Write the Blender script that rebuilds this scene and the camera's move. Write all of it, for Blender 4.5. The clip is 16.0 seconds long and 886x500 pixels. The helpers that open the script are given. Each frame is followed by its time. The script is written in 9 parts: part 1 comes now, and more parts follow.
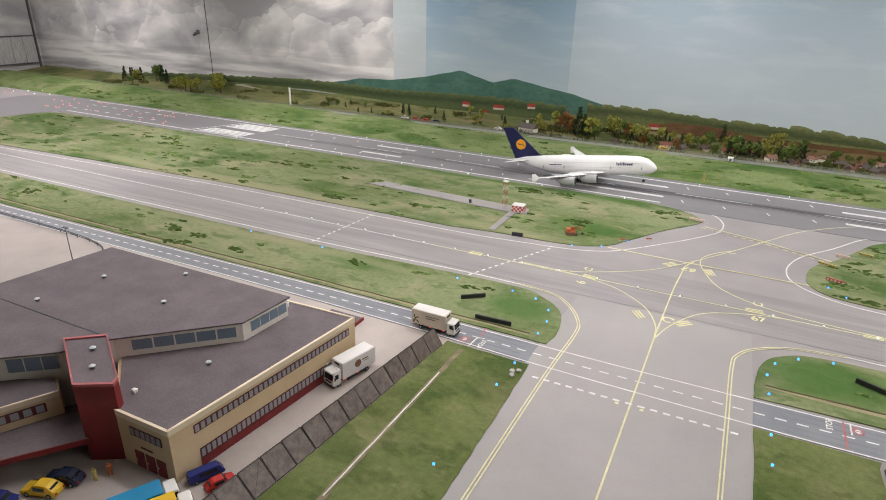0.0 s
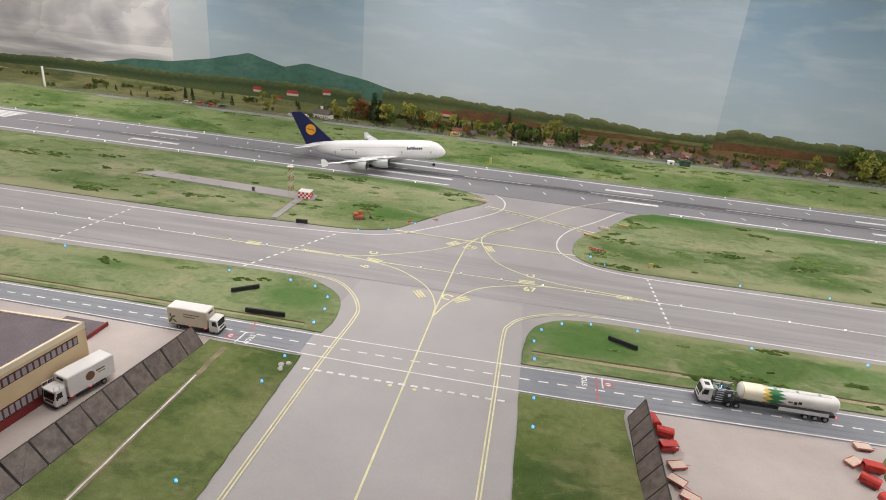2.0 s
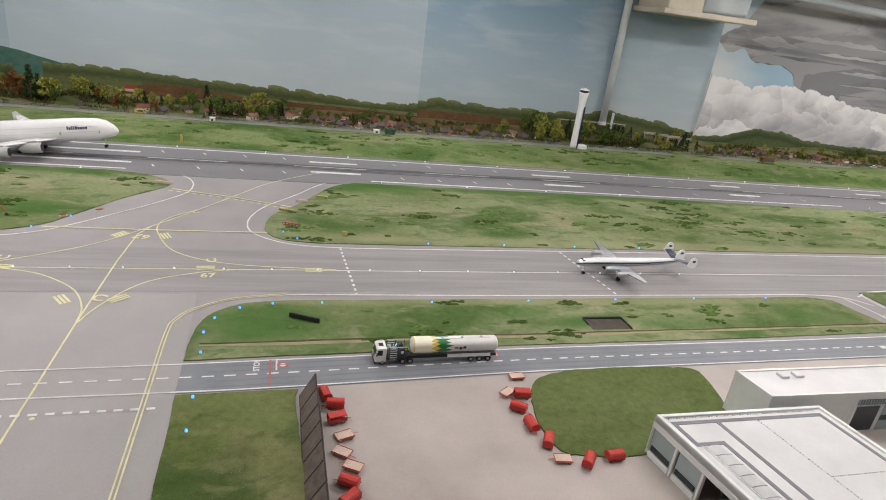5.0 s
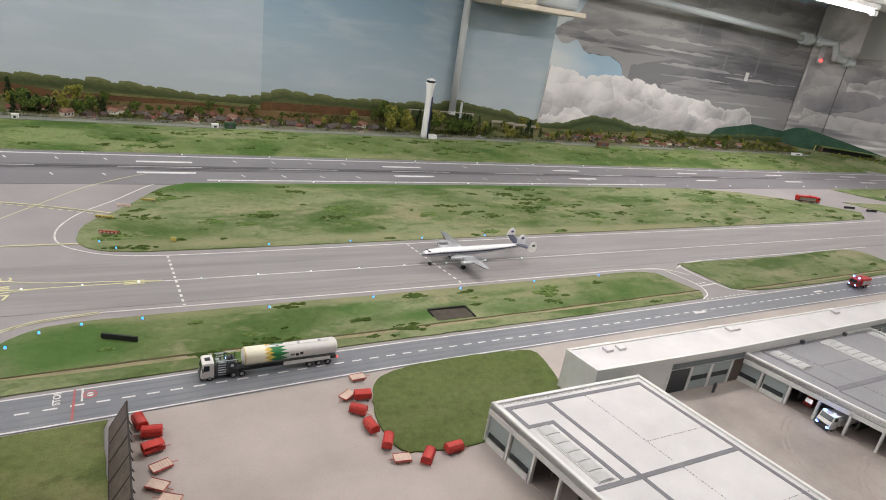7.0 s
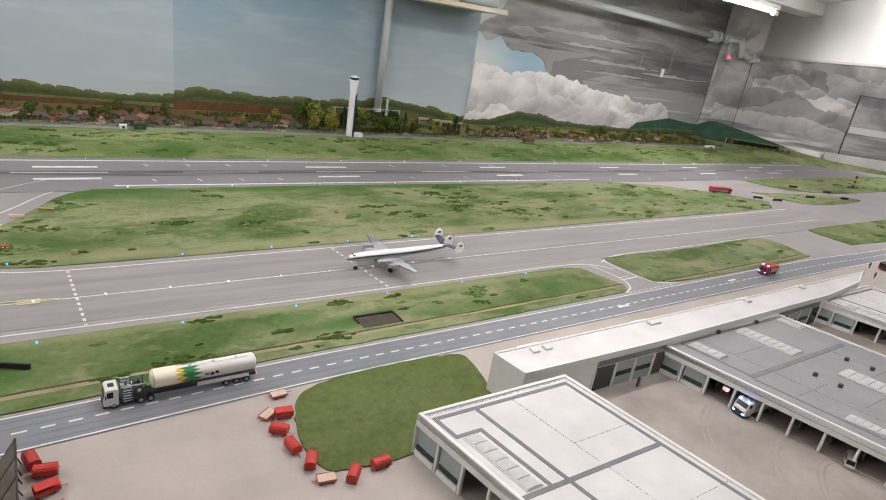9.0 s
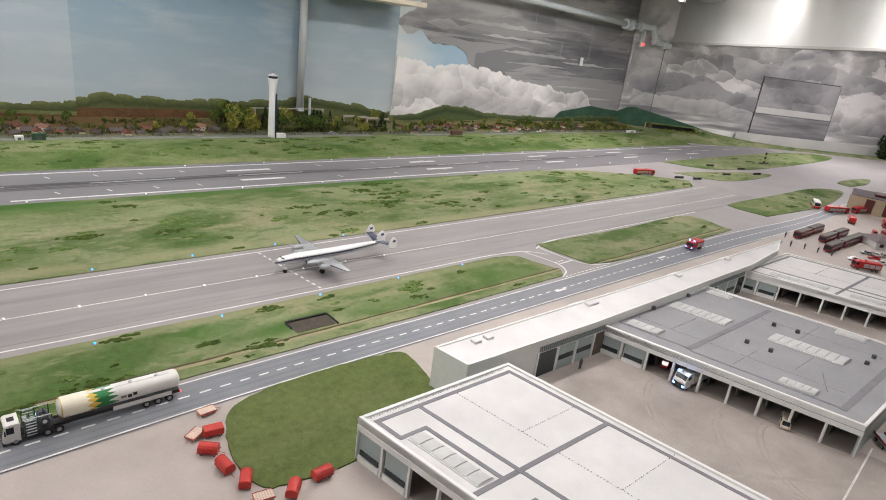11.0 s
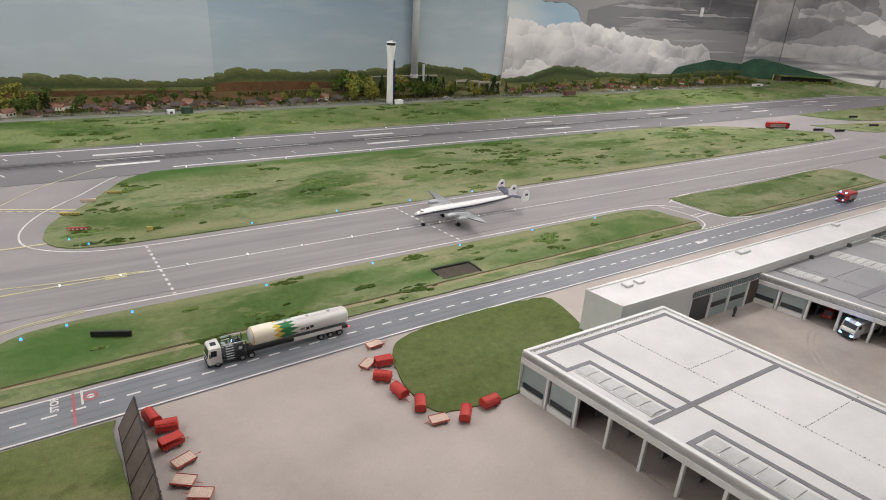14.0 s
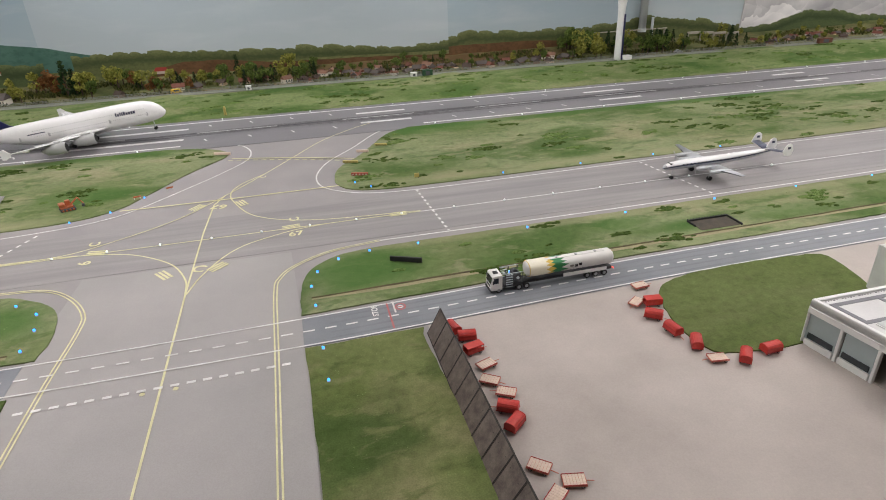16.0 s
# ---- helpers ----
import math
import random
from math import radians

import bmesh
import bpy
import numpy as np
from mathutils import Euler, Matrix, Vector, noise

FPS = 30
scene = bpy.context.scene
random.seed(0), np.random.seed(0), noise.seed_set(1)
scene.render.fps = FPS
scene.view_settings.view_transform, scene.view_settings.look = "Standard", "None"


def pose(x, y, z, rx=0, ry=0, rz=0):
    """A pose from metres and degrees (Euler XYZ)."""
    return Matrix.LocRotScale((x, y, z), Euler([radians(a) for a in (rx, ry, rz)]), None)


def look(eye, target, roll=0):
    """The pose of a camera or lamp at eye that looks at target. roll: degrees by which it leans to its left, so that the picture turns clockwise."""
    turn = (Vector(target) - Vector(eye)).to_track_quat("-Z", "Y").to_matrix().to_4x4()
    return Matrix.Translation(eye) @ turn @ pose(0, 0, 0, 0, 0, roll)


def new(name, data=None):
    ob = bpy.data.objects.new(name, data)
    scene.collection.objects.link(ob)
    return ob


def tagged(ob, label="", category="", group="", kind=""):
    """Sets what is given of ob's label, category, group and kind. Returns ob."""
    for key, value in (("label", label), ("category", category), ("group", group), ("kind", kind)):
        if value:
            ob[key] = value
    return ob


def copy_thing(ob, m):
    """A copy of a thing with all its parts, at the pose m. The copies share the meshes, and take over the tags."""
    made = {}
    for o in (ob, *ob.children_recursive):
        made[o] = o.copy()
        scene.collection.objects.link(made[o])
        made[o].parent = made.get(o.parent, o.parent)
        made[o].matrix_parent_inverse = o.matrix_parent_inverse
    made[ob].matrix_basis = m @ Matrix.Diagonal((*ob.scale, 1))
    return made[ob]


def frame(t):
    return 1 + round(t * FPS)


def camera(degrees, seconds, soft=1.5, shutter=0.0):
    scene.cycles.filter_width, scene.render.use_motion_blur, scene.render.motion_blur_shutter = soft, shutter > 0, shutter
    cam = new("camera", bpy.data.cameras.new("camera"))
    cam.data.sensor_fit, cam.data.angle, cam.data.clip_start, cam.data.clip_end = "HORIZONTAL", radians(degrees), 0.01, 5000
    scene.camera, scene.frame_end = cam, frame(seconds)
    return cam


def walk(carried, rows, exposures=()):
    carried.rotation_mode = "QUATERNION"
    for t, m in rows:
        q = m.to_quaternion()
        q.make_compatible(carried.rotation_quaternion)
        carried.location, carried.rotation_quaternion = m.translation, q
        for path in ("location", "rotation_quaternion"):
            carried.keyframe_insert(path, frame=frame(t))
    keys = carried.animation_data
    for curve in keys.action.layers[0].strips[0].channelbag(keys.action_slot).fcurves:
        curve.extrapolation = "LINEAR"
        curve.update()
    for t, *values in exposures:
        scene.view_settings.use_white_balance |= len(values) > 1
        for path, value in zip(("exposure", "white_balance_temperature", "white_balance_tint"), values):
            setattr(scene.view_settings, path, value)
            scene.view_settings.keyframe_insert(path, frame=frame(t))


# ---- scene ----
cam = camera(72.9, 16.0, 1.0)
PATH = [
    (0, (0.25, 0.553, 0.767), (-0.567, 2.203, -0.013), 1.3),
    (0.5, (0.274, 0.582, 0.751), (-0.388, 2.302, -0.024), 2.5),
    (1, (0.299, 0.608, 0.737), (-0.203, 2.383, -0.037), 3.9),
    (1.5, (0.323, 0.63, 0.725), (-0.05, 2.436, -0.047), 4.7),
    (2, (0.349, 0.652, 0.718), (0.084, 2.48, -0.05), 5.1),
    (2.5, (0.387, 0.671, 0.713), (0.253, 2.514, -0.05), 5.6),
    (3, (0.427, 0.687, 0.707), (0.439, 2.537, -0.054), 6.0),
    (3.5, (0.45, 0.703, 0.698), (0.598, 2.546, -0.066), 6.5),
    (4, (0.48, 0.711, 0.692), (0.775, 2.538, -0.067), 7.1),
    (4.5, (0.516, 0.72, 0.692), (0.94, 2.523, -0.063), 7.5),
    (5, (0.554, 0.727, 0.692), (1.076, 2.506, -0.058), 7.6),
    (7.5, (0.66, 0.741, 0.703), (1.645, 2.327, -0.014), 9.2),
    (8, (0.678, 0.747, 0.703), (1.706, 2.307, -0.01), 9.5),
    (8.5, (0.68, 0.751, 0.702), (1.741, 2.29, -0.007), 9.4),
    (9, (0.677, 0.759, 0.713), (1.782, 2.269, 0.008), 9.3),
    (9.5, (0.692, 0.758, 0.713), (1.829, 2.25, 0.019), 7.9),
    (12, (0.71, 0.8, 0.666), (2.038, 2.131, -0.019), 8.1),
    (12.5, (0.699, 0.802, 0.66), (2.025, 2.129, -0.033), 7.8),
    (13, (0.671, 0.81, 0.646), (1.934, 2.182, -0.077), 6.9),
    (13.5, (0.639, 0.814, 0.636), (1.785, 2.268, -0.122), 5.4),
    (14, (0.601, 0.812, 0.629), (1.601, 2.352, -0.164), 3.5),
    (14.5, (0.56, 0.808, 0.627), (1.407, 2.422, -0.196), 1.7),
    (15, (0.51, 0.806, 0.62), (1.21, 2.475, -0.233), 0.3),
    (15.5, (0.466, 0.798, 0.618), (1.022, 2.507, -0.26), -1.0),
    (16, (0.421, 0.791, 0.614), (0.832, 2.528, -0.288), -2.1),
]
walk(cam, [(t, look(eye, target, roll)) for t, eye, target, roll in PATH],
     exposures=[(0, 0.0), (1.5, 0.0), (3.5, -0.14), (5, -0.22), (7.5, -0.15), (9.5, -0.11), (12, -0.06), (13, -0.09), (14, -0.24), (15, -0.28), (16, -0.24)])

# ---- world, lamps, exposure ----
scene.view_settings.exposure = 0.0
world = bpy.data.worlds.new("world")
scene.world = world
world.use_nodes = True
world.node_tree.nodes["Background"].inputs[0].default_value = (0.9, 0.95, 1.0, 1)
world.node_tree.nodes["Background"].inputs[1].default_value = 0.02


def area_lamp(x, y, z, sx, sy, power, color=(1.0, 0.956, 0.985), tip=0.0, turn=0.0):
    lamp = bpy.data.lights.new("tube_lamp", "AREA")
    lamp.shape, lamp.size, lamp.size_y, lamp.energy, lamp.color = "RECTANGLE", sx, sy, power, color
    ob = new("tube_lamp", lamp)
    ob.matrix_world = pose(x, y, z, 0, tip, turn)
    return ob


# Tubes near x 4.5 are seen; all others are added, unseen, as fill.
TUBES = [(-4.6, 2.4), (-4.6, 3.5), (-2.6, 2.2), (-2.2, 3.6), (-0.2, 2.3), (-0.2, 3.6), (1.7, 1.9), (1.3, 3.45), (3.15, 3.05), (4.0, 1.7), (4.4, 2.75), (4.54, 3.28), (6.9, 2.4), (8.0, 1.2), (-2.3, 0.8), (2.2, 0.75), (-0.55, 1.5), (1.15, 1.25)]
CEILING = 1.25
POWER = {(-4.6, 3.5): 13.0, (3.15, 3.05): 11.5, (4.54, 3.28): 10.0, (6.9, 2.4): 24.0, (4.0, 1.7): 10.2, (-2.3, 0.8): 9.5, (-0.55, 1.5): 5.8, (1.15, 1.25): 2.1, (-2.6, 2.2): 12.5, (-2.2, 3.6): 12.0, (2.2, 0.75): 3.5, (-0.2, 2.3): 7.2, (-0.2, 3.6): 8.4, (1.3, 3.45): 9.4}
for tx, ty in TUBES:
    if tx == 4.4:  # tilted, tray included, only to brighten the bulkhead
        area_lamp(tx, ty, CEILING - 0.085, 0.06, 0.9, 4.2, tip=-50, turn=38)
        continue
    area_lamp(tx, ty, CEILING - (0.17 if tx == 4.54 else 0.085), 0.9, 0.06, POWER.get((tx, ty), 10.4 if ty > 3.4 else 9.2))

# ---- materials ----
def C(r, g, b):
    """Linear colour from an 8-bit one."""
    return tuple(v / 255 / 12.92 if v / 255 < 0.04045 else ((v / 255 + 0.055) / 1.055) ** 2.4 for v in (r, g, b)) + (1,)


class Nodes:
    """A small builder for node materials."""

    def __init__(self, name):
        self.m = bpy.data.materials.new(name)
        self.m.use_nodes = True
        self.t = self.m.node_tree
        self.b = self.t.nodes["Principled BSDF"]

    def n(self, kind, **sets):
        node = self.t.nodes.new(kind)
        if "data_type" in sets:
            node.data_type = sets["data_type"]
        if "blend_type" in sets:
            node.blend_type = sets["blend_type"]
        if "operation" in sets:
            node.operation = sets["operation"]
        return node

    def put(self, socket, v):
        if isinstance(v, bpy.types.NodeSocket):
            self.t.links.new(v, socket)
        else:
            socket.default_value = v

    def coords(self, world=False, scale=(1, 1, 1)):
        src = self.n("ShaderNodeNewGeometry").outputs["Position"] if world else self.n("ShaderNodeTexCoord").outputs["Object"]
        mp = self.n("ShaderNodeMapping")
        self.put(mp.inputs["Vector"], src)
        mp.inputs["Scale"].default_value = scale
        return mp.outputs[0]

    def noise(self, vec, scale, detail=4.0, rough=0.55, distort=0.0):
        k = self.n("ShaderNodeTexNoise")
        self.put(k.inputs["Vector"], vec)
        for a, v in (("Scale", scale), ("Detail", detail), ("Roughness", rough), ("Distortion", distort)):
            k.inputs[a].default_value = v
        return k.outputs["Fac"]

    def ramp(self, fac, *stops):
        r = self.n("ShaderNodeValToRGB")
        self.put(r.inputs[0], fac)
        e = r.color_ramp.elements
        while len(e) < len(stops):
            e.new(0.5)
        for el, (p, c) in zip(e, stops):
            el.position = p
            el.color = c if isinstance(c, tuple) else (c, c, c, 1)
        return r.outputs[0]

    def mix(self, fac, a, b, mode="MIX"):
        k = self.n("ShaderNodeMix", data_type="RGBA", blend_type=mode)
        self.put(k.inputs["Factor"], fac)
        self.put(k.inputs["A"] if False else k.inputs[6], a)
        self.put(k.inputs[7], b)
        return k.outputs[2]

    def math(self, op, a, b=0.0, c=0.0):
        k = self.n("ShaderNodeMath", operation=op)
        self.put(k.inputs[0], a)
        self.put(k.inputs[1], b)
        self.put(k.inputs[2], c)
        return k.outputs[0]

    def bump(self, height, strength, distance=0.001):
        k = self.n("ShaderNodeBump")
        k.inputs["Strength"].default_value = strength
        k.inputs["Distance"].default_value = distance
        self.put(k.inputs["Height"], height)
        self.t.links.new(k.outputs[0], self.b.inputs["Normal"])

    def done(self, color, rough=0.6, metal=0.0, spec=None):
        self.put(self.b.inputs["Base Color"], color)
        self.put(self.b.inputs["Roughness"], rough)
        self.b.inputs["Metallic"].default_value = metal
        if spec is not None:
            self.b.inputs["Specular IOR Level"].default_value = spec
        return self.m


def moved(k, vec, by):
    add = k.n("ShaderNodeVectorMath", operation="ADD")
    k.put(add.inputs[0], vec)
    add.inputs[1].default_value = by
    return add.outputs[0]


def worn(name, c1, c2, scale=12.0, fine=300.0, rough=0.6, bump=0.15, speck=0.12, world=False, metal=0.0, stretch=(1, 1, 1), spec=None):
    """A surface of two tones with broad stains, fine grain and a fine relief."""
    k = Nodes(name)
    v = k.coords(world, stretch)
    broad, grain = k.noise(v, scale, 6, 0.6), k.noise(v, fine, 3, 0.6)
    col = k.mix(k.ramp(broad, (0.32, 0.0), (0.68, 1.0)), c1, c2)
    col = k.mix(speck, col, k.ramp(grain, (0.3, 0.1), (0.7, 0.9)), "OVERLAY")
    k.bump(grain, bump, 0.0006)
    return k.done(col, k.ramp(broad, (0.3, rough * 0.85), (0.7, min(1, rough * 1.12))), metal, spec)


def paint(name, c, rough=0.35, metal=0.0, dirt=0.08):
    """Model paint: one colour with a little dirt and unevenness."""
    k = Nodes(name)
    v = k.coords()
    n1 = k.noise(v, 60, 5, 0.65)
    col = k.mix(k.ramp(n1, (0.35, 0.0), (0.75, dirt * 2)), c, (c[0] * 0.55 + 0.02, c[1] * 0.53 + 0.02, c[2] * 0.5 + 0.015, 1))
    return k.done(col, k.ramp(n1, (0.3, rough), (0.7, min(1, rough * 1.35))), metal)


def glow(name, c, strength):
    k = Nodes(name)
    k.b.inputs["Emission Color"].default_value = c
    k.b.inputs["Emission Strength"].default_value = strength
    return k.done(c, 0.4)


def turf_material(name, light, mid, dark, dry, zones=()):
    """Flocked model turf: soft airbrushed zones of several greens, bare dry spots and a fine fibre grain."""
    k = Nodes(name)
    v, w, g = k.coords(True, (0.8, 1.25, 1)), k.coords(True, (0.7, 1.35, 1)), k.coords(True)
    zone = k.noise(v, 2.6, 2, 0.45, 0.3)
    col = k.mix(k.ramp(zone, (0.40, 0.0), (0.60, 1.0)), mid, light)
    col = k.mix(k.ramp(k.noise(moved(k, v, (3.1, 7.7, 0)), 4.2, 3, 0.5, 0.5), (0.52, 0.0), (0.66, 0.7)), col, dry)
    col = k.mix(k.ramp(k.noise(moved(k, v, (9.4, 1.3, 0)), 3.4, 3, 0.5, 0.4), (0.52, 0.0), (0.64, 0.85)), col, dark)
    col = k.mix(k.ramp(k.noise(w, 15, 5, 0.6, 0.5), (0.53, 0.0), (0.62, 0.5)), col, dark)
    col = k.mix(k.ramp(k.noise(moved(k, w, (5.0, 2.0, 0)), 19, 4, 0.6, 0.4), (0.57, 0.0), (0.68, 0.45)), col, dry)
    col = k.mix(0.22, col, k.ramp(k.noise(g, 70, 4, 0.65), (0.28, 0.12), (0.72, 0.88)), "OVERLAY")
    for cx, cy, rx, ry, tone, most in zones:
        off = k.n("ShaderNodeVectorMath", operation="MULTIPLY")
        k.put(off.inputs[0], moved(k, g, (-cx, -cy, 0)))
        off.inputs[1].default_value = (1 / rx, 1 / ry, 0)
        size = k.n("ShaderNodeVectorMath", operation="LENGTH")
        k.put(size.inputs[0], off.outputs[0])
        reach = k.math("ADD", size.outputs["Value"], k.math("MULTIPLY", k.math("SUBTRACT", zone, 0.5), 1.1))
        col = k.mix(k.ramp(reach, (0.45, most), (1.05, 0.0)), col, tone)
    fibre = k.noise(g, 420, 2, 0.6)
    col = k.mix(0.22, col, k.ramp(fibre, (0.25, 0.1), (0.75, 0.9)), "OVERLAY")
    k.bump(fibre, 0.35, 0.0012)
    return k.done(col, 0.95, 0, 0.1)


M = {}
LUSH, PALE = C(70, 104, 48), C(150, 148, 116)
M["concrete"] = worn("taxiway_concrete", C(140, 135, 135), C(158, 152, 151), 5, 500, 0.62, 0.15, 0.10, True)
M["runway"] = worn("runway_asphalt", C(112, 109, 112), C(130, 126, 129), 6, 500, 0.55, 0.2, 0.12, True, stretch=(0.4, 3, 1))
M["rubber"] = worn("rubber_marks", C(60, 58, 60), C(90, 87, 88), 9, 500, 0.6, 0.1, 0.1, True, stretch=(0.3, 6, 1))
M["fresh"] = worn("fresh_concrete", C(150, 146, 144), C(164, 159, 157), 4, 500, 0.62, 0.15, 0.08, True)
M["streak"] = worn("dirty_taxiway", C(128, 124, 124), C(156, 151, 150), 5, 500, 0.6, 0.15, 0.1, True, stretch=(0.35, 5, 1))
M["road"] = worn("road_asphalt", C(115, 118, 124), C(132, 134, 139), 8, 600, 0.55, 0.2, 0.12, True)
M["apron"] = worn("apron_concrete", C(162, 152, 145), C(186, 176, 169), 4, 400, 0.7, 0.1, 0.06, True)
M["apron_dirty"] = worn("yard_concrete", C(150, 141, 134), C(180, 170, 163), 7, 400, 0.7, 0.1, 0.10, True)
M["white_line"] = worn("white_road_paint", C(204, 202, 199), C(234, 233, 231), 30, 400, 0.6, 0.1, 0.14, True)
M["yellow_line"] = worn("yellow_road_paint", C(206, 200, 150), C(226, 221, 178), 30, 400, 0.6, 0.1, 0.1, True)
M["red_line"] = worn("red_road_paint", C(168, 84, 86), C(190, 112, 112), 40, 400, 0.6, 0.1, 0.1, True)
M["turf"] = turf_material("static_grass", C(131, 138, 102), C(110, 121, 80), C(72, 97, 48), C(150, 144, 116),
                          [(x, y, rx, ry, LUSH if lush else PALE, most) for x, y, rx, ry, lush, most in (
                              (1.9, 3.0, 1.3, 0.045, 1, 0.75), (0.92, 2.97, 0.28, 0.07, 1, 0.7), (0.50, 1.92, 0.17, 0.11, 1, 0.75), (-0.20, 1.92, 0.14, 0.08, 1, 0.75), (-0.6, 3.0, 0.75, 0.04, 1, 0.7), (-0.22, 2.62, 0.2, 0.07, 1, 0.5),
                              (-0.75, 1.95, 0.14, 0.05, 1, 0.6), (1.15, 1.97, 0.12, 0.05, 1, 0.6), (1.28, 1.915, 0.16, 0.055, 1, 0.6), (1.62, 1.92, 0.22, 0.05, 1, 0.55), (2.05, 1.93, 0.16, 0.07, 1, 0.4), (-1.7, 2.41, 1.3, 0.055, 0, 0.75), (2.0, 2.44, 1.6, 0.05, 0, 0.6), (-0.5, 2.45, 0.3, 0.04, 0, 0.6), (1.3, 2.03, 0.9, 0.03, 0, 0.5), (-1.2, 1.97, 0.9, 0.03, 0, 0.5))])
M["turf_dark"] = turf_material("dark_static_grass", C(112, 119, 76), C(92, 103, 58), C(66, 84, 42), C(128, 124, 90))
M["under"] = turf_material("undergrowth", C(112, 112, 74), C(96, 100, 62), C(68, 78, 44), C(128, 110, 82), [(1.25, 4.13, 1.25, 0.15, C(100, 76, 52), 0.85), (3.75, 4.1, 0.6, 0.12, C(140, 126, 86), 0.55)])
M["bank"] = turf_material("bank_grass", C(116, 128, 84), C(96, 112, 66), C(66, 92, 42), C(132, 132, 98))
M["lawn"] = turf_material("lawn_grass", C(98, 108, 66), C(92, 103, 60), C(85, 98, 54), C(101, 106, 70))
M["earth"] = worn("bare_earth", C(96, 80, 60), C(128, 112, 86), 20, 300, 0.95, 0.3, 0.2, True)
M["room_wall"] = worn("room_wall_paint", C(200, 200, 198), C(212, 211, 208), 2, 60, 0.8, 0.05, 0.03, True)
M["floor"] = worn("floor_lino", C(90, 86, 82), C(104, 99, 94), 3, 80, 0.5, 0.05, 0.05, True)

# ---- building helpers ----
def part(name, bm, material, parent=None, label="", smooth=False):
    me = bpy.data.meshes.new(name)
    bmesh.ops.recalc_face_normals(bm, faces=bm.faces)
    if smooth:
        for f in bm.faces:
            f.smooth = True
    bm.to_mesh(me)
    bm.free()
    me.materials.append(material)
    ob = new(name, me)
    if parent:
        ob.parent = parent
    if label:
        ob["label"] = label
    return ob


def thing(name, label, category, group="", kind="", at=None):
    ob = new(name)
    ob.empty_display_size = 0.01
    tagged(ob, label, category, group, kind)
    if at is not None:
        ob.matrix_world = at
    return ob


def box(bm, x0, x1, y0, y1, z0, z1, bevel=0.0, m=None, seg=1):
    mat = Matrix.Translation(((x0 + x1) / 2, (y0 + y1) / 2, (z0 + z1) / 2)) @ Matrix.Diagonal((abs(x1 - x0), abs(y1 - y0), abs(z1 - z0), 1))
    r = bmesh.ops.create_cube(bm, size=1, matrix=(m @ mat) if m else mat)
    if bevel:
        edges = list({e for v in r["verts"] for e in v.link_edges})
        bmesh.ops.bevel(bm, geom=edges, offset=bevel, segments=seg, profile=0.5, affect="EDGES")
    return bm


def Box(*a, **k):
    return box(bmesh.new(), *a, **k)


def rod(bm, p0, p1, r0, r1=None, seg=8, caps=True):
    p0, p1 = Vector(p0), Vector(p1)
    d = p1 - p0
    m = Matrix.Translation((p0 + p1) / 2) @ d.to_track_quat("Z", "Y").to_matrix().to_4x4()
    bmesh.ops.create_cone(bm, cap_ends=caps, segments=seg, radius1=r0, radius2=r0 if r1 is None else r1, depth=d.length, matrix=m)
    return bm


def Rod(*a, **k):
    return rod(bmesh.new(), *a, **k)


def slab(bm, pts, z0, z1):
    """An extruded outline; pts run counter-clockwise."""
    low = [bm.verts.new((x, y, z0)) for x, y in pts]
    top = [bm.verts.new((x, y, z1)) for x, y in pts]
    f = [bm.faces.new(top), bm.faces.new(low[::-1])]
    for i in range(len(pts)):
        j = (i + 1) % len(pts)
        bm.faces.new((low[i], low[j], top[j], top[i]))
    bm.normal_update()
    bmesh.ops.triangulate(bm, faces=f)
    return bm


def Slab(*a):
    return slab(bmesh.new(), *a)


def loft(bm, rings, close=True):
    """Skins a row of rings of points; ends are closed."""
    vs = [[bm.verts.new(p) for p in ring] for ring in rings]
    n = len(vs[0])
    for a, b in zip(vs, vs[1:]):
        for i in range(n):
            j = (i + 1) % n
            bm.faces.new((a[i], a[j], b[j], b[i]))
    if close:
        bm.faces.new(vs[0][::-1])
        bm.faces.new(vs[-1])
    return bm


def spline(pts, n=8):
    """A smooth line through points."""
    out = []
    p = [Vector((*q, 0)) if len(q) == 2 else Vector(q) for q in pts]
    p = [2 * p[0] - p[1]] + p + [2 * p[-1] - p[-2]]
    for i in range(1, len(p) - 2):
        for k in range(n):
            t = k / n
            out.append(0.5 * (2 * p[i] + (p[i + 1] - p[i - 1]) * t + (2 * p[i - 1] - 5 * p[i] + 4 * p[i + 1] - p[i + 2]) * t * t + (3 * p[i] - p[i - 1] - 3 * p[i + 1] + p[i + 2]) * t**3))
    out.append(p[-2])
    return [(v.x, v.y) for v in out]


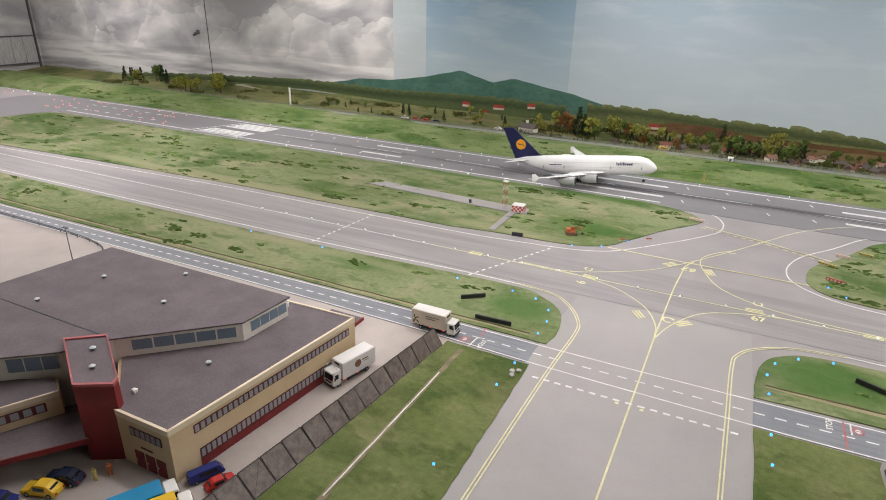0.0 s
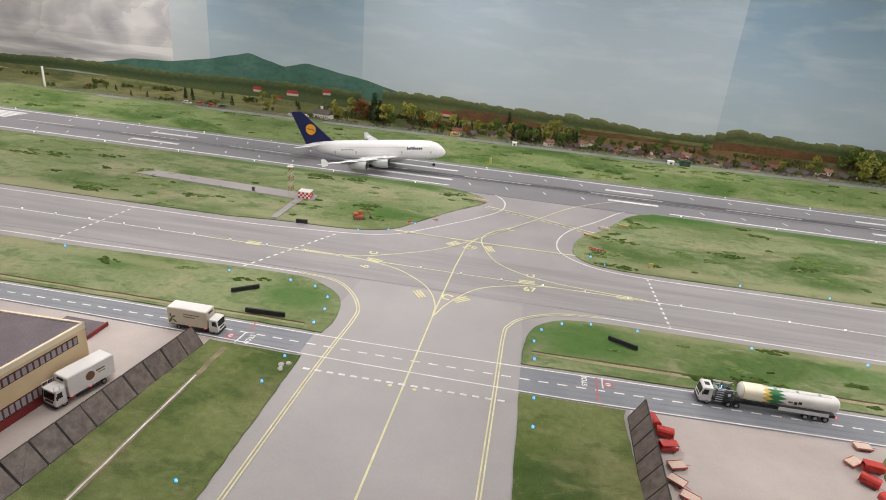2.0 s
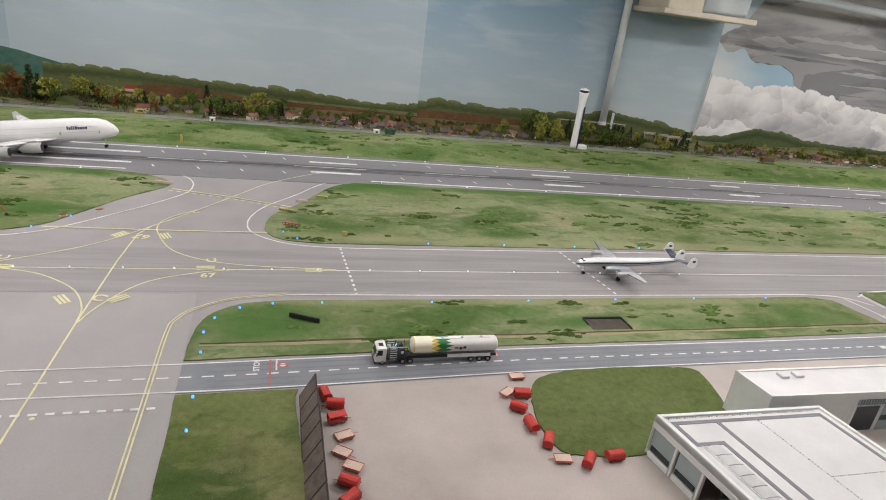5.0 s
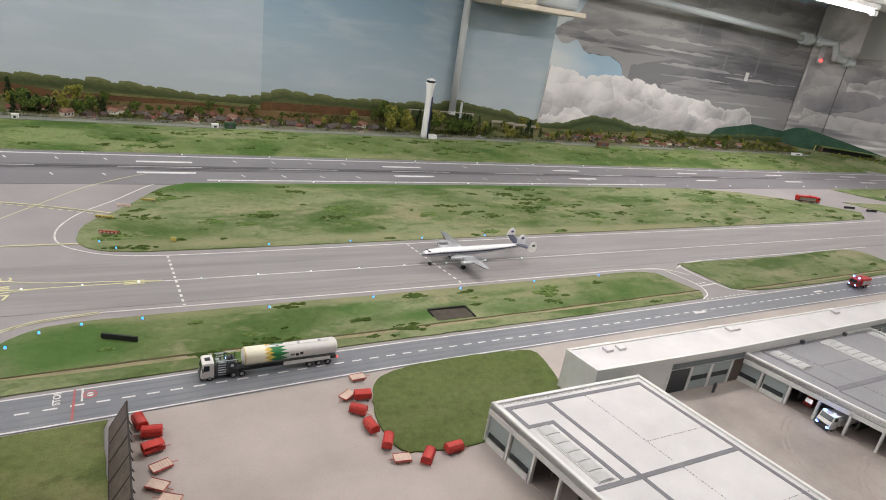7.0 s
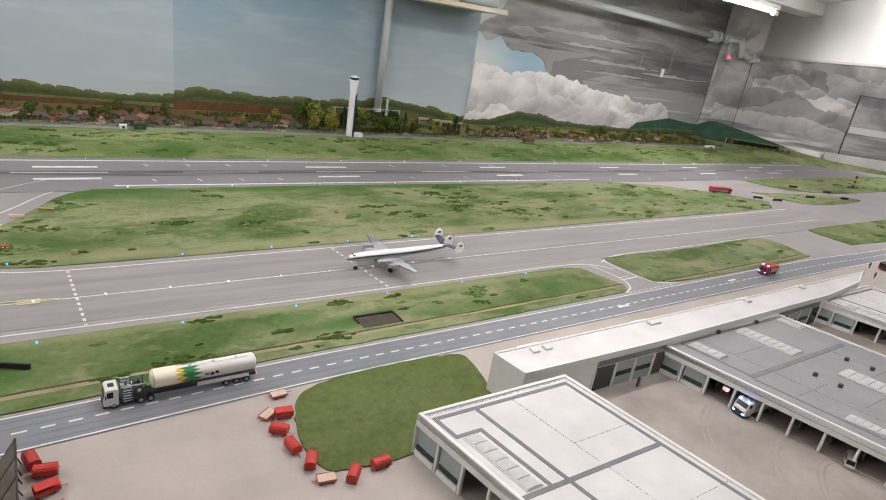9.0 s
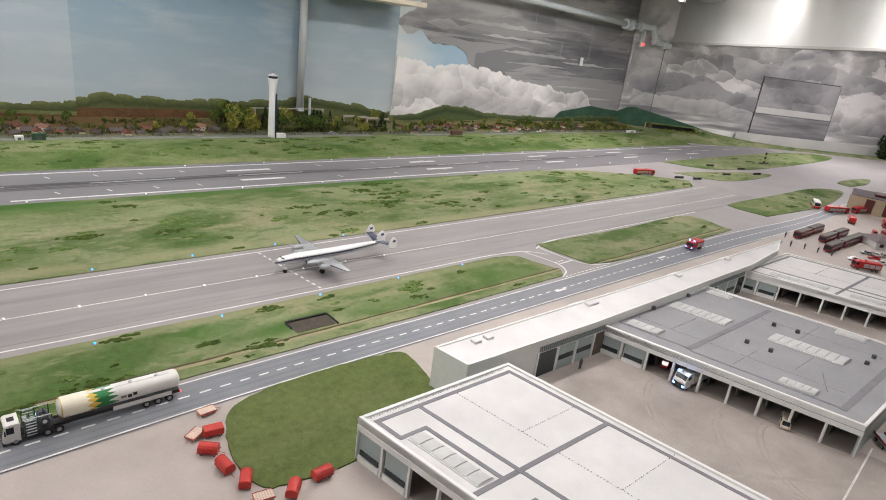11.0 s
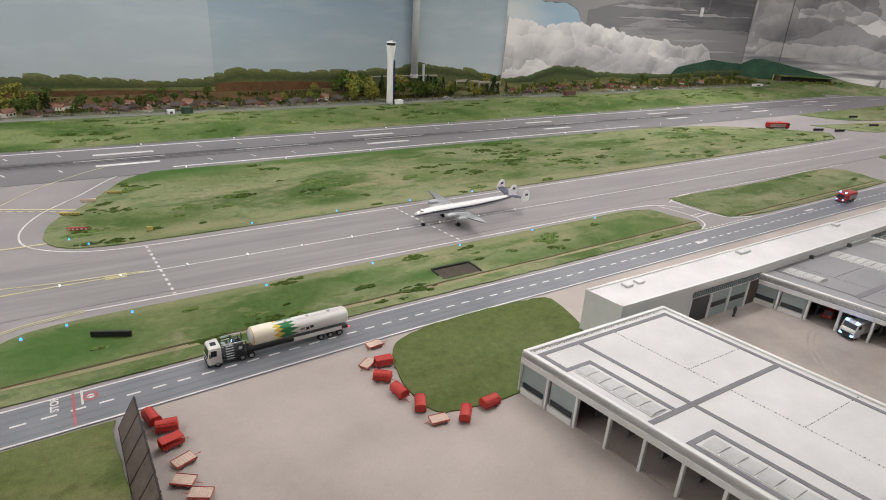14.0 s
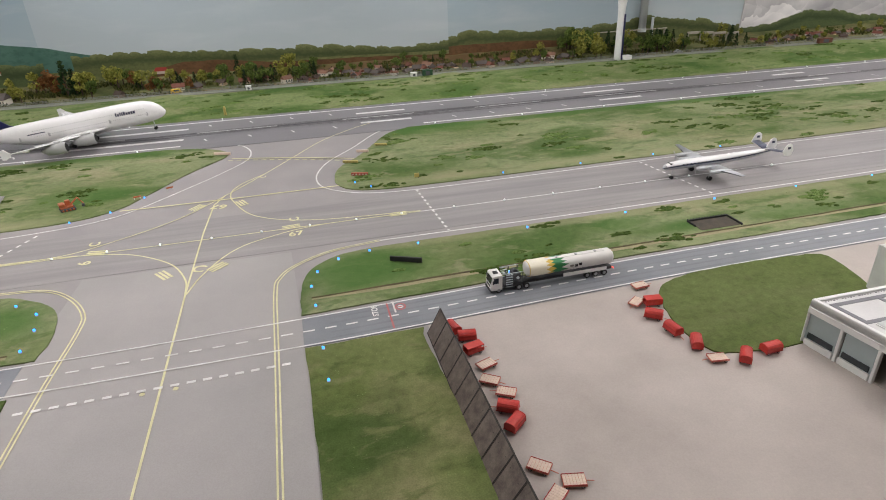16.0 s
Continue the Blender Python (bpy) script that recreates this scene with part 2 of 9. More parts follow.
def ribbon(bm, pts, width, z, dash=0.0, gap=0.0, off=0.0):
    """A painted stripe along a line, with dashes if wanted."""
    p = [Vector(q) for q in pts]
    lens = [0.0]
    for a, b in zip(p, p[1:]):
        lens.append(lens[-1] + (b - a).length)

    def place(s):
        for i in range(len(p) - 1):
            if s <= lens[i + 1] + 1e-9:
                t = (s - lens[i]) / max(lens[i + 1] - lens[i], 1e-9)
                d = (p[i + 1] - p[i]).normalized()
                return p[i].lerp(p[i + 1], t), Vector((-d.y, d.x))
        d = (p[-1] - p[-2]).normalized()
        return p[-1], Vector((-d.y, d.x))

    spans, s = [], 0.0
    if dash:
        while s < lens[-1]:
            spans.append((s, min(s + dash, lens[-1])))
            s += dash + gap
    else:
        spans = [(0.0, lens[-1])]
    for a, b in spans:
        stations = [a] + [q for q in lens if a < q < b] + [b]
        row = []
        for q in stations:
            c, nrm = place(q)
            c = c + nrm * off
            row.append((bm.verts.new((*(c + nrm * width / 2), z)), bm.verts.new((*(c - nrm * width / 2), z))))
        for (a0, a1), (b0, b1) in zip(row, row[1:]):
            bm.faces.new((a0, a1, b1, b0))
    return bm


def ragged(pts, step=0.02, amount=0.004, seed=0):
    """An outline with an uneven edge."""
    out, rnd = [], random.Random(seed)
    for (x0, y0), (x1, y1) in zip(pts, pts[1:] + pts[:1]):
        n = max(1, int(math.hypot(x1 - x0, y1 - y0) / step))
        for k in range(n):
            t = k / n
            out.append((x0 + (x1 - x0) * t + rnd.uniform(-amount, amount), y0 + (y1 - y0) * t + rnd.uniform(-amount, amount)))
    return out


def inside(x, y, pts):
    hit = False
    for (x0, y0), (x1, y1) in zip(pts, pts[1:] + pts[:1]):
        if (y0 > y) != (y1 > y) and x < (x1 - x0) * (y - y0) / (y1 - y0) + x0:
            hit = not hit
    return hit

# ---- the layout board, pavements and grass ----
X0, X1, Y0, Y1 = -5.95, 9.6, 0.52, 4.25
tagged(part("ground", Slab([(X0, Y0), (X1, Y0), (X1, 2.0), (5.95, Y1), (X0, Y1)], -0.05, 0.0), M["concrete"]), "pale grey concrete surface of the model airfield", "ground", kind="structure")

ROAD_FAR = spline([(-5.9, 1.69), (-2.2, 1.735), (-1.36, 1.752), (-0.62, 1.767), (0.0, 1.769), (0.38, 1.778), (0.56, 1.785), (1.1, 1.806), (1.73, 1.815), (2.6, 1.835), (3.4, 1.85), (4.0, 1.83), (4.6, 1.84), (6.5, 1.9), (8.5, 2.0)], 5)
ROAD_NEAR = spline([(-5.9, 1.61), (-2.1, 1.664), (-1.0, 1.688), (-0.41, 1.69), (-0.05, 1.681), (0.38, 1.683), (0.59, 1.689), (1.1, 1.712), (1.65, 1.721), (2.6, 1.735), (3.3, 1.74), (3.9, 1.735), (4.5, 1.755), (6.5, 1.82), (8.5, 1.92)], 5)
road_mid = [((a[0] + b[0]) / 2, (a[1] + b[1]) / 2) for a, b in zip(ROAD_FAR, ROAD_NEAR)]
tagged(part("runway", Slab([(-4.7, 2.55), (-4.02, 2.55), (-3.97, 2.8), (-3.9, 3.02), (6.9, 2.99), (6.9, 3.43), (-4.4, 3.45), (-4.7, 3.3)], 0.0, 0.0012), M["runway"]), "dark grey asphalt runway with white markings", "runway", kind="structure")
for name, lo, hi in (("road_1", -6.0, -0.09), ("road_2", 0.378, 9.0)):
    near = [(x, y) for x, y in ROAD_NEAR if lo < x < hi]
    far = [(x, y) for x, y in ROAD_FAR if lo < x < hi]
    if lo > 0:
        near, far = [(lo, 1.683)] + [q for q in near if q[0] > lo + 0.001], [(lo, 1.778)] + [q for q in far if q[0] > lo + 0.001]
    else:
        near, far = near + [(hi, 1.682)], far + [(hi, 1.769)]
    tagged(part(name, Slab(near + far[::-1], 0.0, 0.0012), M["road"]), "blue-grey asphalt service road with dashed middle line", "road", kind="structure")
tagged(part("pavement_1", Slab([(0.6, 0.53), (5.2, 0.53), (5.2, 1.76), (3.3, 1.735), (1.65, 1.716), (1.1, 1.707), (0.6, 1.686)], 0.0, 0.0010), M["apron"]), "pale beige concrete apron", "apron", kind="structure")
tagged(part("pavement_2", Slab([(-2.6, 0.53), (-0.33, 0.53), (-0.28, 1.686), (-0.41, 1.686), (-1.0, 1.687), (-2.1, 1.664), (-3.4, 1.64)], 0.0, 0.0010), M["apron"]), "pale concrete yard beside the service road", "apron", kind="structure")
tagged(part("pavement_3", Slab([(1.5, 0.53), (2.15, 0.53), (1.95, 1.46), (1.54, 1.46)], 0.0010, 0.0016), M["apron_dirty"]), "stained concrete yard between the garages", "apron", kind="structure")

tagged(part("pavement_5", Slab([(-0.095, 0.53), (0.384, 0.53), (0.384, 1.6), (0.378, 1.78), (0.366, 2.069), (-0.074, 2.072), (-0.083, 1.9), (-0.096, 1.6)], 0.0, 0.0006), M["fresh"]), "pale concrete cross taxiway", "taxiway", kind="structure")
tagged(part("pavement_6", Slab([(-4.2, 2.02), (-0.46, 2.075), (0.57, 2.085), (4.4, 2.13), (4.4, 2.38), (0.57, 2.345), (-0.6, 2.32), (-4.2, 2.18)], 0.0, 0.00075), M["streak"]), "streaked grey concrete main taxiway", "taxiway", kind="structure")
GRASS = {
    "a": [(-3.98, 2.70), (-3.9, 2.95), (-3.8, 3.0), (-0.05, 3.035), (0.06, 3.01), (0.14, 2.965), (0.175, 2.915), (0.16, 2.86), (0.07, 2.74), (-0.03, 2.57), (-0.09, 2.48), (-0.21, 2.425), (-0.45, 2.41), (-0.64, 2.385), (-1.67, 2.375), (-2.56, 2.33), (-3.13, 2.29), (-4.05, 2.25)],
    "b": [(0.83, 3.025), (2.0, 3.022), (3.4, 2.99), (3.75, 2.92), (4.1, 2.74), (4.33, 2.55), (4.2, 2.45), (3.75, 2.435), (2.25, 2.415), (0.85, 2.395), (0.62, 2.4), (0.53, 2.44), (0.505, 2.52), (0.53, 2.63), (0.61, 2.74), (0.73, 2.95)],
    "c": [(-4.4, 1.97), (-2.72, 1.985), (-1.64, 1.995), (-0.9, 2.005), (-0.46, 2.03), (-0.23, 2.035), (-0.13, 1.99), (-0.085, 1.935), (-0.066, 1.85), (-0.074, 1.778), (-0.62, 1.776), (-1.36, 1.762), (-2.22, 1.745), (-4.4, 1.716)],
    "d": [(0.378, 1.787), (0.38, 1.87), (0.395, 1.945), (0.44, 2.0), (0.52, 2.028), (0.7, 2.035), (1.45, 2.045), (2.12, 2.055), (2.2, 2.035), (2.25, 1.88), (2.22, 1.845), (1.7, 1.828), (1.1, 1.818)],
    "d2": [(2.40, 1.88), (2.37, 2.06), (2.42, 2.09), (2.95, 2.085), (3.45, 2.095), (3.47, 1.91), (3.4, 1.87), (2.6, 1.85)],
    "d3": [(3.97, 1.915), (3.95, 2.09), (4.05, 2.135), (4.7, 2.14), (5.25, 2.137), (5.45, 2.02), (5.1, 1.935), (4.65, 1.885)],
    "e": [(-0.396, 0.54), (-0.080, 0.54), (-0.078, 1.295), (-0.081, 1.674), (-0.288, 1.676), (-0.291, 1.655), (-0.371, 0.80)],
    "f": [(0.388, 0.54), (0.61, 0.54), (0.6, 1.40), (0.585, 1.66), (0.59, 1.682), (0.38, 1.676), (0.386, 1.38)],
    "i1": [(4.45, 2.73), (4.7, 2.46), (5.4, 2.47), (5.1, 2.62)],
    "i2": [(4.75, 2.99), (5.0, 2.72), (5.75, 2.62), (7.4, 2.7), (7.0, 3.0)],
    "i3": [(5.74, 2.06), (5.82, 2.165), (6.2, 2.17), (6.4, 2.11), (6.09, 2.045)],
    "l": [(0.0, 0.0)],
}


def rounded(pts, i, j):
    """The outline with the corners from i to j drawn as one smooth curve."""
    return pts[:i] + spline(pts[i:j + 1], 5) + pts[j + 1:]


GRASS["a"] = rounded(GRASS["a"], 3, 12)
GRASS["b"] = rounded(GRASS["b"][2:] + GRASS["b"][:2], 7, 14)
GRASS["c"] = rounded(GRASS["c"], 4, 9)
GRASS["d"] = rounded(GRASS["d"], 0, 5)
for key in ("d2", "d3", "i1", "i2", "i3"):
    GRASS[key] = spline(GRASS[key] + GRASS[key][:1], 5)[:-1]
LAWN = spline([(1.40, 1.712), (1.26, 1.716), (1.13, 1.705), (1.065, 1.675), (1.03, 1.6), (1.022, 1.52), (1.035, 1.472), (1.08, 1.455), (1.19, 1.447), (1.43, 1.45), (1.45, 1.57), (1.47, 1.69), (1.40, 1.712)], 5)[:-1]
GRASS.pop("l")
for key, pts in GRASS.items():
    tagged(part("grass", Slab(ragged(pts, 0.025, 0.0012, len(key) * 7 + ord(key[0])), 0.0, 0.0026), M["turf_dark" if key in "ef" else "turf"]), "mottled green model turf between the pavements", "grass", "turf areas", "structure")
tagged(part("grass", Slab(ragged(LAWN, 0.02, 0.002, 3), 0.0008, 0.0036), M["lawn"]), "even dark green lawn island on the apron", "grass", "turf areas", "structure")

# embankment behind the runway, rising to the painted wall
rnd = random.Random(5)
bm = bmesh.new()
cols, prof = 240, [(3.445, 0.0015), (3.47, 0.006), (3.54, 0.016), (3.62, 0.03), (3.7, 0.036), (3.78, 0.038), (3.86, 0.036)]
grid = []
for i in range(cols + 1):
    x = X0 + 0.02 + (6.0 - X0) * i / cols
    row = []
    for j, (y, z) in enumerate(prof):
        bumpy = noise.noise((x * 4, y * 6, 1.3)) * 0.007 * min(1, j / 3)
        rise = 0.05 * max(0, -x - 1.2) / 3 * max(0, (y - 3.6)) if x < -1.2 else 0
        row.append(bm.verts.new((x, y + (noise.noise((x * 9, 0, 0)) * 0.006 if j < 2 else 0), z + bumpy + rise)))
    grid.append(row)
for a, b in zip(grid, grid[1:]):
    for j in range(len(prof) - 1):
        bm.faces.new((a[j], b[j], b[j + 1], a[j + 1]))
tagged(part("embankment", bm, M["bank"], smooth=True), "green grass bank behind the runway", "bank", kind="structure")
bm = bmesh.new()
grid = [[bm.verts.new((X0 + 0.02 + (6.0 - X0) * i / cols, y, z + 0.006 * noise.noise((i * 0.6, y * 9, 4.0)) * (j > 0))) for j, (y, z) in enumerate(((3.86, 0.0358), (3.95, 0.036), (4.05, 0.042), (4.15, 0.052), (4.235, 0.066)))] for i in range(cols + 1)]
for a, b in zip(grid, grid[1:]):
    for j in range(4):
        bm.faces.new((a[j], b[j], b[j + 1], a[j + 1]))
tagged(part("village_ground", bm, M["under"], smooth=True), "dull olive undergrowth between fence and backdrop", "ground", kind="structure")

# ---- painted markings ----
Z = 0.0016
rwy = thing("runway_marking", "white lines and bars painted on the runway", "marking", kind="structure")
bm = bmesh.new()
ribbon(bm, [(-4.1, 3.41), (6.8, 3.385)], 0.012, Z)
ribbon(bm, [(-3.85, 3.07), (0.0, 3.066)], 0.012, Z)
ribbon(bm, [(0.9, 3.064), (3.3, 3.055)], 0.012, Z)
part("edge_line", bm, M["white_line"], rwy)
bm = bmesh.new()
ribbon(bm, [(-2.2, 3.236), (6.8, 3.225)], 0.006, Z, 0.3, 0.26)
part("centre_line", bm, M["white_line"], rwy)
for x0, x1 in ((-1.53, -1.29), (-0.43, 0.0), (0.665, 0.87), (1.70, 1.90), (2.7, 2.88), (3.66, 3.84), (4.52, 4.7), (5.4, 5.6)):
    for y in (3.155, 3.308):
        bm = bmesh.new()
        ribbon(bm, [(x0, y), (x1, y)], 0.022, Z)
        part("touchdown_bar", bm, M["white_line"], rwy)
for k in range(12):
    if k in (5, 6):
        continue
    y = 3.066 + 0.0265 * k
    bm = bmesh.new()
    ribbon(bm, [(-2.66 + 0.0105 * k, y), (-2.31 + 0.004 * k, y)], 0.0205, Z)
    part("threshold_bar", bm, M["white_line"], rwy)
bm = bmesh.new()
ribbon(bm, [(-2.715, 3.035), (-2.56, 3.392)], 0.014, Z, 0.018, 0.008)
part("threshold_dashes", bm, M["white_line"], rwy)
bm = bmesh.new()
rnd = random.Random(15)
for i in range(150):
    x = rnd.uniform(-2.2, 4.6)
    y = 3.226 + rnd.gauss(0, 0.019 if x < 1.2 else 0.013)
    n = rnd.uniform(0.25, 1.1)
    w = rnd.uniform(0.002, 0.008) * (1.0 if x < 2.0 else 0.6)
    lo, hi, z = [], [], 0.00130 + 0.000002 * i
    for k in range(7):
        t = k / 6
        ww = w * math.sin(math.pi * (0.04 + 0.92 * t)) * 0.5
        lo.append(bm.verts.new((x + n * t, y - ww, z)))
        hi.append(bm.verts.new((x + n * t, y + ww, z)))
    for k in range(6):
        bm.faces.new((lo[k], lo[k + 1], hi[k + 1], hi[k]))
part("rubber_streak", bm, M["rubber"], rwy, "dark tyre rubber along the middle of the runway")

level = [0.0011]
tax = thing("taxiway_marking", "white and yellow guide lines painted on the taxiways", "marking", kind="structure")


def lines(name, mat, *rows):
    for pts, w, dash, gap in rows:
        bm = bmesh.new()
        level[0] += 0.00003
        ribbon(bm, pts, w, level[0], dash, gap)
        part(name, bm, M[mat], tax)


far_r = spline([(0.252, 2.865), (0.234, 2.80), (0.161, 2.694), (0.092, 2.61), (-0.03, 2.472), (-0.10, 2.42), (-0.2, 2.388), (-0.38, 2.365), (-0.64, 2.346), (-1.67, 2.332), (-2.56, 2.285), (-4.2, 2.2)])
lines("white_edge", "white_line",
      (far_r, 0.0046, 0, 0), (spline([(0.0, 3.066), (0.13, 3.052), (0.212, 3.0), (0.247, 2.93), (0.252, 2.865)]), 0.005, 0, 0),
      (spline([(0.9, 3.062), (0.79, 3.05), (0.70, 2.99), (0.60, 2.84), (0.51, 2.72), (0.468, 2.63), (0.453, 2.55), (0.465, 2.479), (0.513, 2.423), (0.59, 2.382), (0.70, 2.366), (0.9, 2.365), (1.6, 2.38), (2.3, 2.388), (3.6, 2.4), (4.3, 2.42)]), 0.0046, 0, 0),
      (spline([(0.57, 2.066), (1.1, 2.064), (1.8, 2.07), (2.1, 2.075), (2.26, 2.055), (2.33, 2.0)]), 0.0046, 0, 0),
      (spline([(2.33, 2.06), (2.45, 2.10), (2.8, 2.105), (3.6, 2.115)]), 0.0046, 0, 0),
      (spline([(-0.24, 2.058), (-0.46, 2.056), (-0.9, 2.035), (-1.64, 2.024), (-2.72, 2.012), (-4.2, 2.0)]), 0.0046, 0, 0))
lines("white_centre", "white_line", ([(0.7, 2.206), (4.3, 2.235)], 0.0036, 0, 0), ([(-0.6, 2.197), (-4.1, 2.17)], 0.0036, 0, 0))
lines("crossing_dash", "white_line", ([(0.722, 2.36), (0.74, 2.07)], 0.006, 0.013, 0.013), ([(1.428, 2.37), (1.472, 2.075)], 0.006, 0.013, 0.013),
      ([(-0.249, 2.36), (-0.401, 2.04)], 0.006, 0.013, 0.013), ([(-0.936, 2.345), (-0.968, 2.02)], 0.006, 0.013, 0.013))
left = spline([(-0.046, 1.2), (-0.036, 1.65), (-0.026, 1.85), (-0.034, 1.92), (-0.078, 1.995), (-0.14, 2.044), (-0.24, 2.058)])
right = spline([(0.336, 1.2), (0.332, 1.65), (0.33, 1.89), (0.34, 1.95), (0.375, 1.998), (0.453, 2.044), (0.57, 2.066)])
low = [(-0.05, 0.54), (-0.046, 1.2)], [(0.337, 0.54), (0.336, 1.2)]
for name, run, lo in (("yellow_edge", left, low[0]), ("yellow_edge", right, low[1])):
    bm = bmesh.new()
    level[0] += 0.00003
    for o in (-0.0032, 0.0032):
        ribbon(bm, lo + run[1:], 0.0028, level[0], off=o)
    part(name, bm, M["yellow_line"], tax)
lines("yellow_centre", "yellow_line",
      ([(0.147, 0.54), (0.15, 1.4), (0.152, 1.95), (0.158, 2.25), (0.168, 2.43), (0.195, 2.50)], 0.0038, 0, 0),
      (spline([(0.152, 1.935), (0.145, 2.0), (0.11, 2.08), (0.05, 2.14), (-0.02, 2.18), (-0.14, 2.205), (-0.3, 2.21)]), 0.0036, 0, 0),
      (spline([(0.153, 1.935), (0.18, 2.02), (0.235, 2.115), (0.31, 2.165), (0.44, 2.202), (0.7, 2.206)]), 0.0036, 0, 0),
      (spline([(-0.3, 2.203), (-0.16, 2.212), (-0.07, 2.25), (0.078, 2.352), (0.19, 2.49), (0.3, 2.65), (0.405, 2.815), (0.5, 2.96), (0.62, 3.08), (0.7, 3.14)]), 0.0036, 0, 0),
      (spline([(0.30, 2.65), (0.235, 2.58), (0.208, 2.51), (0.222, 2.43), (0.285, 2.31), (0.43, 2.238), (0.7, 2.21)]), 0.0036, 0, 0),
      ([(-0.6, 2.195), (-0.3, 2.2), (0.1, 2.202), (0.7, 2.206)], 0.0036, 0, 0))
lines("holding_line", "yellow_line", ([(-0.08, 2.468), (0.2, 2.464), (0.52, 2.469)], 0.0065, 0, 0), ([(0.19, 2.85), (0.39, 2.79), (0.585, 2.71)], 0.0065, 0, 0),
      ([(0.18, 2.833), (0.385, 2.772), (0.575, 2.69)], 0.005, 0.016, 0.012))
lines("crossing_line", "white_line", ([(-0.06, 1.634), (0.355, 1.642)], 0.006, 0.014, 0.011))
rd = thing("road_marking", "white dashes and edge lines painted on the service road", "marking", kind="structure")
bm = bmesh.new()
ribbon(bm, road_mid, 0.004, 0.00165, 0.021, 0.018)
part("middle_line", bm, M["white_line"], rd)
bm = bmesh.new()
ribbon(bm, ROAD_FAR, 0.0036, 0.00165, off=-0.003)
ribbon(bm, ROAD_NEAR, 0.0036, 0.00165, off=0.003)
part("edge_line", bm, M["white_line"], rd)

# ---- room round the layout ----
def wall_run(name, p, q, z0, z1, thick, material, label):
    a, b = Vector(p), Vector(q)
    d = (b - a).normalized()
    nrm = Vector((-d.y, d.x)) * thick
    pts = [tuple(a), tuple(b), tuple(b + nrm), tuple(a + nrm)]
    bm = Slab(pts[::-1] if thick < 0 else pts, z0, z1)
    return tagged(part(name, bm, material), label, "wall", kind="structure")


def sky_material(name, top, low, streak):
    k = Nodes(name)
    v = k.coords(True)
    sep = k.n("ShaderNodeSeparateXYZ")
    k.put(sep.inputs[0], v)
    z = sep.outputs[2]
    col = k.mix(k.ramp(z, (0.1, 0.0), (0.75, 1.0)), low, top)
    v2 = k.coords(True, (1.2, 1.2, 5.0))
    col = k.mix(k.ramp(k.noise(v2, 2.2, 5, 0.55, 0.2), (0.48, 0.0), (0.75, 0.4)), col, streak)
    return k.done(col, 0.75, 0, 0.2)


def billow(k, scale, tall, wander=0.75, lean=(-0.35, 0.2, 0.9)):
    """Brush-modelled cloud puffs: each one light on its upper side, dark below, with a crisp upper edge."""
    v = k.coords(True, (1, 1, tall))
    warp = k.n("ShaderNodeTexNoise")
    k.put(warp.inputs["Vector"], v)
    warp.inputs["Scale"].default_value = scale * 1.3
    warp.inputs["Detail"].default_value = 4
    mul = k.n("ShaderNodeVectorMath", operation="MULTIPLY_ADD")
    k.put(mul.inputs[0], warp.outputs["Color"])
    mul.inputs[1].default_value = (wander * 2 / scale,) * 3
    k.put(mul.inputs[2], v)
    vor = k.n("ShaderNodeTexVoronoi")
    k.put(vor.inputs["Vector"], mul.outputs[0])
    vor.inputs["Scale"].default_value = scale
    off = k.n("ShaderNodeVectorMath", operation="SUBTRACT")
    k.put(off.inputs[0], mul.outputs[0])
    k.put(off.inputs[1], vor.outputs["Position"])
    dot = k.n("ShaderNodeVectorMath", operation="DOT_PRODUCT")
    k.put(dot.inputs[0], off.outputs[0])
    dot.inputs[1].default_value = lean
    return vor.outputs["Distance"], k.math("MULTIPLY_ADD", dot.outputs["Value"], scale * 0.55, 0.5)


def storm_material(name, dark, mid, light, scale=1.3, tall=2.6):
    k = Nodes(name)
    heap, relief = billow(k, scale * 1.5, tall)
    heap2, relief2 = billow(k, scale * 4.0, tall)
    broad = k.noise(k.coords(True, (1, 1, tall)), scale * 1.1, 3, 0.44, 1.1)
    flat = k.noise(k.coords(True, (0.6, 0.6, 7.0)), scale * 1.4, 4, 0.5, 0.2)
    sep = k.n("ShaderNodeSeparateXYZ")
    k.put(sep.inputs[0], k.coords(True))
    low = k.ramp(sep.outputs[2], (0.22, 1.0), (0.42, 0.0))
    f = k.math("ADD", k.math("MULTIPLY", relief, 0.17), k.math("MULTIPLY", broad, 0.76))
    f = k.math("ADD", f, k.math("MULTIPLY", relief2, 0.07))
    f = k.mix(low, f, k.math("MULTIPLY_ADD", flat, 1.1, -0.04))
    col = k.ramp(f, (0.36, dark), (0.5, mid), (0.63, light))
    return k.done(col, 0.8, 0, 0.2)


def open_sky_material(name):
    """The gap of pale blue behind the heaped clouds, whitish at its western end."""
    k = Nodes(name)
    sep = k.n("ShaderNodeSeparateXYZ")
    k.put(sep.inputs[0], k.coords(True))
    n1 = k.noise(k.coords(True, (0.7, 1, 2.4)), 3.0, 4, 0.5, 0.4)
    x = k.math("ADD", sep.outputs[0], k.math("MULTIPLY", k.math("SUBTRACT", n1, 0.5), 0.5))
    col = k.mix(k.ramp(k.math("SUBTRACT", x, 3.2), (0.0, 0.0), (0.45, 1.0)), C(206, 210, 208), C(158, 184, 200))
    return k.done(col, 0.8, 0, 0.2)


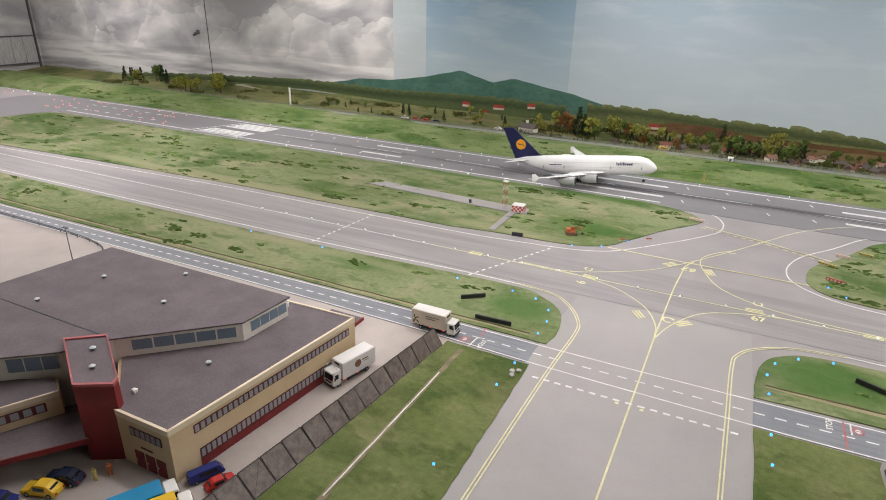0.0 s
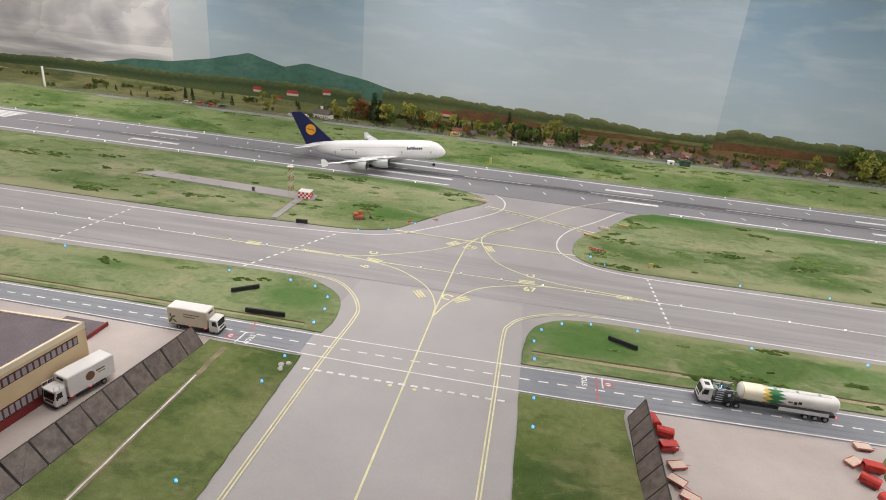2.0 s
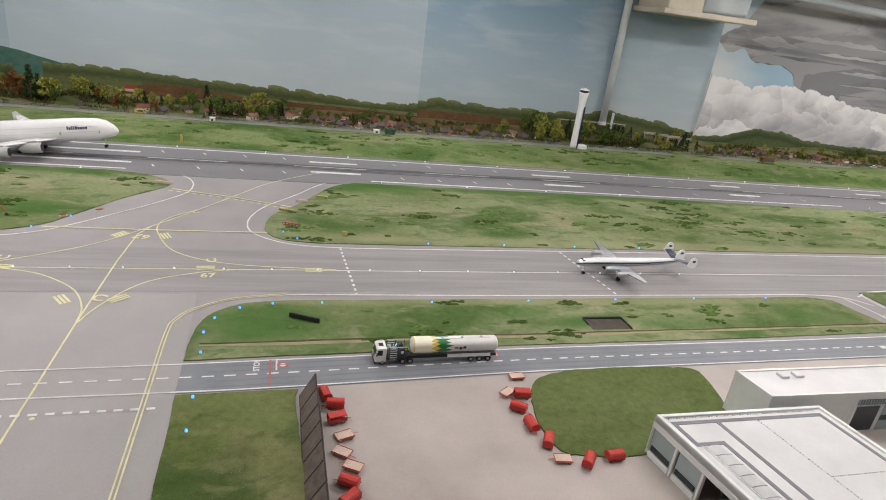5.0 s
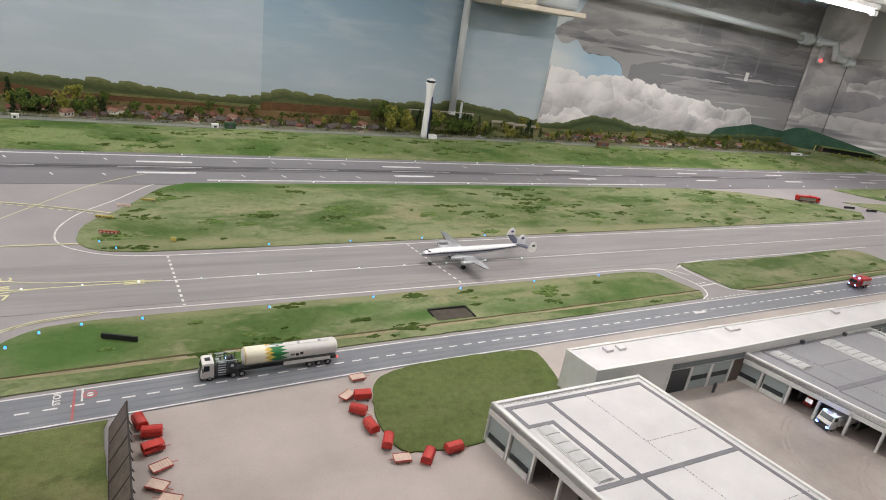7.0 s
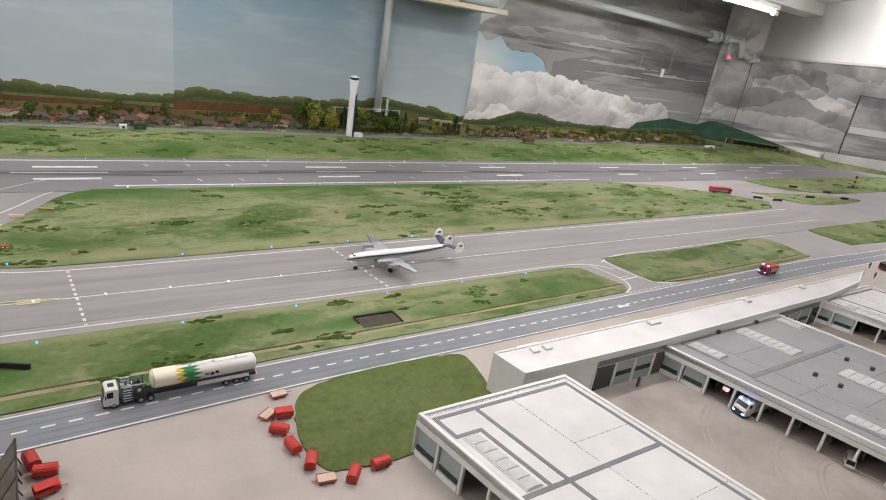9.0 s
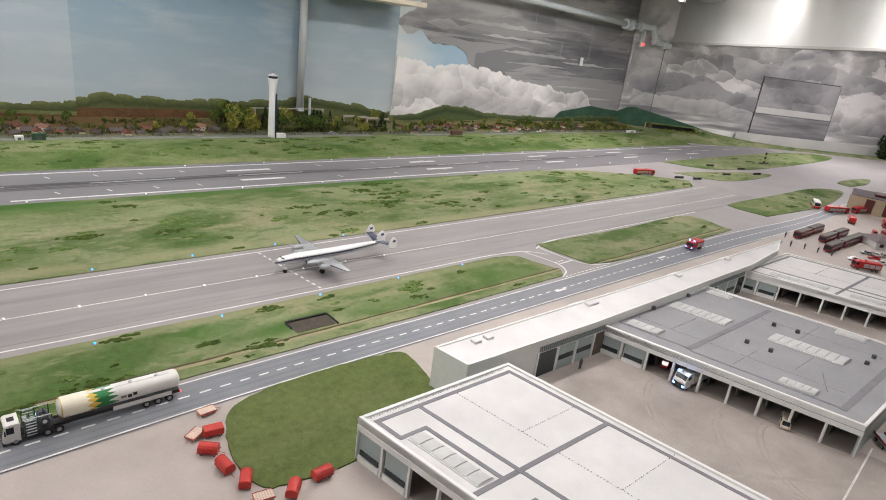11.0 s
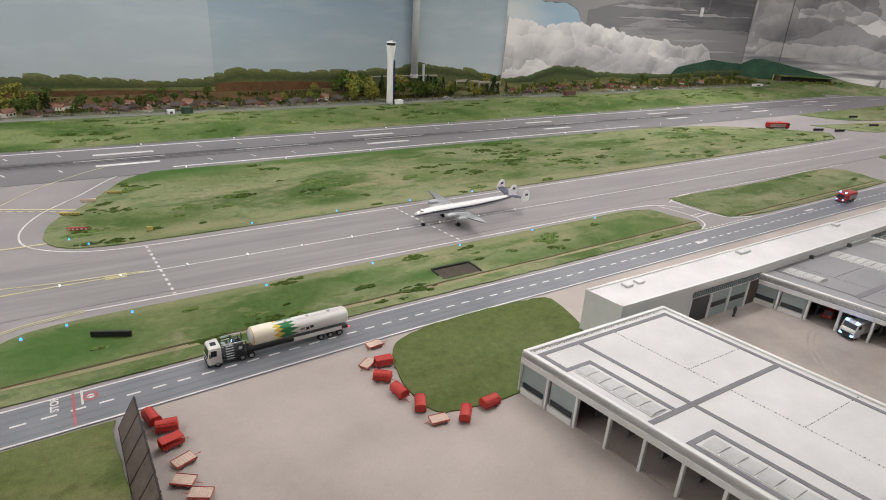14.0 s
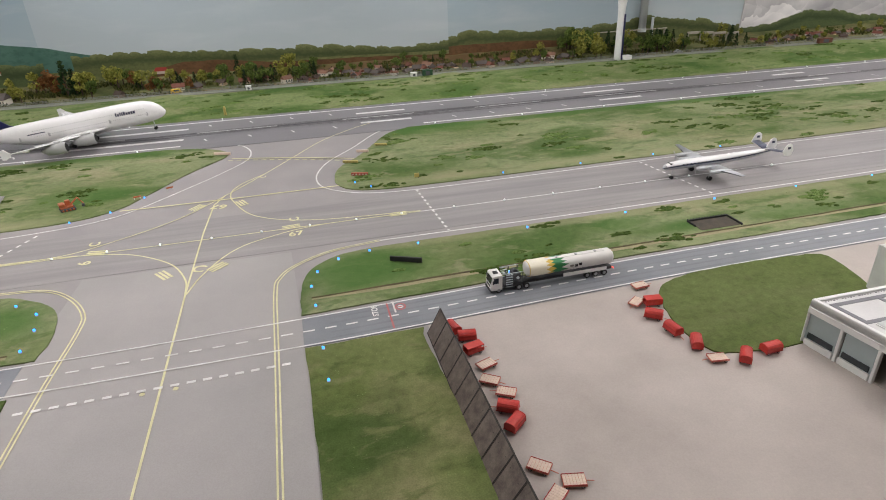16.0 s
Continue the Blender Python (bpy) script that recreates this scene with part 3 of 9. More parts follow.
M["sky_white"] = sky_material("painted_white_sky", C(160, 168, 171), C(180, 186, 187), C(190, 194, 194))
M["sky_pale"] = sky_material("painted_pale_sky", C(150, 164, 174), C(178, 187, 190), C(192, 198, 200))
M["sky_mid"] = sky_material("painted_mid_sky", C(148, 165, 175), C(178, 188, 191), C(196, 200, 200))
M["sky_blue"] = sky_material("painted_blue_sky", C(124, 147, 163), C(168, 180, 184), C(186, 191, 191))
M["storm"] = storm_material("painted_grey_clouds", C(142, 140, 141), C(172, 169, 168), C(206, 203, 200), 1.5, 1.5)
M["storm_east"] = storm_material("painted_heavy_clouds", C(124, 123, 126), C(172, 170, 169), C(228, 225, 223), 1.4, 1.5)
M["door_paint"] = storm_material("painted_door_clouds", C(102, 101, 104), C(130, 128, 130), C(160, 158, 158), 1.6, 1.5)
M["cumulus"] = open_sky_material("painted_open_sky")
HI = CEILING
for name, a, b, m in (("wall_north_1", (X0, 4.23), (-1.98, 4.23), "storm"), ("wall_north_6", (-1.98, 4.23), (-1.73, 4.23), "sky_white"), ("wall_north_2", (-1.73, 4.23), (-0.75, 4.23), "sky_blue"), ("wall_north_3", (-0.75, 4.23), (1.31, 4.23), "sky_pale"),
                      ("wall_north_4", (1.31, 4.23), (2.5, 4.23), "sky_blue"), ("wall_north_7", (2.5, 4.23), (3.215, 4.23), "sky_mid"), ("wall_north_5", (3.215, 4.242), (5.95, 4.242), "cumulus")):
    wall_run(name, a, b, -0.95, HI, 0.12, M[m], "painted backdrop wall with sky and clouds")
wall_run("wall_east", (5.95, 4.23), (9.6, 1.95), -0.95, HI, 0.12, M["storm_east"], "backdrop wall painted with dark clouds")
wall_run("wall_east_2", (9.6, 1.95), (9.6, -2.5), -0.95, HI, 0.12, M["room_wall"], "plain pale wall")
wall_run("wall_south", (9.6, -2.5), (X0, -2.5), -0.95, HI, 0.12, M["room_wall"], "plain pale wall")
wall_run("wall_west", (X0, -2.5), (X0, 4.23), -0.95, HI, 0.12, M["storm"], "end wall painted with grey clouds")
tagged(part("floor", Box(X0, 9.6, -2.5, 4.23, -1.0, -0.95), M["floor"]), "dark lino floor of the exhibition room", "floor", kind="structure")
tagged(part("ceiling", Box(X0, 9.6, -2.5, 4.3, HI, HI + 0.08), M["room_wall"]), "pale painted concrete ceiling", "ceiling", kind="structure")
tagged(part("fascia", Box(X0, 9.5, Y0 - 0.02, Y0, -0.95, 0.02), M["floor"]), "dark front board of the layout", "fascia", kind="structure")

# ---- paintings on the backdrop, pipes, beams, lamps ----
def below_edge(k):
    """How far a spot of a painted shape lies under its mean upper line and under its lumpy edge, in metres."""
    sep = k.n("ShaderNodeSeparateXYZ")
    k.put(sep.inputs[0], k.n("ShaderNodeTexCoord").outputs["UV"])
    return sep.outputs[0], sep.outputs[1]


def wood_material(name, top, mid, base, scale=16.0):
    """Painted woods: round crowns lit from above over a darker row of trunks."""
    k = Nodes(name)
    v = k.coords(True, (1, 1, 1.5))
    n1, n2 = k.noise(v, scale * 2.2, 5, 0.6, 0.5), k.noise(v, scale * 6, 4, 0.6)
    d = k.math("ADD", below_edge(k)[0], k.math("MULTIPLY", k.math("SUBTRACT", n1, 0.5), 0.05))
    col = k.ramp(k.math("MULTIPLY", d, 12.0), (0.02, top), (0.22, mid), (0.55, base), (0.9, mid))
    col = k.mix(k.ramp(n2, (0.5, 0.0), (0.64, 0.45)), col, base)
    return k.done(col, 0.8, 0, 0.2)


def cloud_material(name, rim, body, foot, reach=3.0, scale=4.0, edge_light=0.5, flat=1.3):
    """Brushed clouds: rounded folds of light and grey, greyer towards the foot, with a lighter upper rim."""
    k = Nodes(name)
    v = k.coords(True, (1, 1, flat))
    streaky = flat > 2.0
    _, fold = billow(k, scale, flat, 0.55, (-0.45, 0.2, 0.8))
    _, puff = billow(k, scale * 2.7, flat, 0.6, (-0.45, 0.2, 0.8))
    soft = k.noise(k.coords(True, (0.5, 0.5, flat * 1.6)) if streaky else v, scale * 0.8, 4, 0.5, 0.5)
    mean, edge = below_edge(k)
    f = k.math("ADD", k.math("MULTIPLY", fold, 0.20 if streaky else 0.30), k.math("MULTIPLY", puff, 0.05 if streaky else 0.12))
    f = k.math("ADD", f, k.math("MULTIPLY_ADD", soft, 1.35 if streaky else 0.8, -0.195 if streaky else -0.01))
    f = k.math("SUBTRACT", k.math("ADD", f, 0.02), k.math("MULTIPLY", mean, reach * 0.2))
    col = k.ramp(f, (0.36, foot), (0.52, body), (0.70, rim))
    col = k.mix(k.ramp(k.math("MULTIPLY", edge, 26.0), (0.05, edge_light), (0.8, 0.0)), col, rim)
    return k.done(col, 0.8, 0, 0.2)


def mural_material(name, low, high, accent, scale=14.0, amount=0.5):
    k = Nodes(name)
    v = k.coords(True, (1, 1, 1.6))
    n1, n2 = k.noise(v, scale, 6, 0.65, 0.4), k.noise(v, scale * 5, 4, 0.6)
    col = k.mix(k.ramp(n1, (0.35, 0.0), (0.65, 1.0)), low, high)
    col = k.mix(k.ramp(n2, (0.5, 0.0), (0.62, amount)), col, accent)
    return k.done(col, 0.8, 0, 0.2)


M["p_hill"] = mural_material("painted_teal_hill", C(62, 96, 84), C(78, 110, 98), C(54, 86, 74), 6, 0.5)
M["p_wood"] = wood_material("painted_far_wood", C(120, 124, 82), C(94, 100, 62), C(64, 74, 44))
M["p_dark"] = wood_material("painted_dark_wood", C(104, 112, 72), C(80, 92, 58), C(56, 68, 42))
M["p_mead"] = mural_material("painted_meadow", C(92, 100, 60), C(120, 120, 78), C(72, 82, 48), 14, 0.6)
M["p_field"] = mural_material("painted_brown_field", C(90, 63, 41), C(108, 80, 54), C(76, 58, 38), 12, 0.6)
M["p_hill_east"] = mural_material("painted_green_hill", C(50, 82, 66), C(66, 96, 76), C(44, 72, 56), 7, 0.5)
M["p_roof"] = paint("painted_red_roof", C(150, 58, 48), 0.8)
M["p_house"] = paint("painted_house_front", C(184, 172, 154), 0.8)
M["p_lane"] = paint("painted_pale_lane", C(176, 172, 156), 0.8)
M["p_field2"] = mural_material("painted_light_meadow", C(112, 120, 76), C(134, 136, 92), C(96, 106, 62), 11, 0.5)
M["p_water"] = paint("painted_water", C(150, 158, 154), 0.8)


def lerp(tab, x):
    for (x0, a), (x1, b) in zip(tab, tab[1:]):
        if x <= x1:
            return a + (b - a) * max(0.0, (x - x0)) / (x1 - x0)
    return tab[-1][1]


def painted(name, mat, tab, low, y, parent, lumps=0.0, size=0.05, seed=0, label="", sway=0.0):
    """A flat painted shape on the north wall: its upper edge follows tab, with round crowns for woods."""
    bm = bmesh.new()
    x0, x1 = tab[0][0], tab[-1][0]
    n = max(8, int((x1 - x0) / (size / 9 if lumps else 0.03)))
    rnd = random.Random(seed)
    tops, cx, cr, ch = [], x0, size, 1.0
    for i in range(n + 1):
        x = x0 + (x1 - x0) * i / n
        z = lerp(tab, x)
        if lumps:
            if x > cx + cr:
                cr = size * rnd.choice((0.35, 0.5, 0.7, 1.0, 1.5))
                cx, ch = x + cr * 0.55, min(1.3, 0.3 + 0.7 * cr / size) * rnd.uniform(0.6, 1.1)
            t = min(1, abs(x - cx) / cr)
            z += lumps * ch * math.sqrt(max(0, 1 - t * t)) + lumps * 0.22 * noise.noise((x * 90, seed, 0))
        elif sway:
            z += sway * (noise.noise((x * 3.1, seed, 0)) + 0.5 * noise.noise((x * 9.0, seed, 3)) + 0.25 * noise.noise((x * 27.0, seed, 7)))
        else:
            z += 0.004 * noise.noise((x * 12, seed, 0))
        tops.append((x, z))
    lo = lerp(low, x0) if isinstance(low, list) else low
    for (xa, za), (xb, zb) in zip(tops, tops[1:]):
        la, lb = (lerp(low, xa), lerp(low, xb)) if isinstance(low, list) else (low, low)
        bm.faces.new([bm.verts.new(p) for p in ((xa, y, la), (xb, y, lb), (xb, y, max(zb, lb)), (xa, y, max(za, la)))])
    bmesh.ops.remove_doubles(bm, verts=bm.verts, dist=1e-6)
    uv = bm.loops.layers.uv.new("depth")
    edge = dict((round(x, 5), z) for x, z in tops)
    for f in bm.faces:
        for lp in f.loops:
            x, z = lp.vert.co.x, lp.vert.co.z
            lp[uv].uv = (max(0.0, lerp(tab, x) + lumps - z), max(0.0, edge.get(round(x, 5), z) - z))
    return part(name, bm, M[mat], parent, label)


mural = thing("backdrop_painting", "painted hills, woods and fields on the backdrop wall", "painting", kind="structure")
W = 4.229
painted("hill", "p_hill", [(-2.75, 0.14), (-2.6, 0.15), (-2.25, 0.215), (-2.0, 0.222), (-1.74, 0.262), (-1.47, 0.322), (-1.24, 0.262), (-1.10, 0.298), (-0.9, 0.262), (-0.72, 0.235), (-0.45, 0.17)], 0.02, W, mural, seed=1, label="teal-green wooded hill")
painted("meadow", "p_mead", [(-5.9, 0.01), (-5.1, 0.02), (-4.48, 0.09), (-3.7, 0.105), (-3.0, 0.11), (-2.0, 0.12), (-0.7, 0.12), (0.5, 0.12), (1.31, 0.1)], 0.0, W - 0.001, mural, seed=2)
painted("wood", "p_dark", [(-5.0, 0.03), (-4.48, 0.09), (-3.9, 0.120), (-3.4, 0.138), (-2.9, 0.160), (-2.6, 0.160), (-2.0, 0.152), (-1.6, 0.162), (-1.2, 0.165), (-0.75, 0.15)], [(-5.0, 0.03), (-4.4, 0.075), (-3.5, 0.095), (-2.6, 0.10), (-2.0, 0.075), (-1.6, 0.06), (-0.75, 0.05)], W - 0.002, mural, 0.012, 0.03, 3)
painted("wood", "p_wood", [(-0.62, 0.17), (-0.42, 0.178), (-0.1, 0.168), (0.2, 0.152), (0.47, 0.148), (0.75, 0.135), (1.0, 0.112), (1.31, 0.125)], [(-0.62, 0.10), (0.4, 0.105), (1.31, 0.09)], W - 0.002, mural, 0.022, 0.05, 4)
painted("field", "p_field", [(-0.25, 0.10), (-0.1, 0.128), (0.1, 0.125), (0.35, 0.095), (0.9, 0.085), (1.31, 0.07)], 0.02, W - 0.003, mural, seed=5)
painted("wood", "p_wood", [(1.31, 0.14), (1.44, 0.166), (1.75, 0.15), (2.2, 0.148), (2.4, 0.165), (2.56, 0.19), (2.8, 0.16), (3.215, 0.1)], 0.04, W - 0.002, mural, 0.021, 0.055, 6)
painted("field", "p_field", [(1.31, 0.11), (1.75, 0.112), (2.2, 0.09), (2.35, 0.05)], 0.02, W - 0.003, mural, seed=7)
painted("wood", "p_dark", [(3.215, 0.085), (3.45, 0.10), (3.6, 0.145), (3.7, 0.165), (3.9, 0.155), (4.15, 0.11), (4.5, 0.095), (5.0, 0.085), (5.5, 0.105), (5.95, 0.10)], 0.0, W - 0.003, mural, 0.014, 0.03, 8)
painted("hill", "p_hill_east", [(4.95, 0.07), (5.06, 0.15), (5.25, 0.175), (5.49, 0.207), (5.7, 0.185), (5.95, 0.165)], 0.0, W - 0.001, mural, seed=9)
painted("meadow", "p_mead", [(3.9, 0.05), (4.2, 0.085), (4.5, 0.07), (4.8, 0.03)], 0.0, W - 0.004, mural, seed=10)
painted("lake", "p_water", [(-2.9, 0.094), (-2.7, 0.098), (-2.45, 0.088)], [(-2.9, 0.09), (-2.45, 0.084)], W - 0.004, mural, seed=11)
painted("lane", "p_lane", [(-3.46, 0.080), (-3.36, 0.086), (-3.22, 0.068), (-3.05, 0.058), (-2.88, 0.050)], [(-3.46, 0.070), (-3.36, 0.068), (-3.22, 0.060), (-3.05, 0.052), (-2.88, 0.046)], W - 0.0045, mural, seed=12)
painted("meadow", "p_field2", [(-2.7, 0.075), (-2.3, 0.085), (-1.9, 0.07), (-1.5, 0.05)], 0.0, W - 0.0035, mural, seed=13)
rnd = random.Random(8)
for hx, hz, hw in ((-1.42, 0.108, 0.055), (-1.19, 0.108, 0.075), (-0.97, 0.135, 0.05), (-1.29, 0.068, 0.05), (-0.22, 0.09, 0.06)):
    bm = bmesh.new()
    bm.faces.new([bm.verts.new(p) for p in ((hx - hw / 2, W - 0.005, hz - 0.014), (hx + hw / 2, W - 0.005, hz - 0.012), (hx + hw / 2, W - 0.005, hz + 0.003), (hx - hw / 2, W - 0.005, hz + 0.003))])
    part("house_front", bm, M["p_house"], mural)
    bm = bmesh.new()
    bm.faces.new([bm.verts.new(p) for p in ((hx - hw * 0.6, W - 0.006, hz), (hx + hw * 0.6, W - 0.006, hz), (hx + hw * 0.42, W - 0.006, hz + 0.02), (hx - hw * 0.42, W - 0.006, hz + 0.02))])
    part("house_roof", bm, M["p_roof"], mural)

# clouds painted on the easternmost panel: a dark storm deck over white heaps
M["deck_high"] = cloud_material("painted_storm_top", C(176, 174, 173), C(134, 133, 134), C(108, 107, 110), 0.6, 1.8, 0.3, 2.4)
M["deck_low"] = cloud_material("painted_storm_band", C(150, 149, 149), C(122, 121, 123), C(98, 98, 101), 0.8, 1.5, 0.35, 4.0)
M["deck_deep"] = cloud_material("painted_storm_shadow", C(128, 127, 129), C(104, 104, 107), C(86, 86, 90), 0.8, 1.5, 0.3, 4.0)
M["heap_back"] = cloud_material("painted_heap_crest", C(228, 225, 222), C(186, 184, 183), C(150, 148, 149), 1.4, 2.3, 0.6)
M["heap_front"] = cloud_material("painted_heap_fold", C(212, 209, 207), C(174, 172, 172), C(148, 146, 148), 2.0, 2.6, 0.55)
clouds = thing("cloud_painting", "white heaped clouds under a dark storm deck painted on the backdrop", "painting", kind="structure")
CW = 4.2405
deck_foot = [(3.222, 0.685), (3.30, 0.64), (3.42, 0.66), (3.54, 0.60), (3.74, 0.60), (3.86, 0.555), (3.90, 0.46), (4.2, 0.40), (4.9, 0.30), (5.95, 0.10)]


def frayed(tab, amount, seed):
    """The line broken into uneven tongues and steps."""
    n = int((tab[-1][0] - tab[0][0]) / 0.018)
    pts = []
    for i in range(n + 1):
        x = tab[0][0] + (tab[-1][0] - tab[0][0]) * i / n
        w = noise.noise((x * 4.0, seed, 0)) + 0.6 * noise.noise((x * 11.0, seed, 2)) + 0.3 * noise.noise((x * 30.0, seed, 5))
        pts.append((x, lerp(tab, x) + amount * w))
    return pts


def deck_band(name, mat, top, low, y, lumps, size, seed):
    return painted(name, mat, top, low, y, clouds, 0.0 if size == 0 else lumps, size or 0.05, seed, "", 0.0 if size else lumps)


deck_band("storm_deck", "deck_high", [(3.222, 0.70), (3.36, 0.80), (3.5, 1.0), (3.7, 1.2), (5.95, 1.2)], frayed(deck_foot, 0.03, 3), CW, 0.03, 0.12, 31)
deck_band("storm_band", "deck_low", [(3.50, 0.62), (3.75, 0.74), (4.2, 0.84), (4.9, 0.80), (5.95, 0.86)], frayed([(3.50, 0.615)] + deck_foot[3:], 0.03, 4), CW - 0.0012, 0.03, 0, 32)
deck_band("storm_band", "deck_deep", [(3.95, 0.56), (4.35, 0.64), (5.0, 0.60), (5.95, 0.66)], frayed([(3.95, 0.45)] + deck_foot[7:], 0.025, 5), CW - 0.0024, 0.03, 0, 34)
deck_band("storm_band", "deck_low", [(4.3, 0.47), (4.7, 0.52), (5.3, 0.46), (5.95, 0.44)], frayed([(4.3, 0.38)] + deck_foot[8:], 0.02, 6), CW - 0.0036, 0.025, 0, 35)
for i, (mat, top, lumps, size) in enumerate((
        ("heap_back", [(3.217, 0.46), (3.40, 0.455), (3.56, 0.41), (3.71, 0.44), (3.87, 0.46), (4.0, 0.43), (4.23, 0.42), (4.40, 0.375), (4.57, 0.36), (4.82, 0.34), (5.09, 0.28), (5.22, 0.30), (5.32, 0.32), (5.42, 0.26), (5.52, 0.16), (5.56, 0.09)], 0.036, 0.06),
        ("heap_front", [(3.6, 0.10), (3.72, 0.24), (3.95, 0.30), (4.2, 0.27), (4.34, 0.22), (4.6, 0.26), (4.8, 0.20), (5.02, 0.15), (5.25, 0.20), (5.40, 0.12)], 0.030, 0.055))):
    deck_band("cloud_heap", mat, top, 0.02, CW - 0.0050 - 0.0012 * i, lumps, size, 41 + i)

# long brushed streaks in the storm deck
M["streak_pale"] = cloud_material("painted_pale_streak", C(180, 178, 177), C(152, 150, 150), C(128, 127, 129), 0.6, 1.8, 0.2, 2.4)
M["streak_dark"] = cloud_material("painted_dark_streak", C(124, 123, 125), C(106, 105, 108), C(92, 92, 95), 0.6, 1.8, 0.1, 2.4)
for i, (x0, x1, z, tall, mat) in enumerate((
        (3.42, 3.86, 0.735, 0.060, "streak_pale"), (3.34, 3.66, 0.69, 0.03, "streak_dark"), (3.60, 4.30, 0.655, 0.024, "streak_dark"), (3.70, 4.75, 0.78, 0.035, "streak_pale"), (3.95, 5.0, 0.70, 0.024, "streak_pale"),
        (4.10, 5.3, 0.60, 0.028, "streak_pale"), (4.5, 5.9, 0.74, 0.03, "streak_dark"), (4.25, 5.1, 0.52, 0.022, "streak_pale"), (4.7, 5.9, 0.46, 0.024, "streak_dark"), (4.9, 5.9, 0.56, 0.022, "streak_pale"), (4.8, 5.8, 0.36, 0.022, "streak_pale"), (3.95, 4.5, 0.46, 0.02, "streak_dark"), (5.1, 5.9, 0.27, 0.02, "streak_pale"))):
    mid = x0 + (x1 - x0) * 0.4
    top = frayed([(x0, z), (mid, z + tall * 0.5), (x1, z - tall * 0.3)], tall * 0.75, 60 + i)
    foot = frayed([(x0, z), (mid, z - tall * 0.5), (x1, z - tall * 0.3)], tall * 0.3, 80 + i)
    deck_band("cloud_streak", mat, top, foot, CW - 0.0038 - 0.00008 * i, 0.0005, 0, 100 + i)
# hill painted on the east wall, door and bulkhead
EA, ED = Vector((5.95, 4.23)), Vector((3.65, -2.28)).normalized()
EN = Vector((-ED.y, ED.x)) * -1


def east(u, z, out):
    """A point on the east wall, u metres from the corner, out metres off it into the room."""
    p = EA + ED * u + EN * out
    return (p.x, p.y, z)


def east_box(u0, u1, z0, z1, o0, o1):
    bm = bmesh.new()
    vs = [bm.verts.new(east(u, z, o)) for o in (o0, o1) for u, z in ((u0, z0), (u1, z0), (u1, z1), (u0, z1))]
    for q in ((0, 1, 2, 3), (7, 6, 5, 4), (0, 4, 5, 1), (1, 5, 6, 2), (2, 6, 7, 3), (3, 7, 4, 0)):
        bm.faces.new([vs[i] for i in q])
    return bm


bm = bmesh.new()
low = [bm.verts.new(east(u, -0.02, 0.002)) for u in (0.0, 0.09, 0.17, 0.36, 0.59, 0.82, 1.09, 1.3)]
top = [bm.verts.new(east(u, z, 0.002)) for u, z in ((0.0, 0.175), (0.09, 0.214), (0.17, 0.223), (0.36, 0.19), (0.59, 0.148), (0.82, 0.105), (1.09, 0.05), (1.3, 0.0))]
for i in range(7):
    bm.faces.new((low[i], low[i + 1], top[i + 1], top[i]))
part("hill", bm, M["p_hill_east"], mural)
# rolling clouds painted on the east wall, fold over fold
on_east = Matrix(((ED.x, -EN.x, 0, EA.x), (ED.y, -EN.y, 0, EA.y), (0, 0, 1, 0), (0, 0, 0, 1)))
M["east_crest"] = cloud_material("painted_rolling_crest", C(216, 213, 211), C(168, 166, 166), C(126, 125, 128), 1.6, 2.0, 0.35)
M["east_fold"] = cloud_material("painted_rolling_fold", C(186, 184, 183), C(148, 146, 147), C(114, 113, 117), 1.6, 2.0, 0.35)
M["east_deep"] = cloud_material("painted_rolling_shadow", C(160, 158, 159), C(126, 125, 128), C(102, 102, 106), 1.4, 2.0, 0.35)
for i, (mat, top, foot, lumps, size) in enumerate((
        ("east_fold", [(0.02, 0.74), (0.5, 0.78), (1.1, 0.74), (2.0, 0.78), (3.4, 0.7)], 0.45, 0.05, 0.20),
        ("east_crest", [(0.40, 0.60), (0.75, 0.68), (1.1, 0.60), (1.44, 0.50)], [(0.40, 0.42), (1.44, 0.36)], 0.055, 0.17),
        ("east_deep", [(0.05, 0.46), (0.45, 0.52), (0.8, 0.54), (1.1, 0.46), (1.44, 0.42)], [(0.05, 0.36), (0.8, 0.33), (1.44, 0.30)], 0.05, 0.15),
        ("east_crest", [(2.34, 0.52), (2.7, 0.60), (3.1, 0.52), (3.5, 0.56)], 0.2, 0.05, 0.16),
        ("east_fold", [(0.10, 0.36), (0.5, 0.33), (1.0, 0.36), (1.44, 0.28)], [(0.10, 0.25), (0.7, 0.24), (1.44, 0.19)], 0.035, 0.12))):
    ob = painted("rolling_cloud", mat, top, foot, -0.0012 - 0.0003 * i, clouds, lumps, size, 240 + i)
    ob.data.transform(on_east)
M["grey_line"] = paint("dark_joint", C(80, 78, 78), 0.8)
M["wall_low"] = worn("pale_painted_board", C(176, 174, 172), C(196, 193, 190), 3, 60, 0.8, 0.05, 0.05, True)
door = thing("door_1", "large rolling door painted over with grey clouds", "door", kind="structure")
part("leaf", east_box(1.45, 2.33, 0.05, 0.655, 0.004, 0.010), M["door_paint"], door)
for a in ((1.446, 2.32, 0.655, 0.664), (1.446, 1.45, 0.03, 0.655), (2.33, 2.333, 0.03, 0.655), (1.45, 2.33, 0.042, 0.05), (1.45, 2.33, 0.30, 0.304)):
    part("frame", east_box(*a, 0.004, 0.0115), M["grey_line"], door)
part("rail", east_box(1.46, 2.32, 0.31, 0.37, 0.0102, 0.012), M["wall_low"], door)
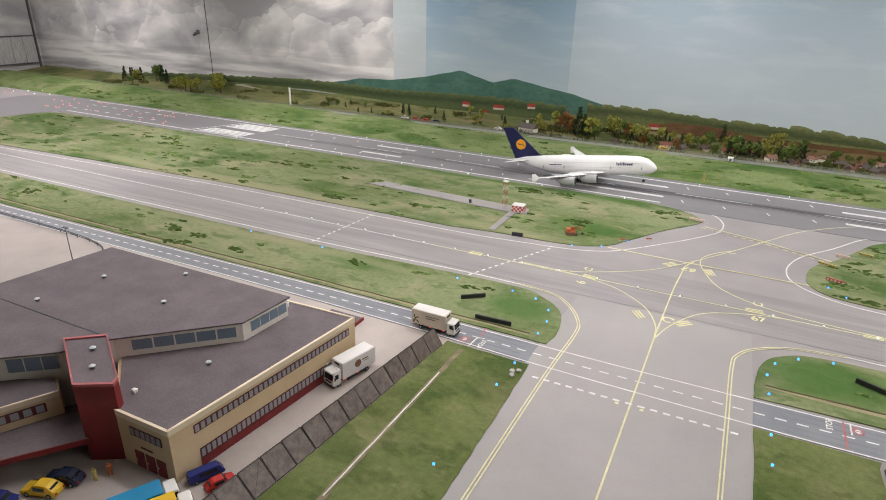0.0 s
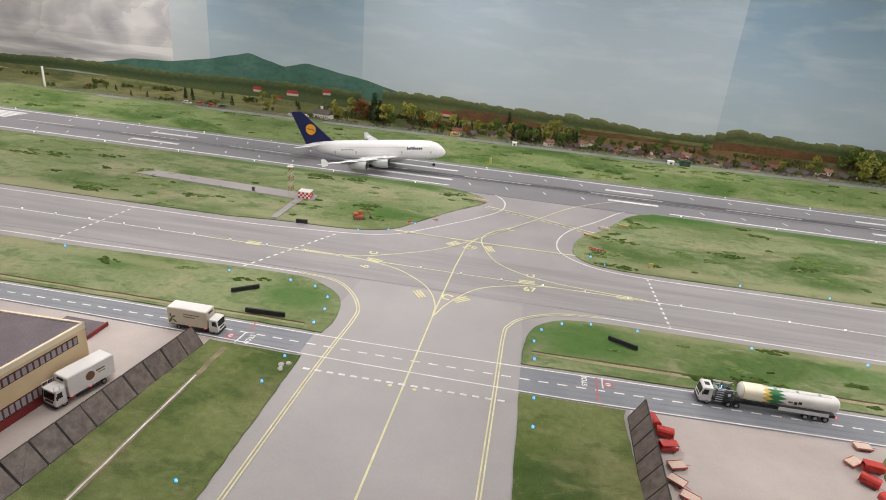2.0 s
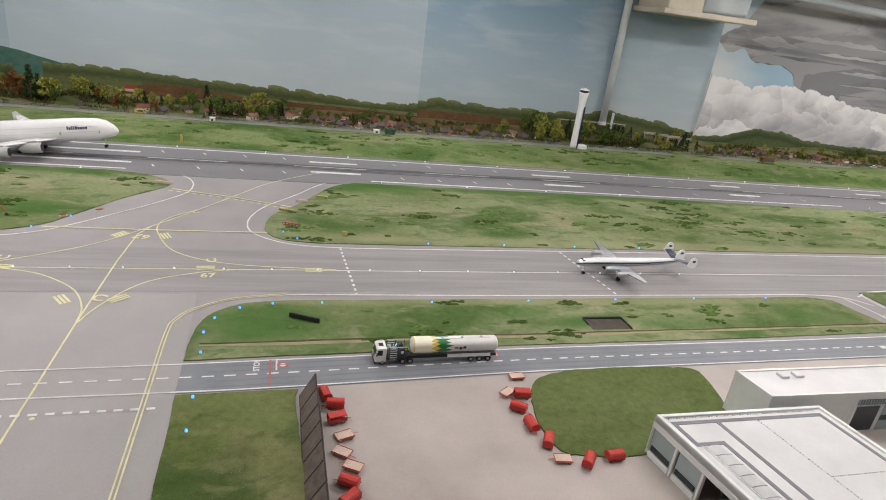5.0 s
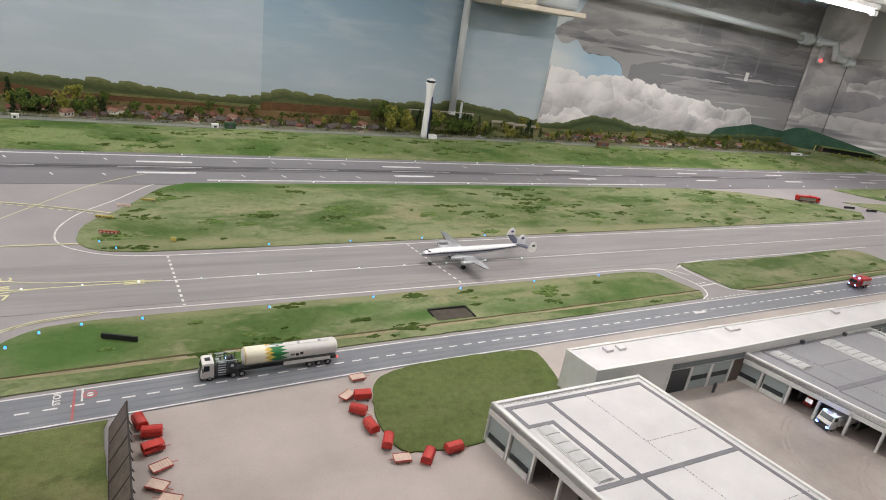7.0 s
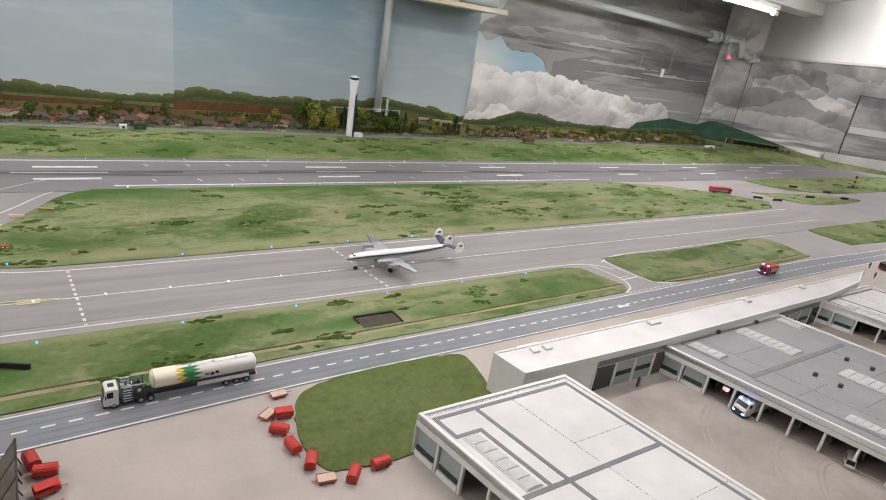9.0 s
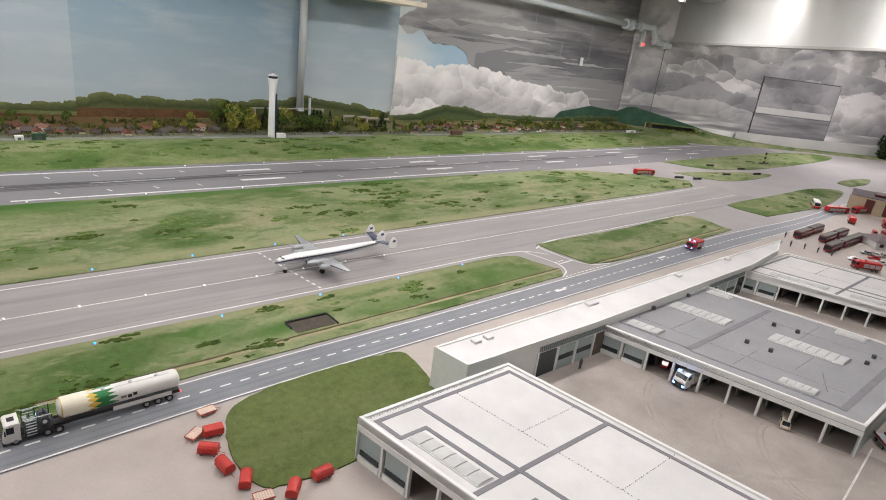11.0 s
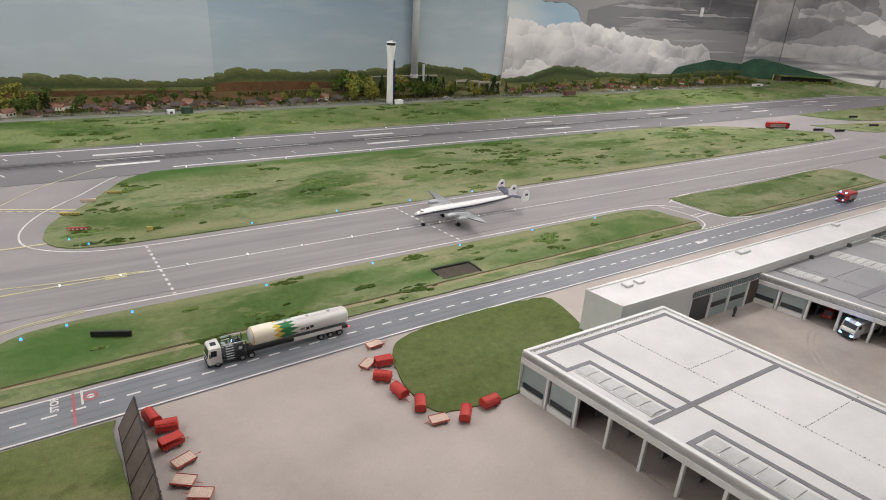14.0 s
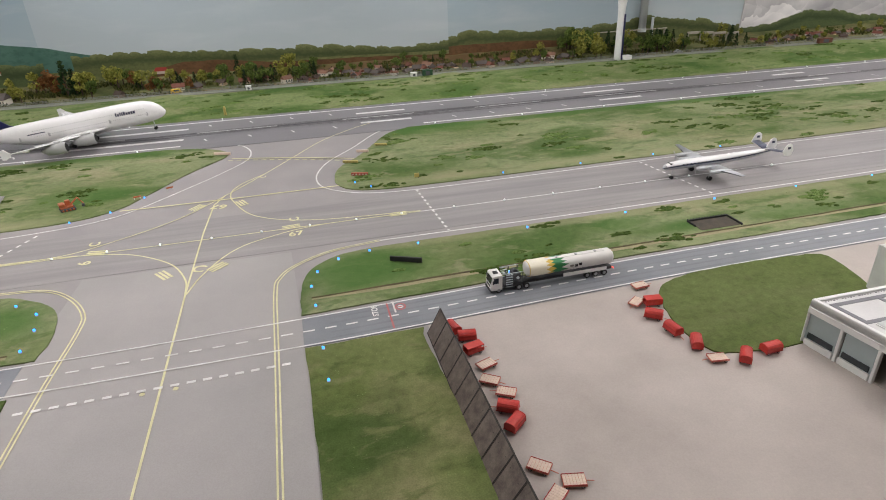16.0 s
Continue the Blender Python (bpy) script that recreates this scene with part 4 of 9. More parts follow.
tagged(part("bulkhead", Slab([(6.28, 4.02), (3.70, 1.25), (3.735, 1.217), (6.315, 3.985)], 0.862, CEILING), M["room_wall"]), "pale boxed bulkhead under the ceiling", "bulkhead", kind="structure")
tagged(part("trim_1", Slab([(6.274, 4.026), (3.694, 1.256), (3.741, 1.211), (6.321, 3.979)], 0.848, 0.862), M["wall_low"]), "grey edge strip of the bulkhead", "trim", kind="structure")
tagged(part("baseboard_1", east_box(1.3, 3.0, -0.01, 0.1, 0.02, 0.03), M["wall_low"]), "pale board at the foot of the wall", "baseboard", kind="structure")
for u in (0.33,):
    tagged(part("wall_joint", east_box(u, u + 0.004, 0.2, 0.86, 0.001, 0.005), M["grey_line"]), "dark joint between backdrop panels", "joint", kind="structure")
tagged(part("wall_joint", Box(-3.70, -3.696, 4.226, 4.2295, 0.1, CEILING), M["grey_line"]), "dark joint between backdrop panels", "joint", kind="structure")

wc = thing("wall_camera", "small dark camera bracket on the painted wall", "camera")
part("plate", Box(-3.82, -3.79, 4.222, 4.2295, 0.445, 0.475, 0.001), M["grey_line"], wc)
part("arm", Rod((-3.805, 4.222, 0.456), (-3.80, 4.198, 0.452), 0.005, seg=8), M["grey_line"], wc)
part("lens_tube", Rod((-3.805, 4.203, 0.45), (-3.79, 4.17, 0.44), 0.012, 0.010, seg=12), M["grey_line"], wc)
# pipe run, column, beams
M["pipe"] = paint("grey_pipe_paint", C(196, 203, 205), 0.45)
M["white_metal"] = paint("white_metal", C(226, 226, 224), 0.4)
pipe = thing("sprinkler_pipe", "grey painted pipe with valves under the ceiling", "pipe")
part("tube", Rod((3.3, 3.95, 1.0), (5.75, 4.1, 0.94), 0.022, seg=14), M["pipe"], pipe, smooth=True)
for q in (0.93, 0.96):
    p = Vector((3.3, 3.95, 1.0)).lerp(Vector((5.75, 4.1, 0.94)), q)
    part("flange", Rod(p + Vector((-0.02, 0, 0)), p + Vector((0.02, 0, 0)), 0.045, seg=14), M["pipe"], pipe)
part("elbow", Rod((5.75, 4.1, 0.945), (5.97, 4.055, 0.95), 0.026, seg=12), M["pipe"], pipe)
part("elbow", Rod((5.96, 4.06, 0.965), (5.985, 4.02, 0.83), 0.027, seg=12), M["pipe"], pipe)
part("elbow", Rod((5.975, 4.03, 0.835), (6.14, 3.95, 0.815), 0.024, seg=12), M["pipe"], pipe)
for q in ((5.80, 4.09, 0.946), (5.985, 4.02, 0.845), (6.08, 3.98, 0.822)):
    part("valve_body", Rod(Vector(q) - Vector((0.018, -0.006, 0)), Vector(q) + Vector((0.018, -0.006, 0)), 0.038, seg=12), M["pipe"], pipe)
M["red_lamp"] = glow("red_signal_lamp", (1, 0.05, 0.05, 1), 4.0)
sig = thing("signal_lamp", "small red glowing signal lamp below the pipe", "lamp")
part("housing", Box(5.92, 5.95, 4.11, 4.14, 0.775, 0.95, 0.004), M["pipe"], sig)
part("lens", Rod((5.93, 4.11, 0.80), (5.922, 4.10, 0.80), 0.013, seg=12), M["red_lamp"], sig)
M["column_paint"] = worn("pale_column_paint", C(190, 194, 194), C(204, 207, 206), 6, 120, 0.6, 0.05, 0.04, True)
col = thing("wall_column", "pale round pipe column standing before the backdrop", "column")
part("shaft", Rod((2.50, 4.19, 0.13), (2.50, 4.19, CEILING), 0.022, seg=20), M["column_paint"], col, smooth=True)
part("collar", Rod((2.50, 4.19, 0.12), (2.50, 4.19, 0.14), 0.025, seg=20), M["column_paint"], col)
duct = thing("ceiling_duct", "pale boxed duct hanging before the backdrop", "duct")
M["duct_board"] = worn("cream_duct_board", C(196, 186, 166), C(212, 202, 184), 8, 120, 0.6, 0.05, 0.05, True)
part("casing", Box(2.58, 2.80, 3.9, 4.22, 0.83, CEILING, 0.004), M["duct_board"], duct)
part("sleeve", Box(2.80, 3.12, 3.93, 4.22, 0.835, CEILING, 0.02), M["pipe"], duct, "grey metal sleeve")
part("rim", Box(2.55, 3.16, 3.88, 4.225, 0.803, 0.832, 0.003), M["duct_board"], duct, "cream rim board")
part("bulge", loft(bmesh.new(), [[(2.81, 3.93 - d, z), (3.11, 3.93 - d * 0.4, z), (3.11, 3.935, z), (2.81, 3.935, z)] for z, d in ((0.838, 0.005), (0.86, 0.022), (0.92, 0.035), (1.0, 0.04), (1.1, 0.04))]), M["pipe"], duct, "curved grey sheet front", smooth=True)
for y, x in ((3.35, 5.85), (2.1, 4.85)):
    tagged(part("ceiling_beam", Box(3.2, x, y - 0.12, y + 0.12, CEILING - 0.085, CEILING, 0.004), M["room_wall"]), "pale concrete ceiling beam", "beam", kind="structure")
M["tube"] = glow("lit_tube", (1.0, 0.97, 0.93, 1), 18.0)
# Trays and tubes are drawn for the added, unseen lamps too.
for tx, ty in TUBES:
    lamp = thing("ceiling_light", "lit fluorescent tube light with white metal tray, mostly added out of view", "ceiling light", "ceiling lights", at=pose(tx, ty, CEILING - 0.085) if tx == 4.54 else pose(tx, ty, CEILING, 0, -50, 38) @ Matrix.Rotation(math.pi / 2, 4, 'Z') if tx == 4.4 else pose(tx, ty, CEILING))
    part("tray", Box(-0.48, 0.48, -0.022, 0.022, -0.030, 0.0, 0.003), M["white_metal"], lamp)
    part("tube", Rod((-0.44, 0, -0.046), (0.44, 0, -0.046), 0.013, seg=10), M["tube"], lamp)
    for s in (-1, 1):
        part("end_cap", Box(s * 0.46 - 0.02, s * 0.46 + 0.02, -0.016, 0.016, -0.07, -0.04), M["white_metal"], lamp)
tagged(part("wall_switch", Box(5.2, 5.24, 4.222, 4.2295, 0.55, 0.62, 0.002), M["white_metal"]), "small white switch box on the painted wall", "switch", kind="thing")

# boarded end wall beyond the runway's western end
M["grey_board"] = worn("weathered_grey_boards", C(138, 136, 134), C(172, 169, 166), 14, 120, 0.85, 0.1, 0.08, True, stretch=(1, 8, 1))
eb = thing("end_boards", "weathered grey upright boards on the end wall", "boards", kind="structure")
for i in range(12):
    y = 2.9 + i * 0.107
    part("board", Box(-5.945, -5.936, y, y + 0.104, 0.10, 0.335, 0.001), M["grey_board"], eb)
part("batten", Box(-5.948, -5.93, 2.88, 4.19, 0.335, 0.345), M["grey_line"], eb)
part("batten", Box(-5.948, -5.93, 2.88, 4.19, 0.09, 0.10), M["grey_line"], eb)
# Dark line drawn down the corner where the two walls meet.
part("corner_dark_line", Box(-5.948, -5.925, 4.19, 4.2, 0.0, CEILING), M["grey_line"], eb)
M["run_red"] = glow("red_runway_led", (1.0, 0.25, 0.22, 1), 0.7)

# ---- garage halls on the apron ----
M["roof_white"] = worn("white_felt_roof", C(204, 202, 201), C(222, 220, 219), 9, 260, 0.75, 0.1, 0.06, True)
M["roof_grey"] = worn("grey_felt_roof", C(140, 140, 143), C(156, 155, 157), 9, 260, 0.75, 0.1, 0.08, True)
M["strip"] = worn("grey_roof_strip", C(118, 118, 122), C(134, 133, 136), 30, 260, 0.8, 0.1, 0.06, True)
M["trim_white"] = paint("white_model_paint", C(230, 230, 227), 0.45)
M["panel_grey"] = paint("grey_green_panel", C(160, 172, 172), 0.4)
M["dark_glass"] = paint("dark_glazing", C(52, 58, 62), 0.12)
M["clear"] = paint("milky_skylight", C(196, 197, 196), 0.4, dirt=0.2)
# Darker grey puts the bays' inner shade into colour; bus roofs reuse it.
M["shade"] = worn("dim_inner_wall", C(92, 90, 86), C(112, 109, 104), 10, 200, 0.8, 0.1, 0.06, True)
M["vent"] = paint("dark_vent_metal", C(70, 72, 76), 0.5)
M["inner_floor"] = M["apron_dirty"]


def sheared(bm, k):
    bm.transform(Matrix(((1, -k, 0, 0), (0, 1, 0, 0), (0, 0, 1, 0), (0, 0, 0, 1))))
    return bm


def skylight(parent, x0, x1, y0, y1, z, k, n):
    """A ribbed plastic skylight lying on a roof."""
    bm = bmesh.new()
    box(bm, x0, x1, y0, y1, z, z + 0.0022)
    base = part("skylight", sheared(bm, k), M["trim_white"], parent, "ribbed plastic skylight")
    long_y = (y1 - y0) > (x1 - x0)
    a, b = (y0, y1) if long_y else (x0, x1)
    lo, hi = ((x0, x1) if long_y else (y0, y1))
    for i in range(n):
        s0, s1 = a + (b - a) * (i + 0.04) / n, a + (b - a) * (i + 0.96) / n
        rings = []
        for s in (s0, s1):
            ring = []
            for q in range(9):
                t = math.pi * q / 8
                c, h = (lo + hi) / 2 - (hi - lo) / 2 * 0.94 * math.cos(t), z + 0.002 + 0.0036 * math.sin(t)
                ring.append((c, s, h) if long_y else (s, c, h))
            rings.append(ring)
        part("vault", sheared(loft(bmesh.new(), rings), k), M["clear"], base)


def hall(x, y, w, length, h, k, bays, closed, roof, strips, lights, vents, studs, label):
    """A flat-roofed hall with open bays along its west side; x, y is its north-west corner, k how far it leans east going south."""
    ob = thing("garage_hall", label, "building", "garage halls", at=pose(x, y, 0))
    add = lambda name, bm, mat, lab="": part(name, sheared(bm, k), M[mat], ob, lab)
    add("floor_slab", Box(0.004, w - 0.004, -length + 0.004, -0.004, 0.001, 0.003), "inner_floor")
    add("roof", Box(0, w, -length, 0, h - 0.014, h - 0.003), roof)
    for a in ((0, 0.007, -length, 0), (w - 0.007, w, -length, 0), (0.007, w - 0.007, -0.007, 0), (0.007, w - 0.007, -length, -length + 0.007)):
        add("parapet", Box(*a, h - 0.013, h + 0.001, 0.0008), "trim_white")
    add("fascia", Box(-0.001, 0.004, -length, 0, h - 0.024, h - 0.0135), "trim_white")
    add("wall", Box(0.003, w - 0.003, -0.006, -0.002, 0, h - 0.014), "panel_grey", "grey-green end wall")
    add("wall", Box(0.003, w - 0.003, -length + 0.002, -length + 0.006, 0, h - 0.014), "panel_grey")
    add("wall", Box(w - 0.007, w - 0.003, -length + 0.004, -0.006, 0, h - 0.014), "panel_grey")
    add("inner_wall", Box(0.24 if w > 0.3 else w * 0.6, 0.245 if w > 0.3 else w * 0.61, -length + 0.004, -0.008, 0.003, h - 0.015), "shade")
    step = length / bays
    for i in range(bays + 1):
        yy = -i * step
        add("pillar", Box(-0.001, 0.005, max(yy - 0.0024, -length), min(yy + 0.0024, 0), 0, h - 0.013, 0.0005), "trim_white")
        if 0 < i < bays:
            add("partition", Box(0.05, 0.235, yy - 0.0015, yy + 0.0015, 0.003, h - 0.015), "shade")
    for i in range(closed):
        y1, y0 = -i * step - 0.005, -(i + 1) * step + 0.005
        d = add("bay_door", Box(0.003, 0.0055, y0, y1, 0.001, h - 0.022), "panel_grey", "closed grey-green bay door")
        part("window_strip", sheared(Box(0.001, 0.0028, y0 + 0.003, y1 - 0.003, 0.014, 0.024), k), M["dark_glass"], d)
        part("sill", sheared(Box(-0.0005, 0.003, y0, y1, 0.001, 0.012), k), M["trim_white"], d)
    for x0, x1, y0, y1 in strips:
        add("roof_strip", Box(x0, x1, y0, y1, h - 0.003, h - 0.0022), "strip")
    for x0, x1, y0, y1, n in lights:
        skylight(ob, x0, x1, y0, y1, h - 0.003, k, n)
    for vx, vy in vents:
        add("roof_vent", rod(bmesh.new(), (vx, vy, h - 0.003), (vx, vy, h + 0.006), 0.005, seg=10), "vent")
    # rows of small studs on the roof
    bm = bmesh.new()
    for x0, y0, x1, y1 in studs:
        run = math.hypot(x1 - x0, y1 - y0)
        for i in range(int(run / 0.0055)):
            if i % 6 == 5:
                continue
            px, py = x0 + (x1 - x0) * (i + 0.5) * 0.0055 / run, y0 + (y1 - y0) * (i + 0.5) * 0.0055 / run
            r = 0.0007 if i % 3 == 0 else 0.0004
            box(bm, px - r * (1.6 if x0 != x1 else 1), px + r * (1.6 if x0 != x1 else 1), py - r * (1.6 if y0 != y1 else 1), py + r * (1.6 if y0 != y1 else 1), h - 0.003, h - 0.0019)
    st = add("roof_stud", bm, "strip")
    st["kind"] = "stuff"
    return ob


# roof strips as x from, x to, y from, y to in the hall's own corner frame
hall(1.19, 1.455, 0.352, 0.53, 0.084, 0.16, 9, 2, "roof_white",
     [(0.014, 0.334, -0.026, -0.018), (0.014, 0.022, -0.080, -0.026), (0.022, 0.073, -0.080, -0.072), (0.065, 0.073, -0.226, -0.080), (0.100, 0.108, -0.226, -0.026), (0.326, 0.334, -0.488, -0.026), (0.008, 0.326, -0.235, -0.226),
      (0.100, 0.108, -0.488, -0.235), (0.014, 0.073, -0.290, -0.282), (0.065, 0.073, -0.45, -0.290), (0.014, 0.022, -0.45, -0.29), (0.014, 0.344, -0.497, -0.488)],
     [(0.024, 0.058, -0.222, -0.084, 6), (0.024, 0.058, -0.44, -0.296, 6)], [], [(0.187, -0.026, 0.187, -0.226), (0.187, -0.167, 0.326, -0.167), (0.189, -0.235, 0.189, -0.488), (0.189, -0.344, 0.35, -0.344), (0.03, -0.2305, 0.18, -0.2305), (0.014, -0.010, 0.33, -0.010)],
     "white flat-roofed garage hall with open bays and skylights")
hall(1.898, 1.483, 0.538, 0.535, 0.074, 0.24, 9, 2, "roof_grey",
     [(0.056, 0.50, -0.016, -0.010), (0.054, 0.060, -0.18, -0.016), (0.05, 0.505, -0.185, -0.172), (0.044, 0.050, -0.48, -0.185), (0.04, 0.515, -0.492, -0.478)],
     [(0.066, 0.102, -0.100, -0.025, 4), (0.275, 0.33, -0.160, -0.020, 8), (0.488, 0.517, -0.080, -0.02, 1), (0.28, 0.342, -0.416, -0.256, 8), (0.495, 0.528, -0.404, -0.335, 1), (0.057, 0.091, -0.43, -0.36, 5)],
     [(0.398, -0.012), (0.215, -0.012), (0.395, -0.229), (0.401, -0.282), (0.213, -0.237), (0.21, -0.29), (0.403, -0.445), (0.344, -0.446)],
     [(0.13, -0.02, 0.13, -0.17), (0.13, -0.19, 0.13, -0.47), (0.13, -0.10, 0.27, -0.10), (0.06, -0.27, 0.2, -0.27), (0.16, -0.36, 0.28, -0.36), (0.42, -0.19, 0.42, -0.47), (0.34, -0.30, 0.5, -0.30), (0.10, -0.44, 0.2, -0.40)],
     "grey flat-roofed garage hall with open bays and skylights")
hall(2.716, 1.512, 0.385, 0.54, 0.074, 0.31, 9, 2, "roof_white",
     [(0.02, 0.365, -0.026, -0.018), (0.357, 0.365, -0.51, -0.026), (0.02, 0.028, -0.10, -0.026), (0.10, 0.108, -0.5, -0.026), (0.02, 0.365, -0.265, -0.256), (0.14, 0.15, -0.5, -0.265)], [(0.035, 0.07, -0.23, -0.07, 6), (0.035, 0.07, -0.46, -0.29, 6)], [],
     [(0.2, -0.03, 0.2, -0.25), (0.2, -0.15, 0.35, -0.15), (0.22, -0.27, 0.22, -0.5), (0.22, -0.38, 0.35, -0.38)], "white flat-roofed garage hall further along the apron")

# long low building along the road
lb = thing("long_building", "long low white building beside the service road", "building")
pts = [(1.436, 1.563), (1.450, 1.476), (1.85, 1.471), (2.74, 1.487), (3.03, 1.516), (3.19, 1.570)]
H = 0.094
part("wall", Slab([(1.4366, 1.5626), (1.4506, 1.4766), (1.85, 1.4716), (2.74, 1.4876), (3.03, 1.5166), (3.188, 1.5695)], 0, H - 0.004), M["trim_white"], lb)
part("roof", Slab([(1.442, 1.557), (1.456, 1.482), (1.85, 1.477), (2.74, 1.493), (3.028, 1.522), (3.175, 1.566)], H - 0.004, H - 0.002), M["roof_white"], lb, "flat white roof")
bm = bmesh.new()
for a, b in zip(pts, pts[1:] + pts[:1]):
    d = (Vector(b) - Vector(a)).normalized()
    nrm = Vector((-d.y, d.x)) * 0.005
    slab(bm, [a, b, tuple(Vector(b) + nrm), tuple(Vector(a) + nrm)], H - 0.016, H)
part("parapet", bm, M["trim_white"], lb)
front = lambda x: 1.4766 - 0.0125 * (x - 1.45) if x < 1.85 else 1.4716 + 0.018 * (x - 1.85)
# Gateways are dark sheets on the wall, standing in for shade inside the openings.
for x0, x1, mat, nm in [(1.662, 1.724, "dark_glass", "gateway_shade_sheet"), (1.730, 1.790, "panel_grey", "gate"), (1.796, 1.858, "panel_grey", "gate"), (1.864, 1.93, "brown_gate", "gate"), (2.44, 2.50, "brown_gate", "gate"), (2.506, 2.57, "panel_grey", "gate"), (2.576, 2.64, "panel_grey", "gate"), (2.646, 2.70, "dark_glass", "gateway_shade_sheet")]:
    M.setdefault("brown_gate", paint("brown_gate_boards", C(92, 80, 72), 0.6))
    g = part(nm, Box(x0, x1, front(x0) - 0.0022, front(x0) + 0.002, 0.002, 0.060), M[mat], lb)
    for xx in (x0 - 0.004, x1):
        part("post", Box(xx, xx + 0.004, front(x0) - 0.0036, front(x0) + 0.002, 0.0, 0.062), M["trim_white"], g)
    if mat == "panel_grey":
        part("window_strip", Box(x0 + 0.004, x1 - 0.004, front(x0) - 0.0030, front(x0) - 0.0022, 0.026, 0.038), M["dark_glass"], g)
for x0, x1 in ((1.665, 1.905), (2.44, 2.70)):
    part("slat_backing", loft(bmesh.new(), [[(x, front(x) - 0.0012, 0.064), (x, front(x) + 0.002, 0.064), (x, front(x) + 0.002, 0.0765), (x, front(x) - 0.0012, 0.0765)] for x in (x0, (x0 + x1) / 2, x1)]), M["vent"], lb, "dark slatted vent strip")
    for i in range(int((x1 - x0) / 0.007)):
        xx = x0 + i * 0.007
        part("slat", Box(xx, xx + 0.0026, front(xx) - 0.0024, front(xx) - 0.0008, 0.064, 0.0765), M["panel_grey"], lb)
for x in (1.52, 1.556, 1.915, 1.935, 2.36, 2.69):
    y = 1.530 + (x - 1.5) * 0.012
    part("roof_hatch", Box(x, x + 0.020, y, y + 0.017, H - 0.002, H + 0.004, 0.001), M["roof_white"], lb)
for x in (1.52, 1.90, 2.38, 2.72):
    y = 1.565 + (x - 1.437) * 0.004
    part("side_annex", Box(x, x + 0.06, y, y + 0.02, 0, H - 0.014, 0.001), M["trim_white"], lb)

# tyre marks and worn paint in the yard between the halls
M["stain"] = worn("tyre_stained_concrete", C(154, 145, 138), C(172, 163, 156), 40, 300, 0.75, 0.1, 0.1, True)
marks = thing("tyre_marks", "faint dark tyre arcs leading into the garage bays", "tyre marks", kind="structure")
rnd = random.Random(21)
for i in (1, 3, 4):
    by = 1.40 - i * 0.078 + rnd.uniform(-0.01, 0.01)
    bx = 1.905 + 0.25 * (1.479 - by)
    run = spline([(bx + 0.02, by), (bx - 0.06, by + 0.006), (bx - 0.15, by - 0.04 - 0.01 * (i % 3)), (bx - 0.20, by - 0.14), (bx - 0.19 + 0.02 * (i % 2), by - 0.26)], 6)
    bm = bmesh.new()
    for o in (-0.006, 0.006):
        ribbon(bm, run, 0.0045, 0.00175 + 0.00002 * i, off=o)
    part("tyre_arc", bm, M["stain"], marks)
yl = thing("yard_marking", "thin white lines painted across the yard", "marking", kind="structure")
for q in ([(2.10, 0.935), (1.72, 0.905)], [(2.16, 0.885), (1.82, 0.86)]):
    bm = bmesh.new()
    ribbon(bm, q, 0.0035, 0.0019)
    part("yard_line", bm, M["white_line"], yl)
bm = bmesh.new()
ribbon(bm, [(1.70, 1.093), (1.85, 0.985), (2.02, 0.862)], 0.009, 0.00172)
part("tyre_arc", bm, M["stain"], marks)

# ---- beige terminal building with the red stair tower ----
M["beige"] = worn("beige_render", C(200, 176, 138), C(212, 190, 154), 12, 260, 0.7, 0.1, 0.05, True)
M["cream"] = paint("cream_parapet", C(224, 210, 184), 0.6)
M["off_white"] = paint("off_white_render", C(222, 218, 206), 0.6)
M["roof_dark"] = worn("dark_roof_felt", C(90, 81, 84), C(112, 102, 105), 14, 320, 0.85, 0.25, 0.2, True)
M["maroon"] = worn("maroon_cladding", C(112, 26, 28), C(130, 34, 36), 20, 260, 0.55, 0.05, 0.05, True)
M["pinkish"] = paint("faded_red_parapet", C(176, 96, 98), 0.6)
M["red_base"] = paint("dark_red_plinth", C(122, 34, 36), 0.6)
M["pane"] = paint("grey_window_glass", C(156, 154, 158), 0.1)
M["blue_pane"] = paint("bluish_window_glass", C(120, 136, 152), 0.1)
M["frame_red"] = paint("dark_red_window_frame", C(84, 34, 34), 0.5)


def on_line(a, b, s, z, out):
    """A point s metres along the wall from a to b, out metres off its face."""
    a, b = Vector(a), Vector(b)
    d = (b - a).normalized()
    p = a + d * s + Vector((d.y, -d.x)) * out
    return (p.x, p.y, z)


def plate(a, b, s0, s1, z0, z1, o0, o1):
    bm = bmesh.new()
    vs = [bm.verts.new(on_line(a, b, s, z, o)) for o in (o0, o1) for s, z in ((s0, z0), (s1, z0), (s1, z1), (s0, z1))]
    for q in ((0, 1, 2, 3), (7, 6, 5, 4), (0, 4, 5, 1), (1, 5, 6, 2), (2, 6, 7, 3), (3, 7, 4, 0)):
        bm.faces.new([vs[i] for i in q])
    return bm


def window(parent, a, b, s0, s1, z0, z1, panes, frame, glass, lab="", bar=0.17):
    win = part("window", plate(a, b, s0, s1, z0, z1, 0.0, 0.0012), M[frame], parent, lab)
    step = (s1 - s0) / panes
    for i in range(panes):
        part("pane", plate(a, b, s0 + i * step + step * bar, s0 + (i + 1) * step - step * bar, z0 + 0.002, z1 - 0.002, 0.0012, 0.0018), M[glass], win)
    return win


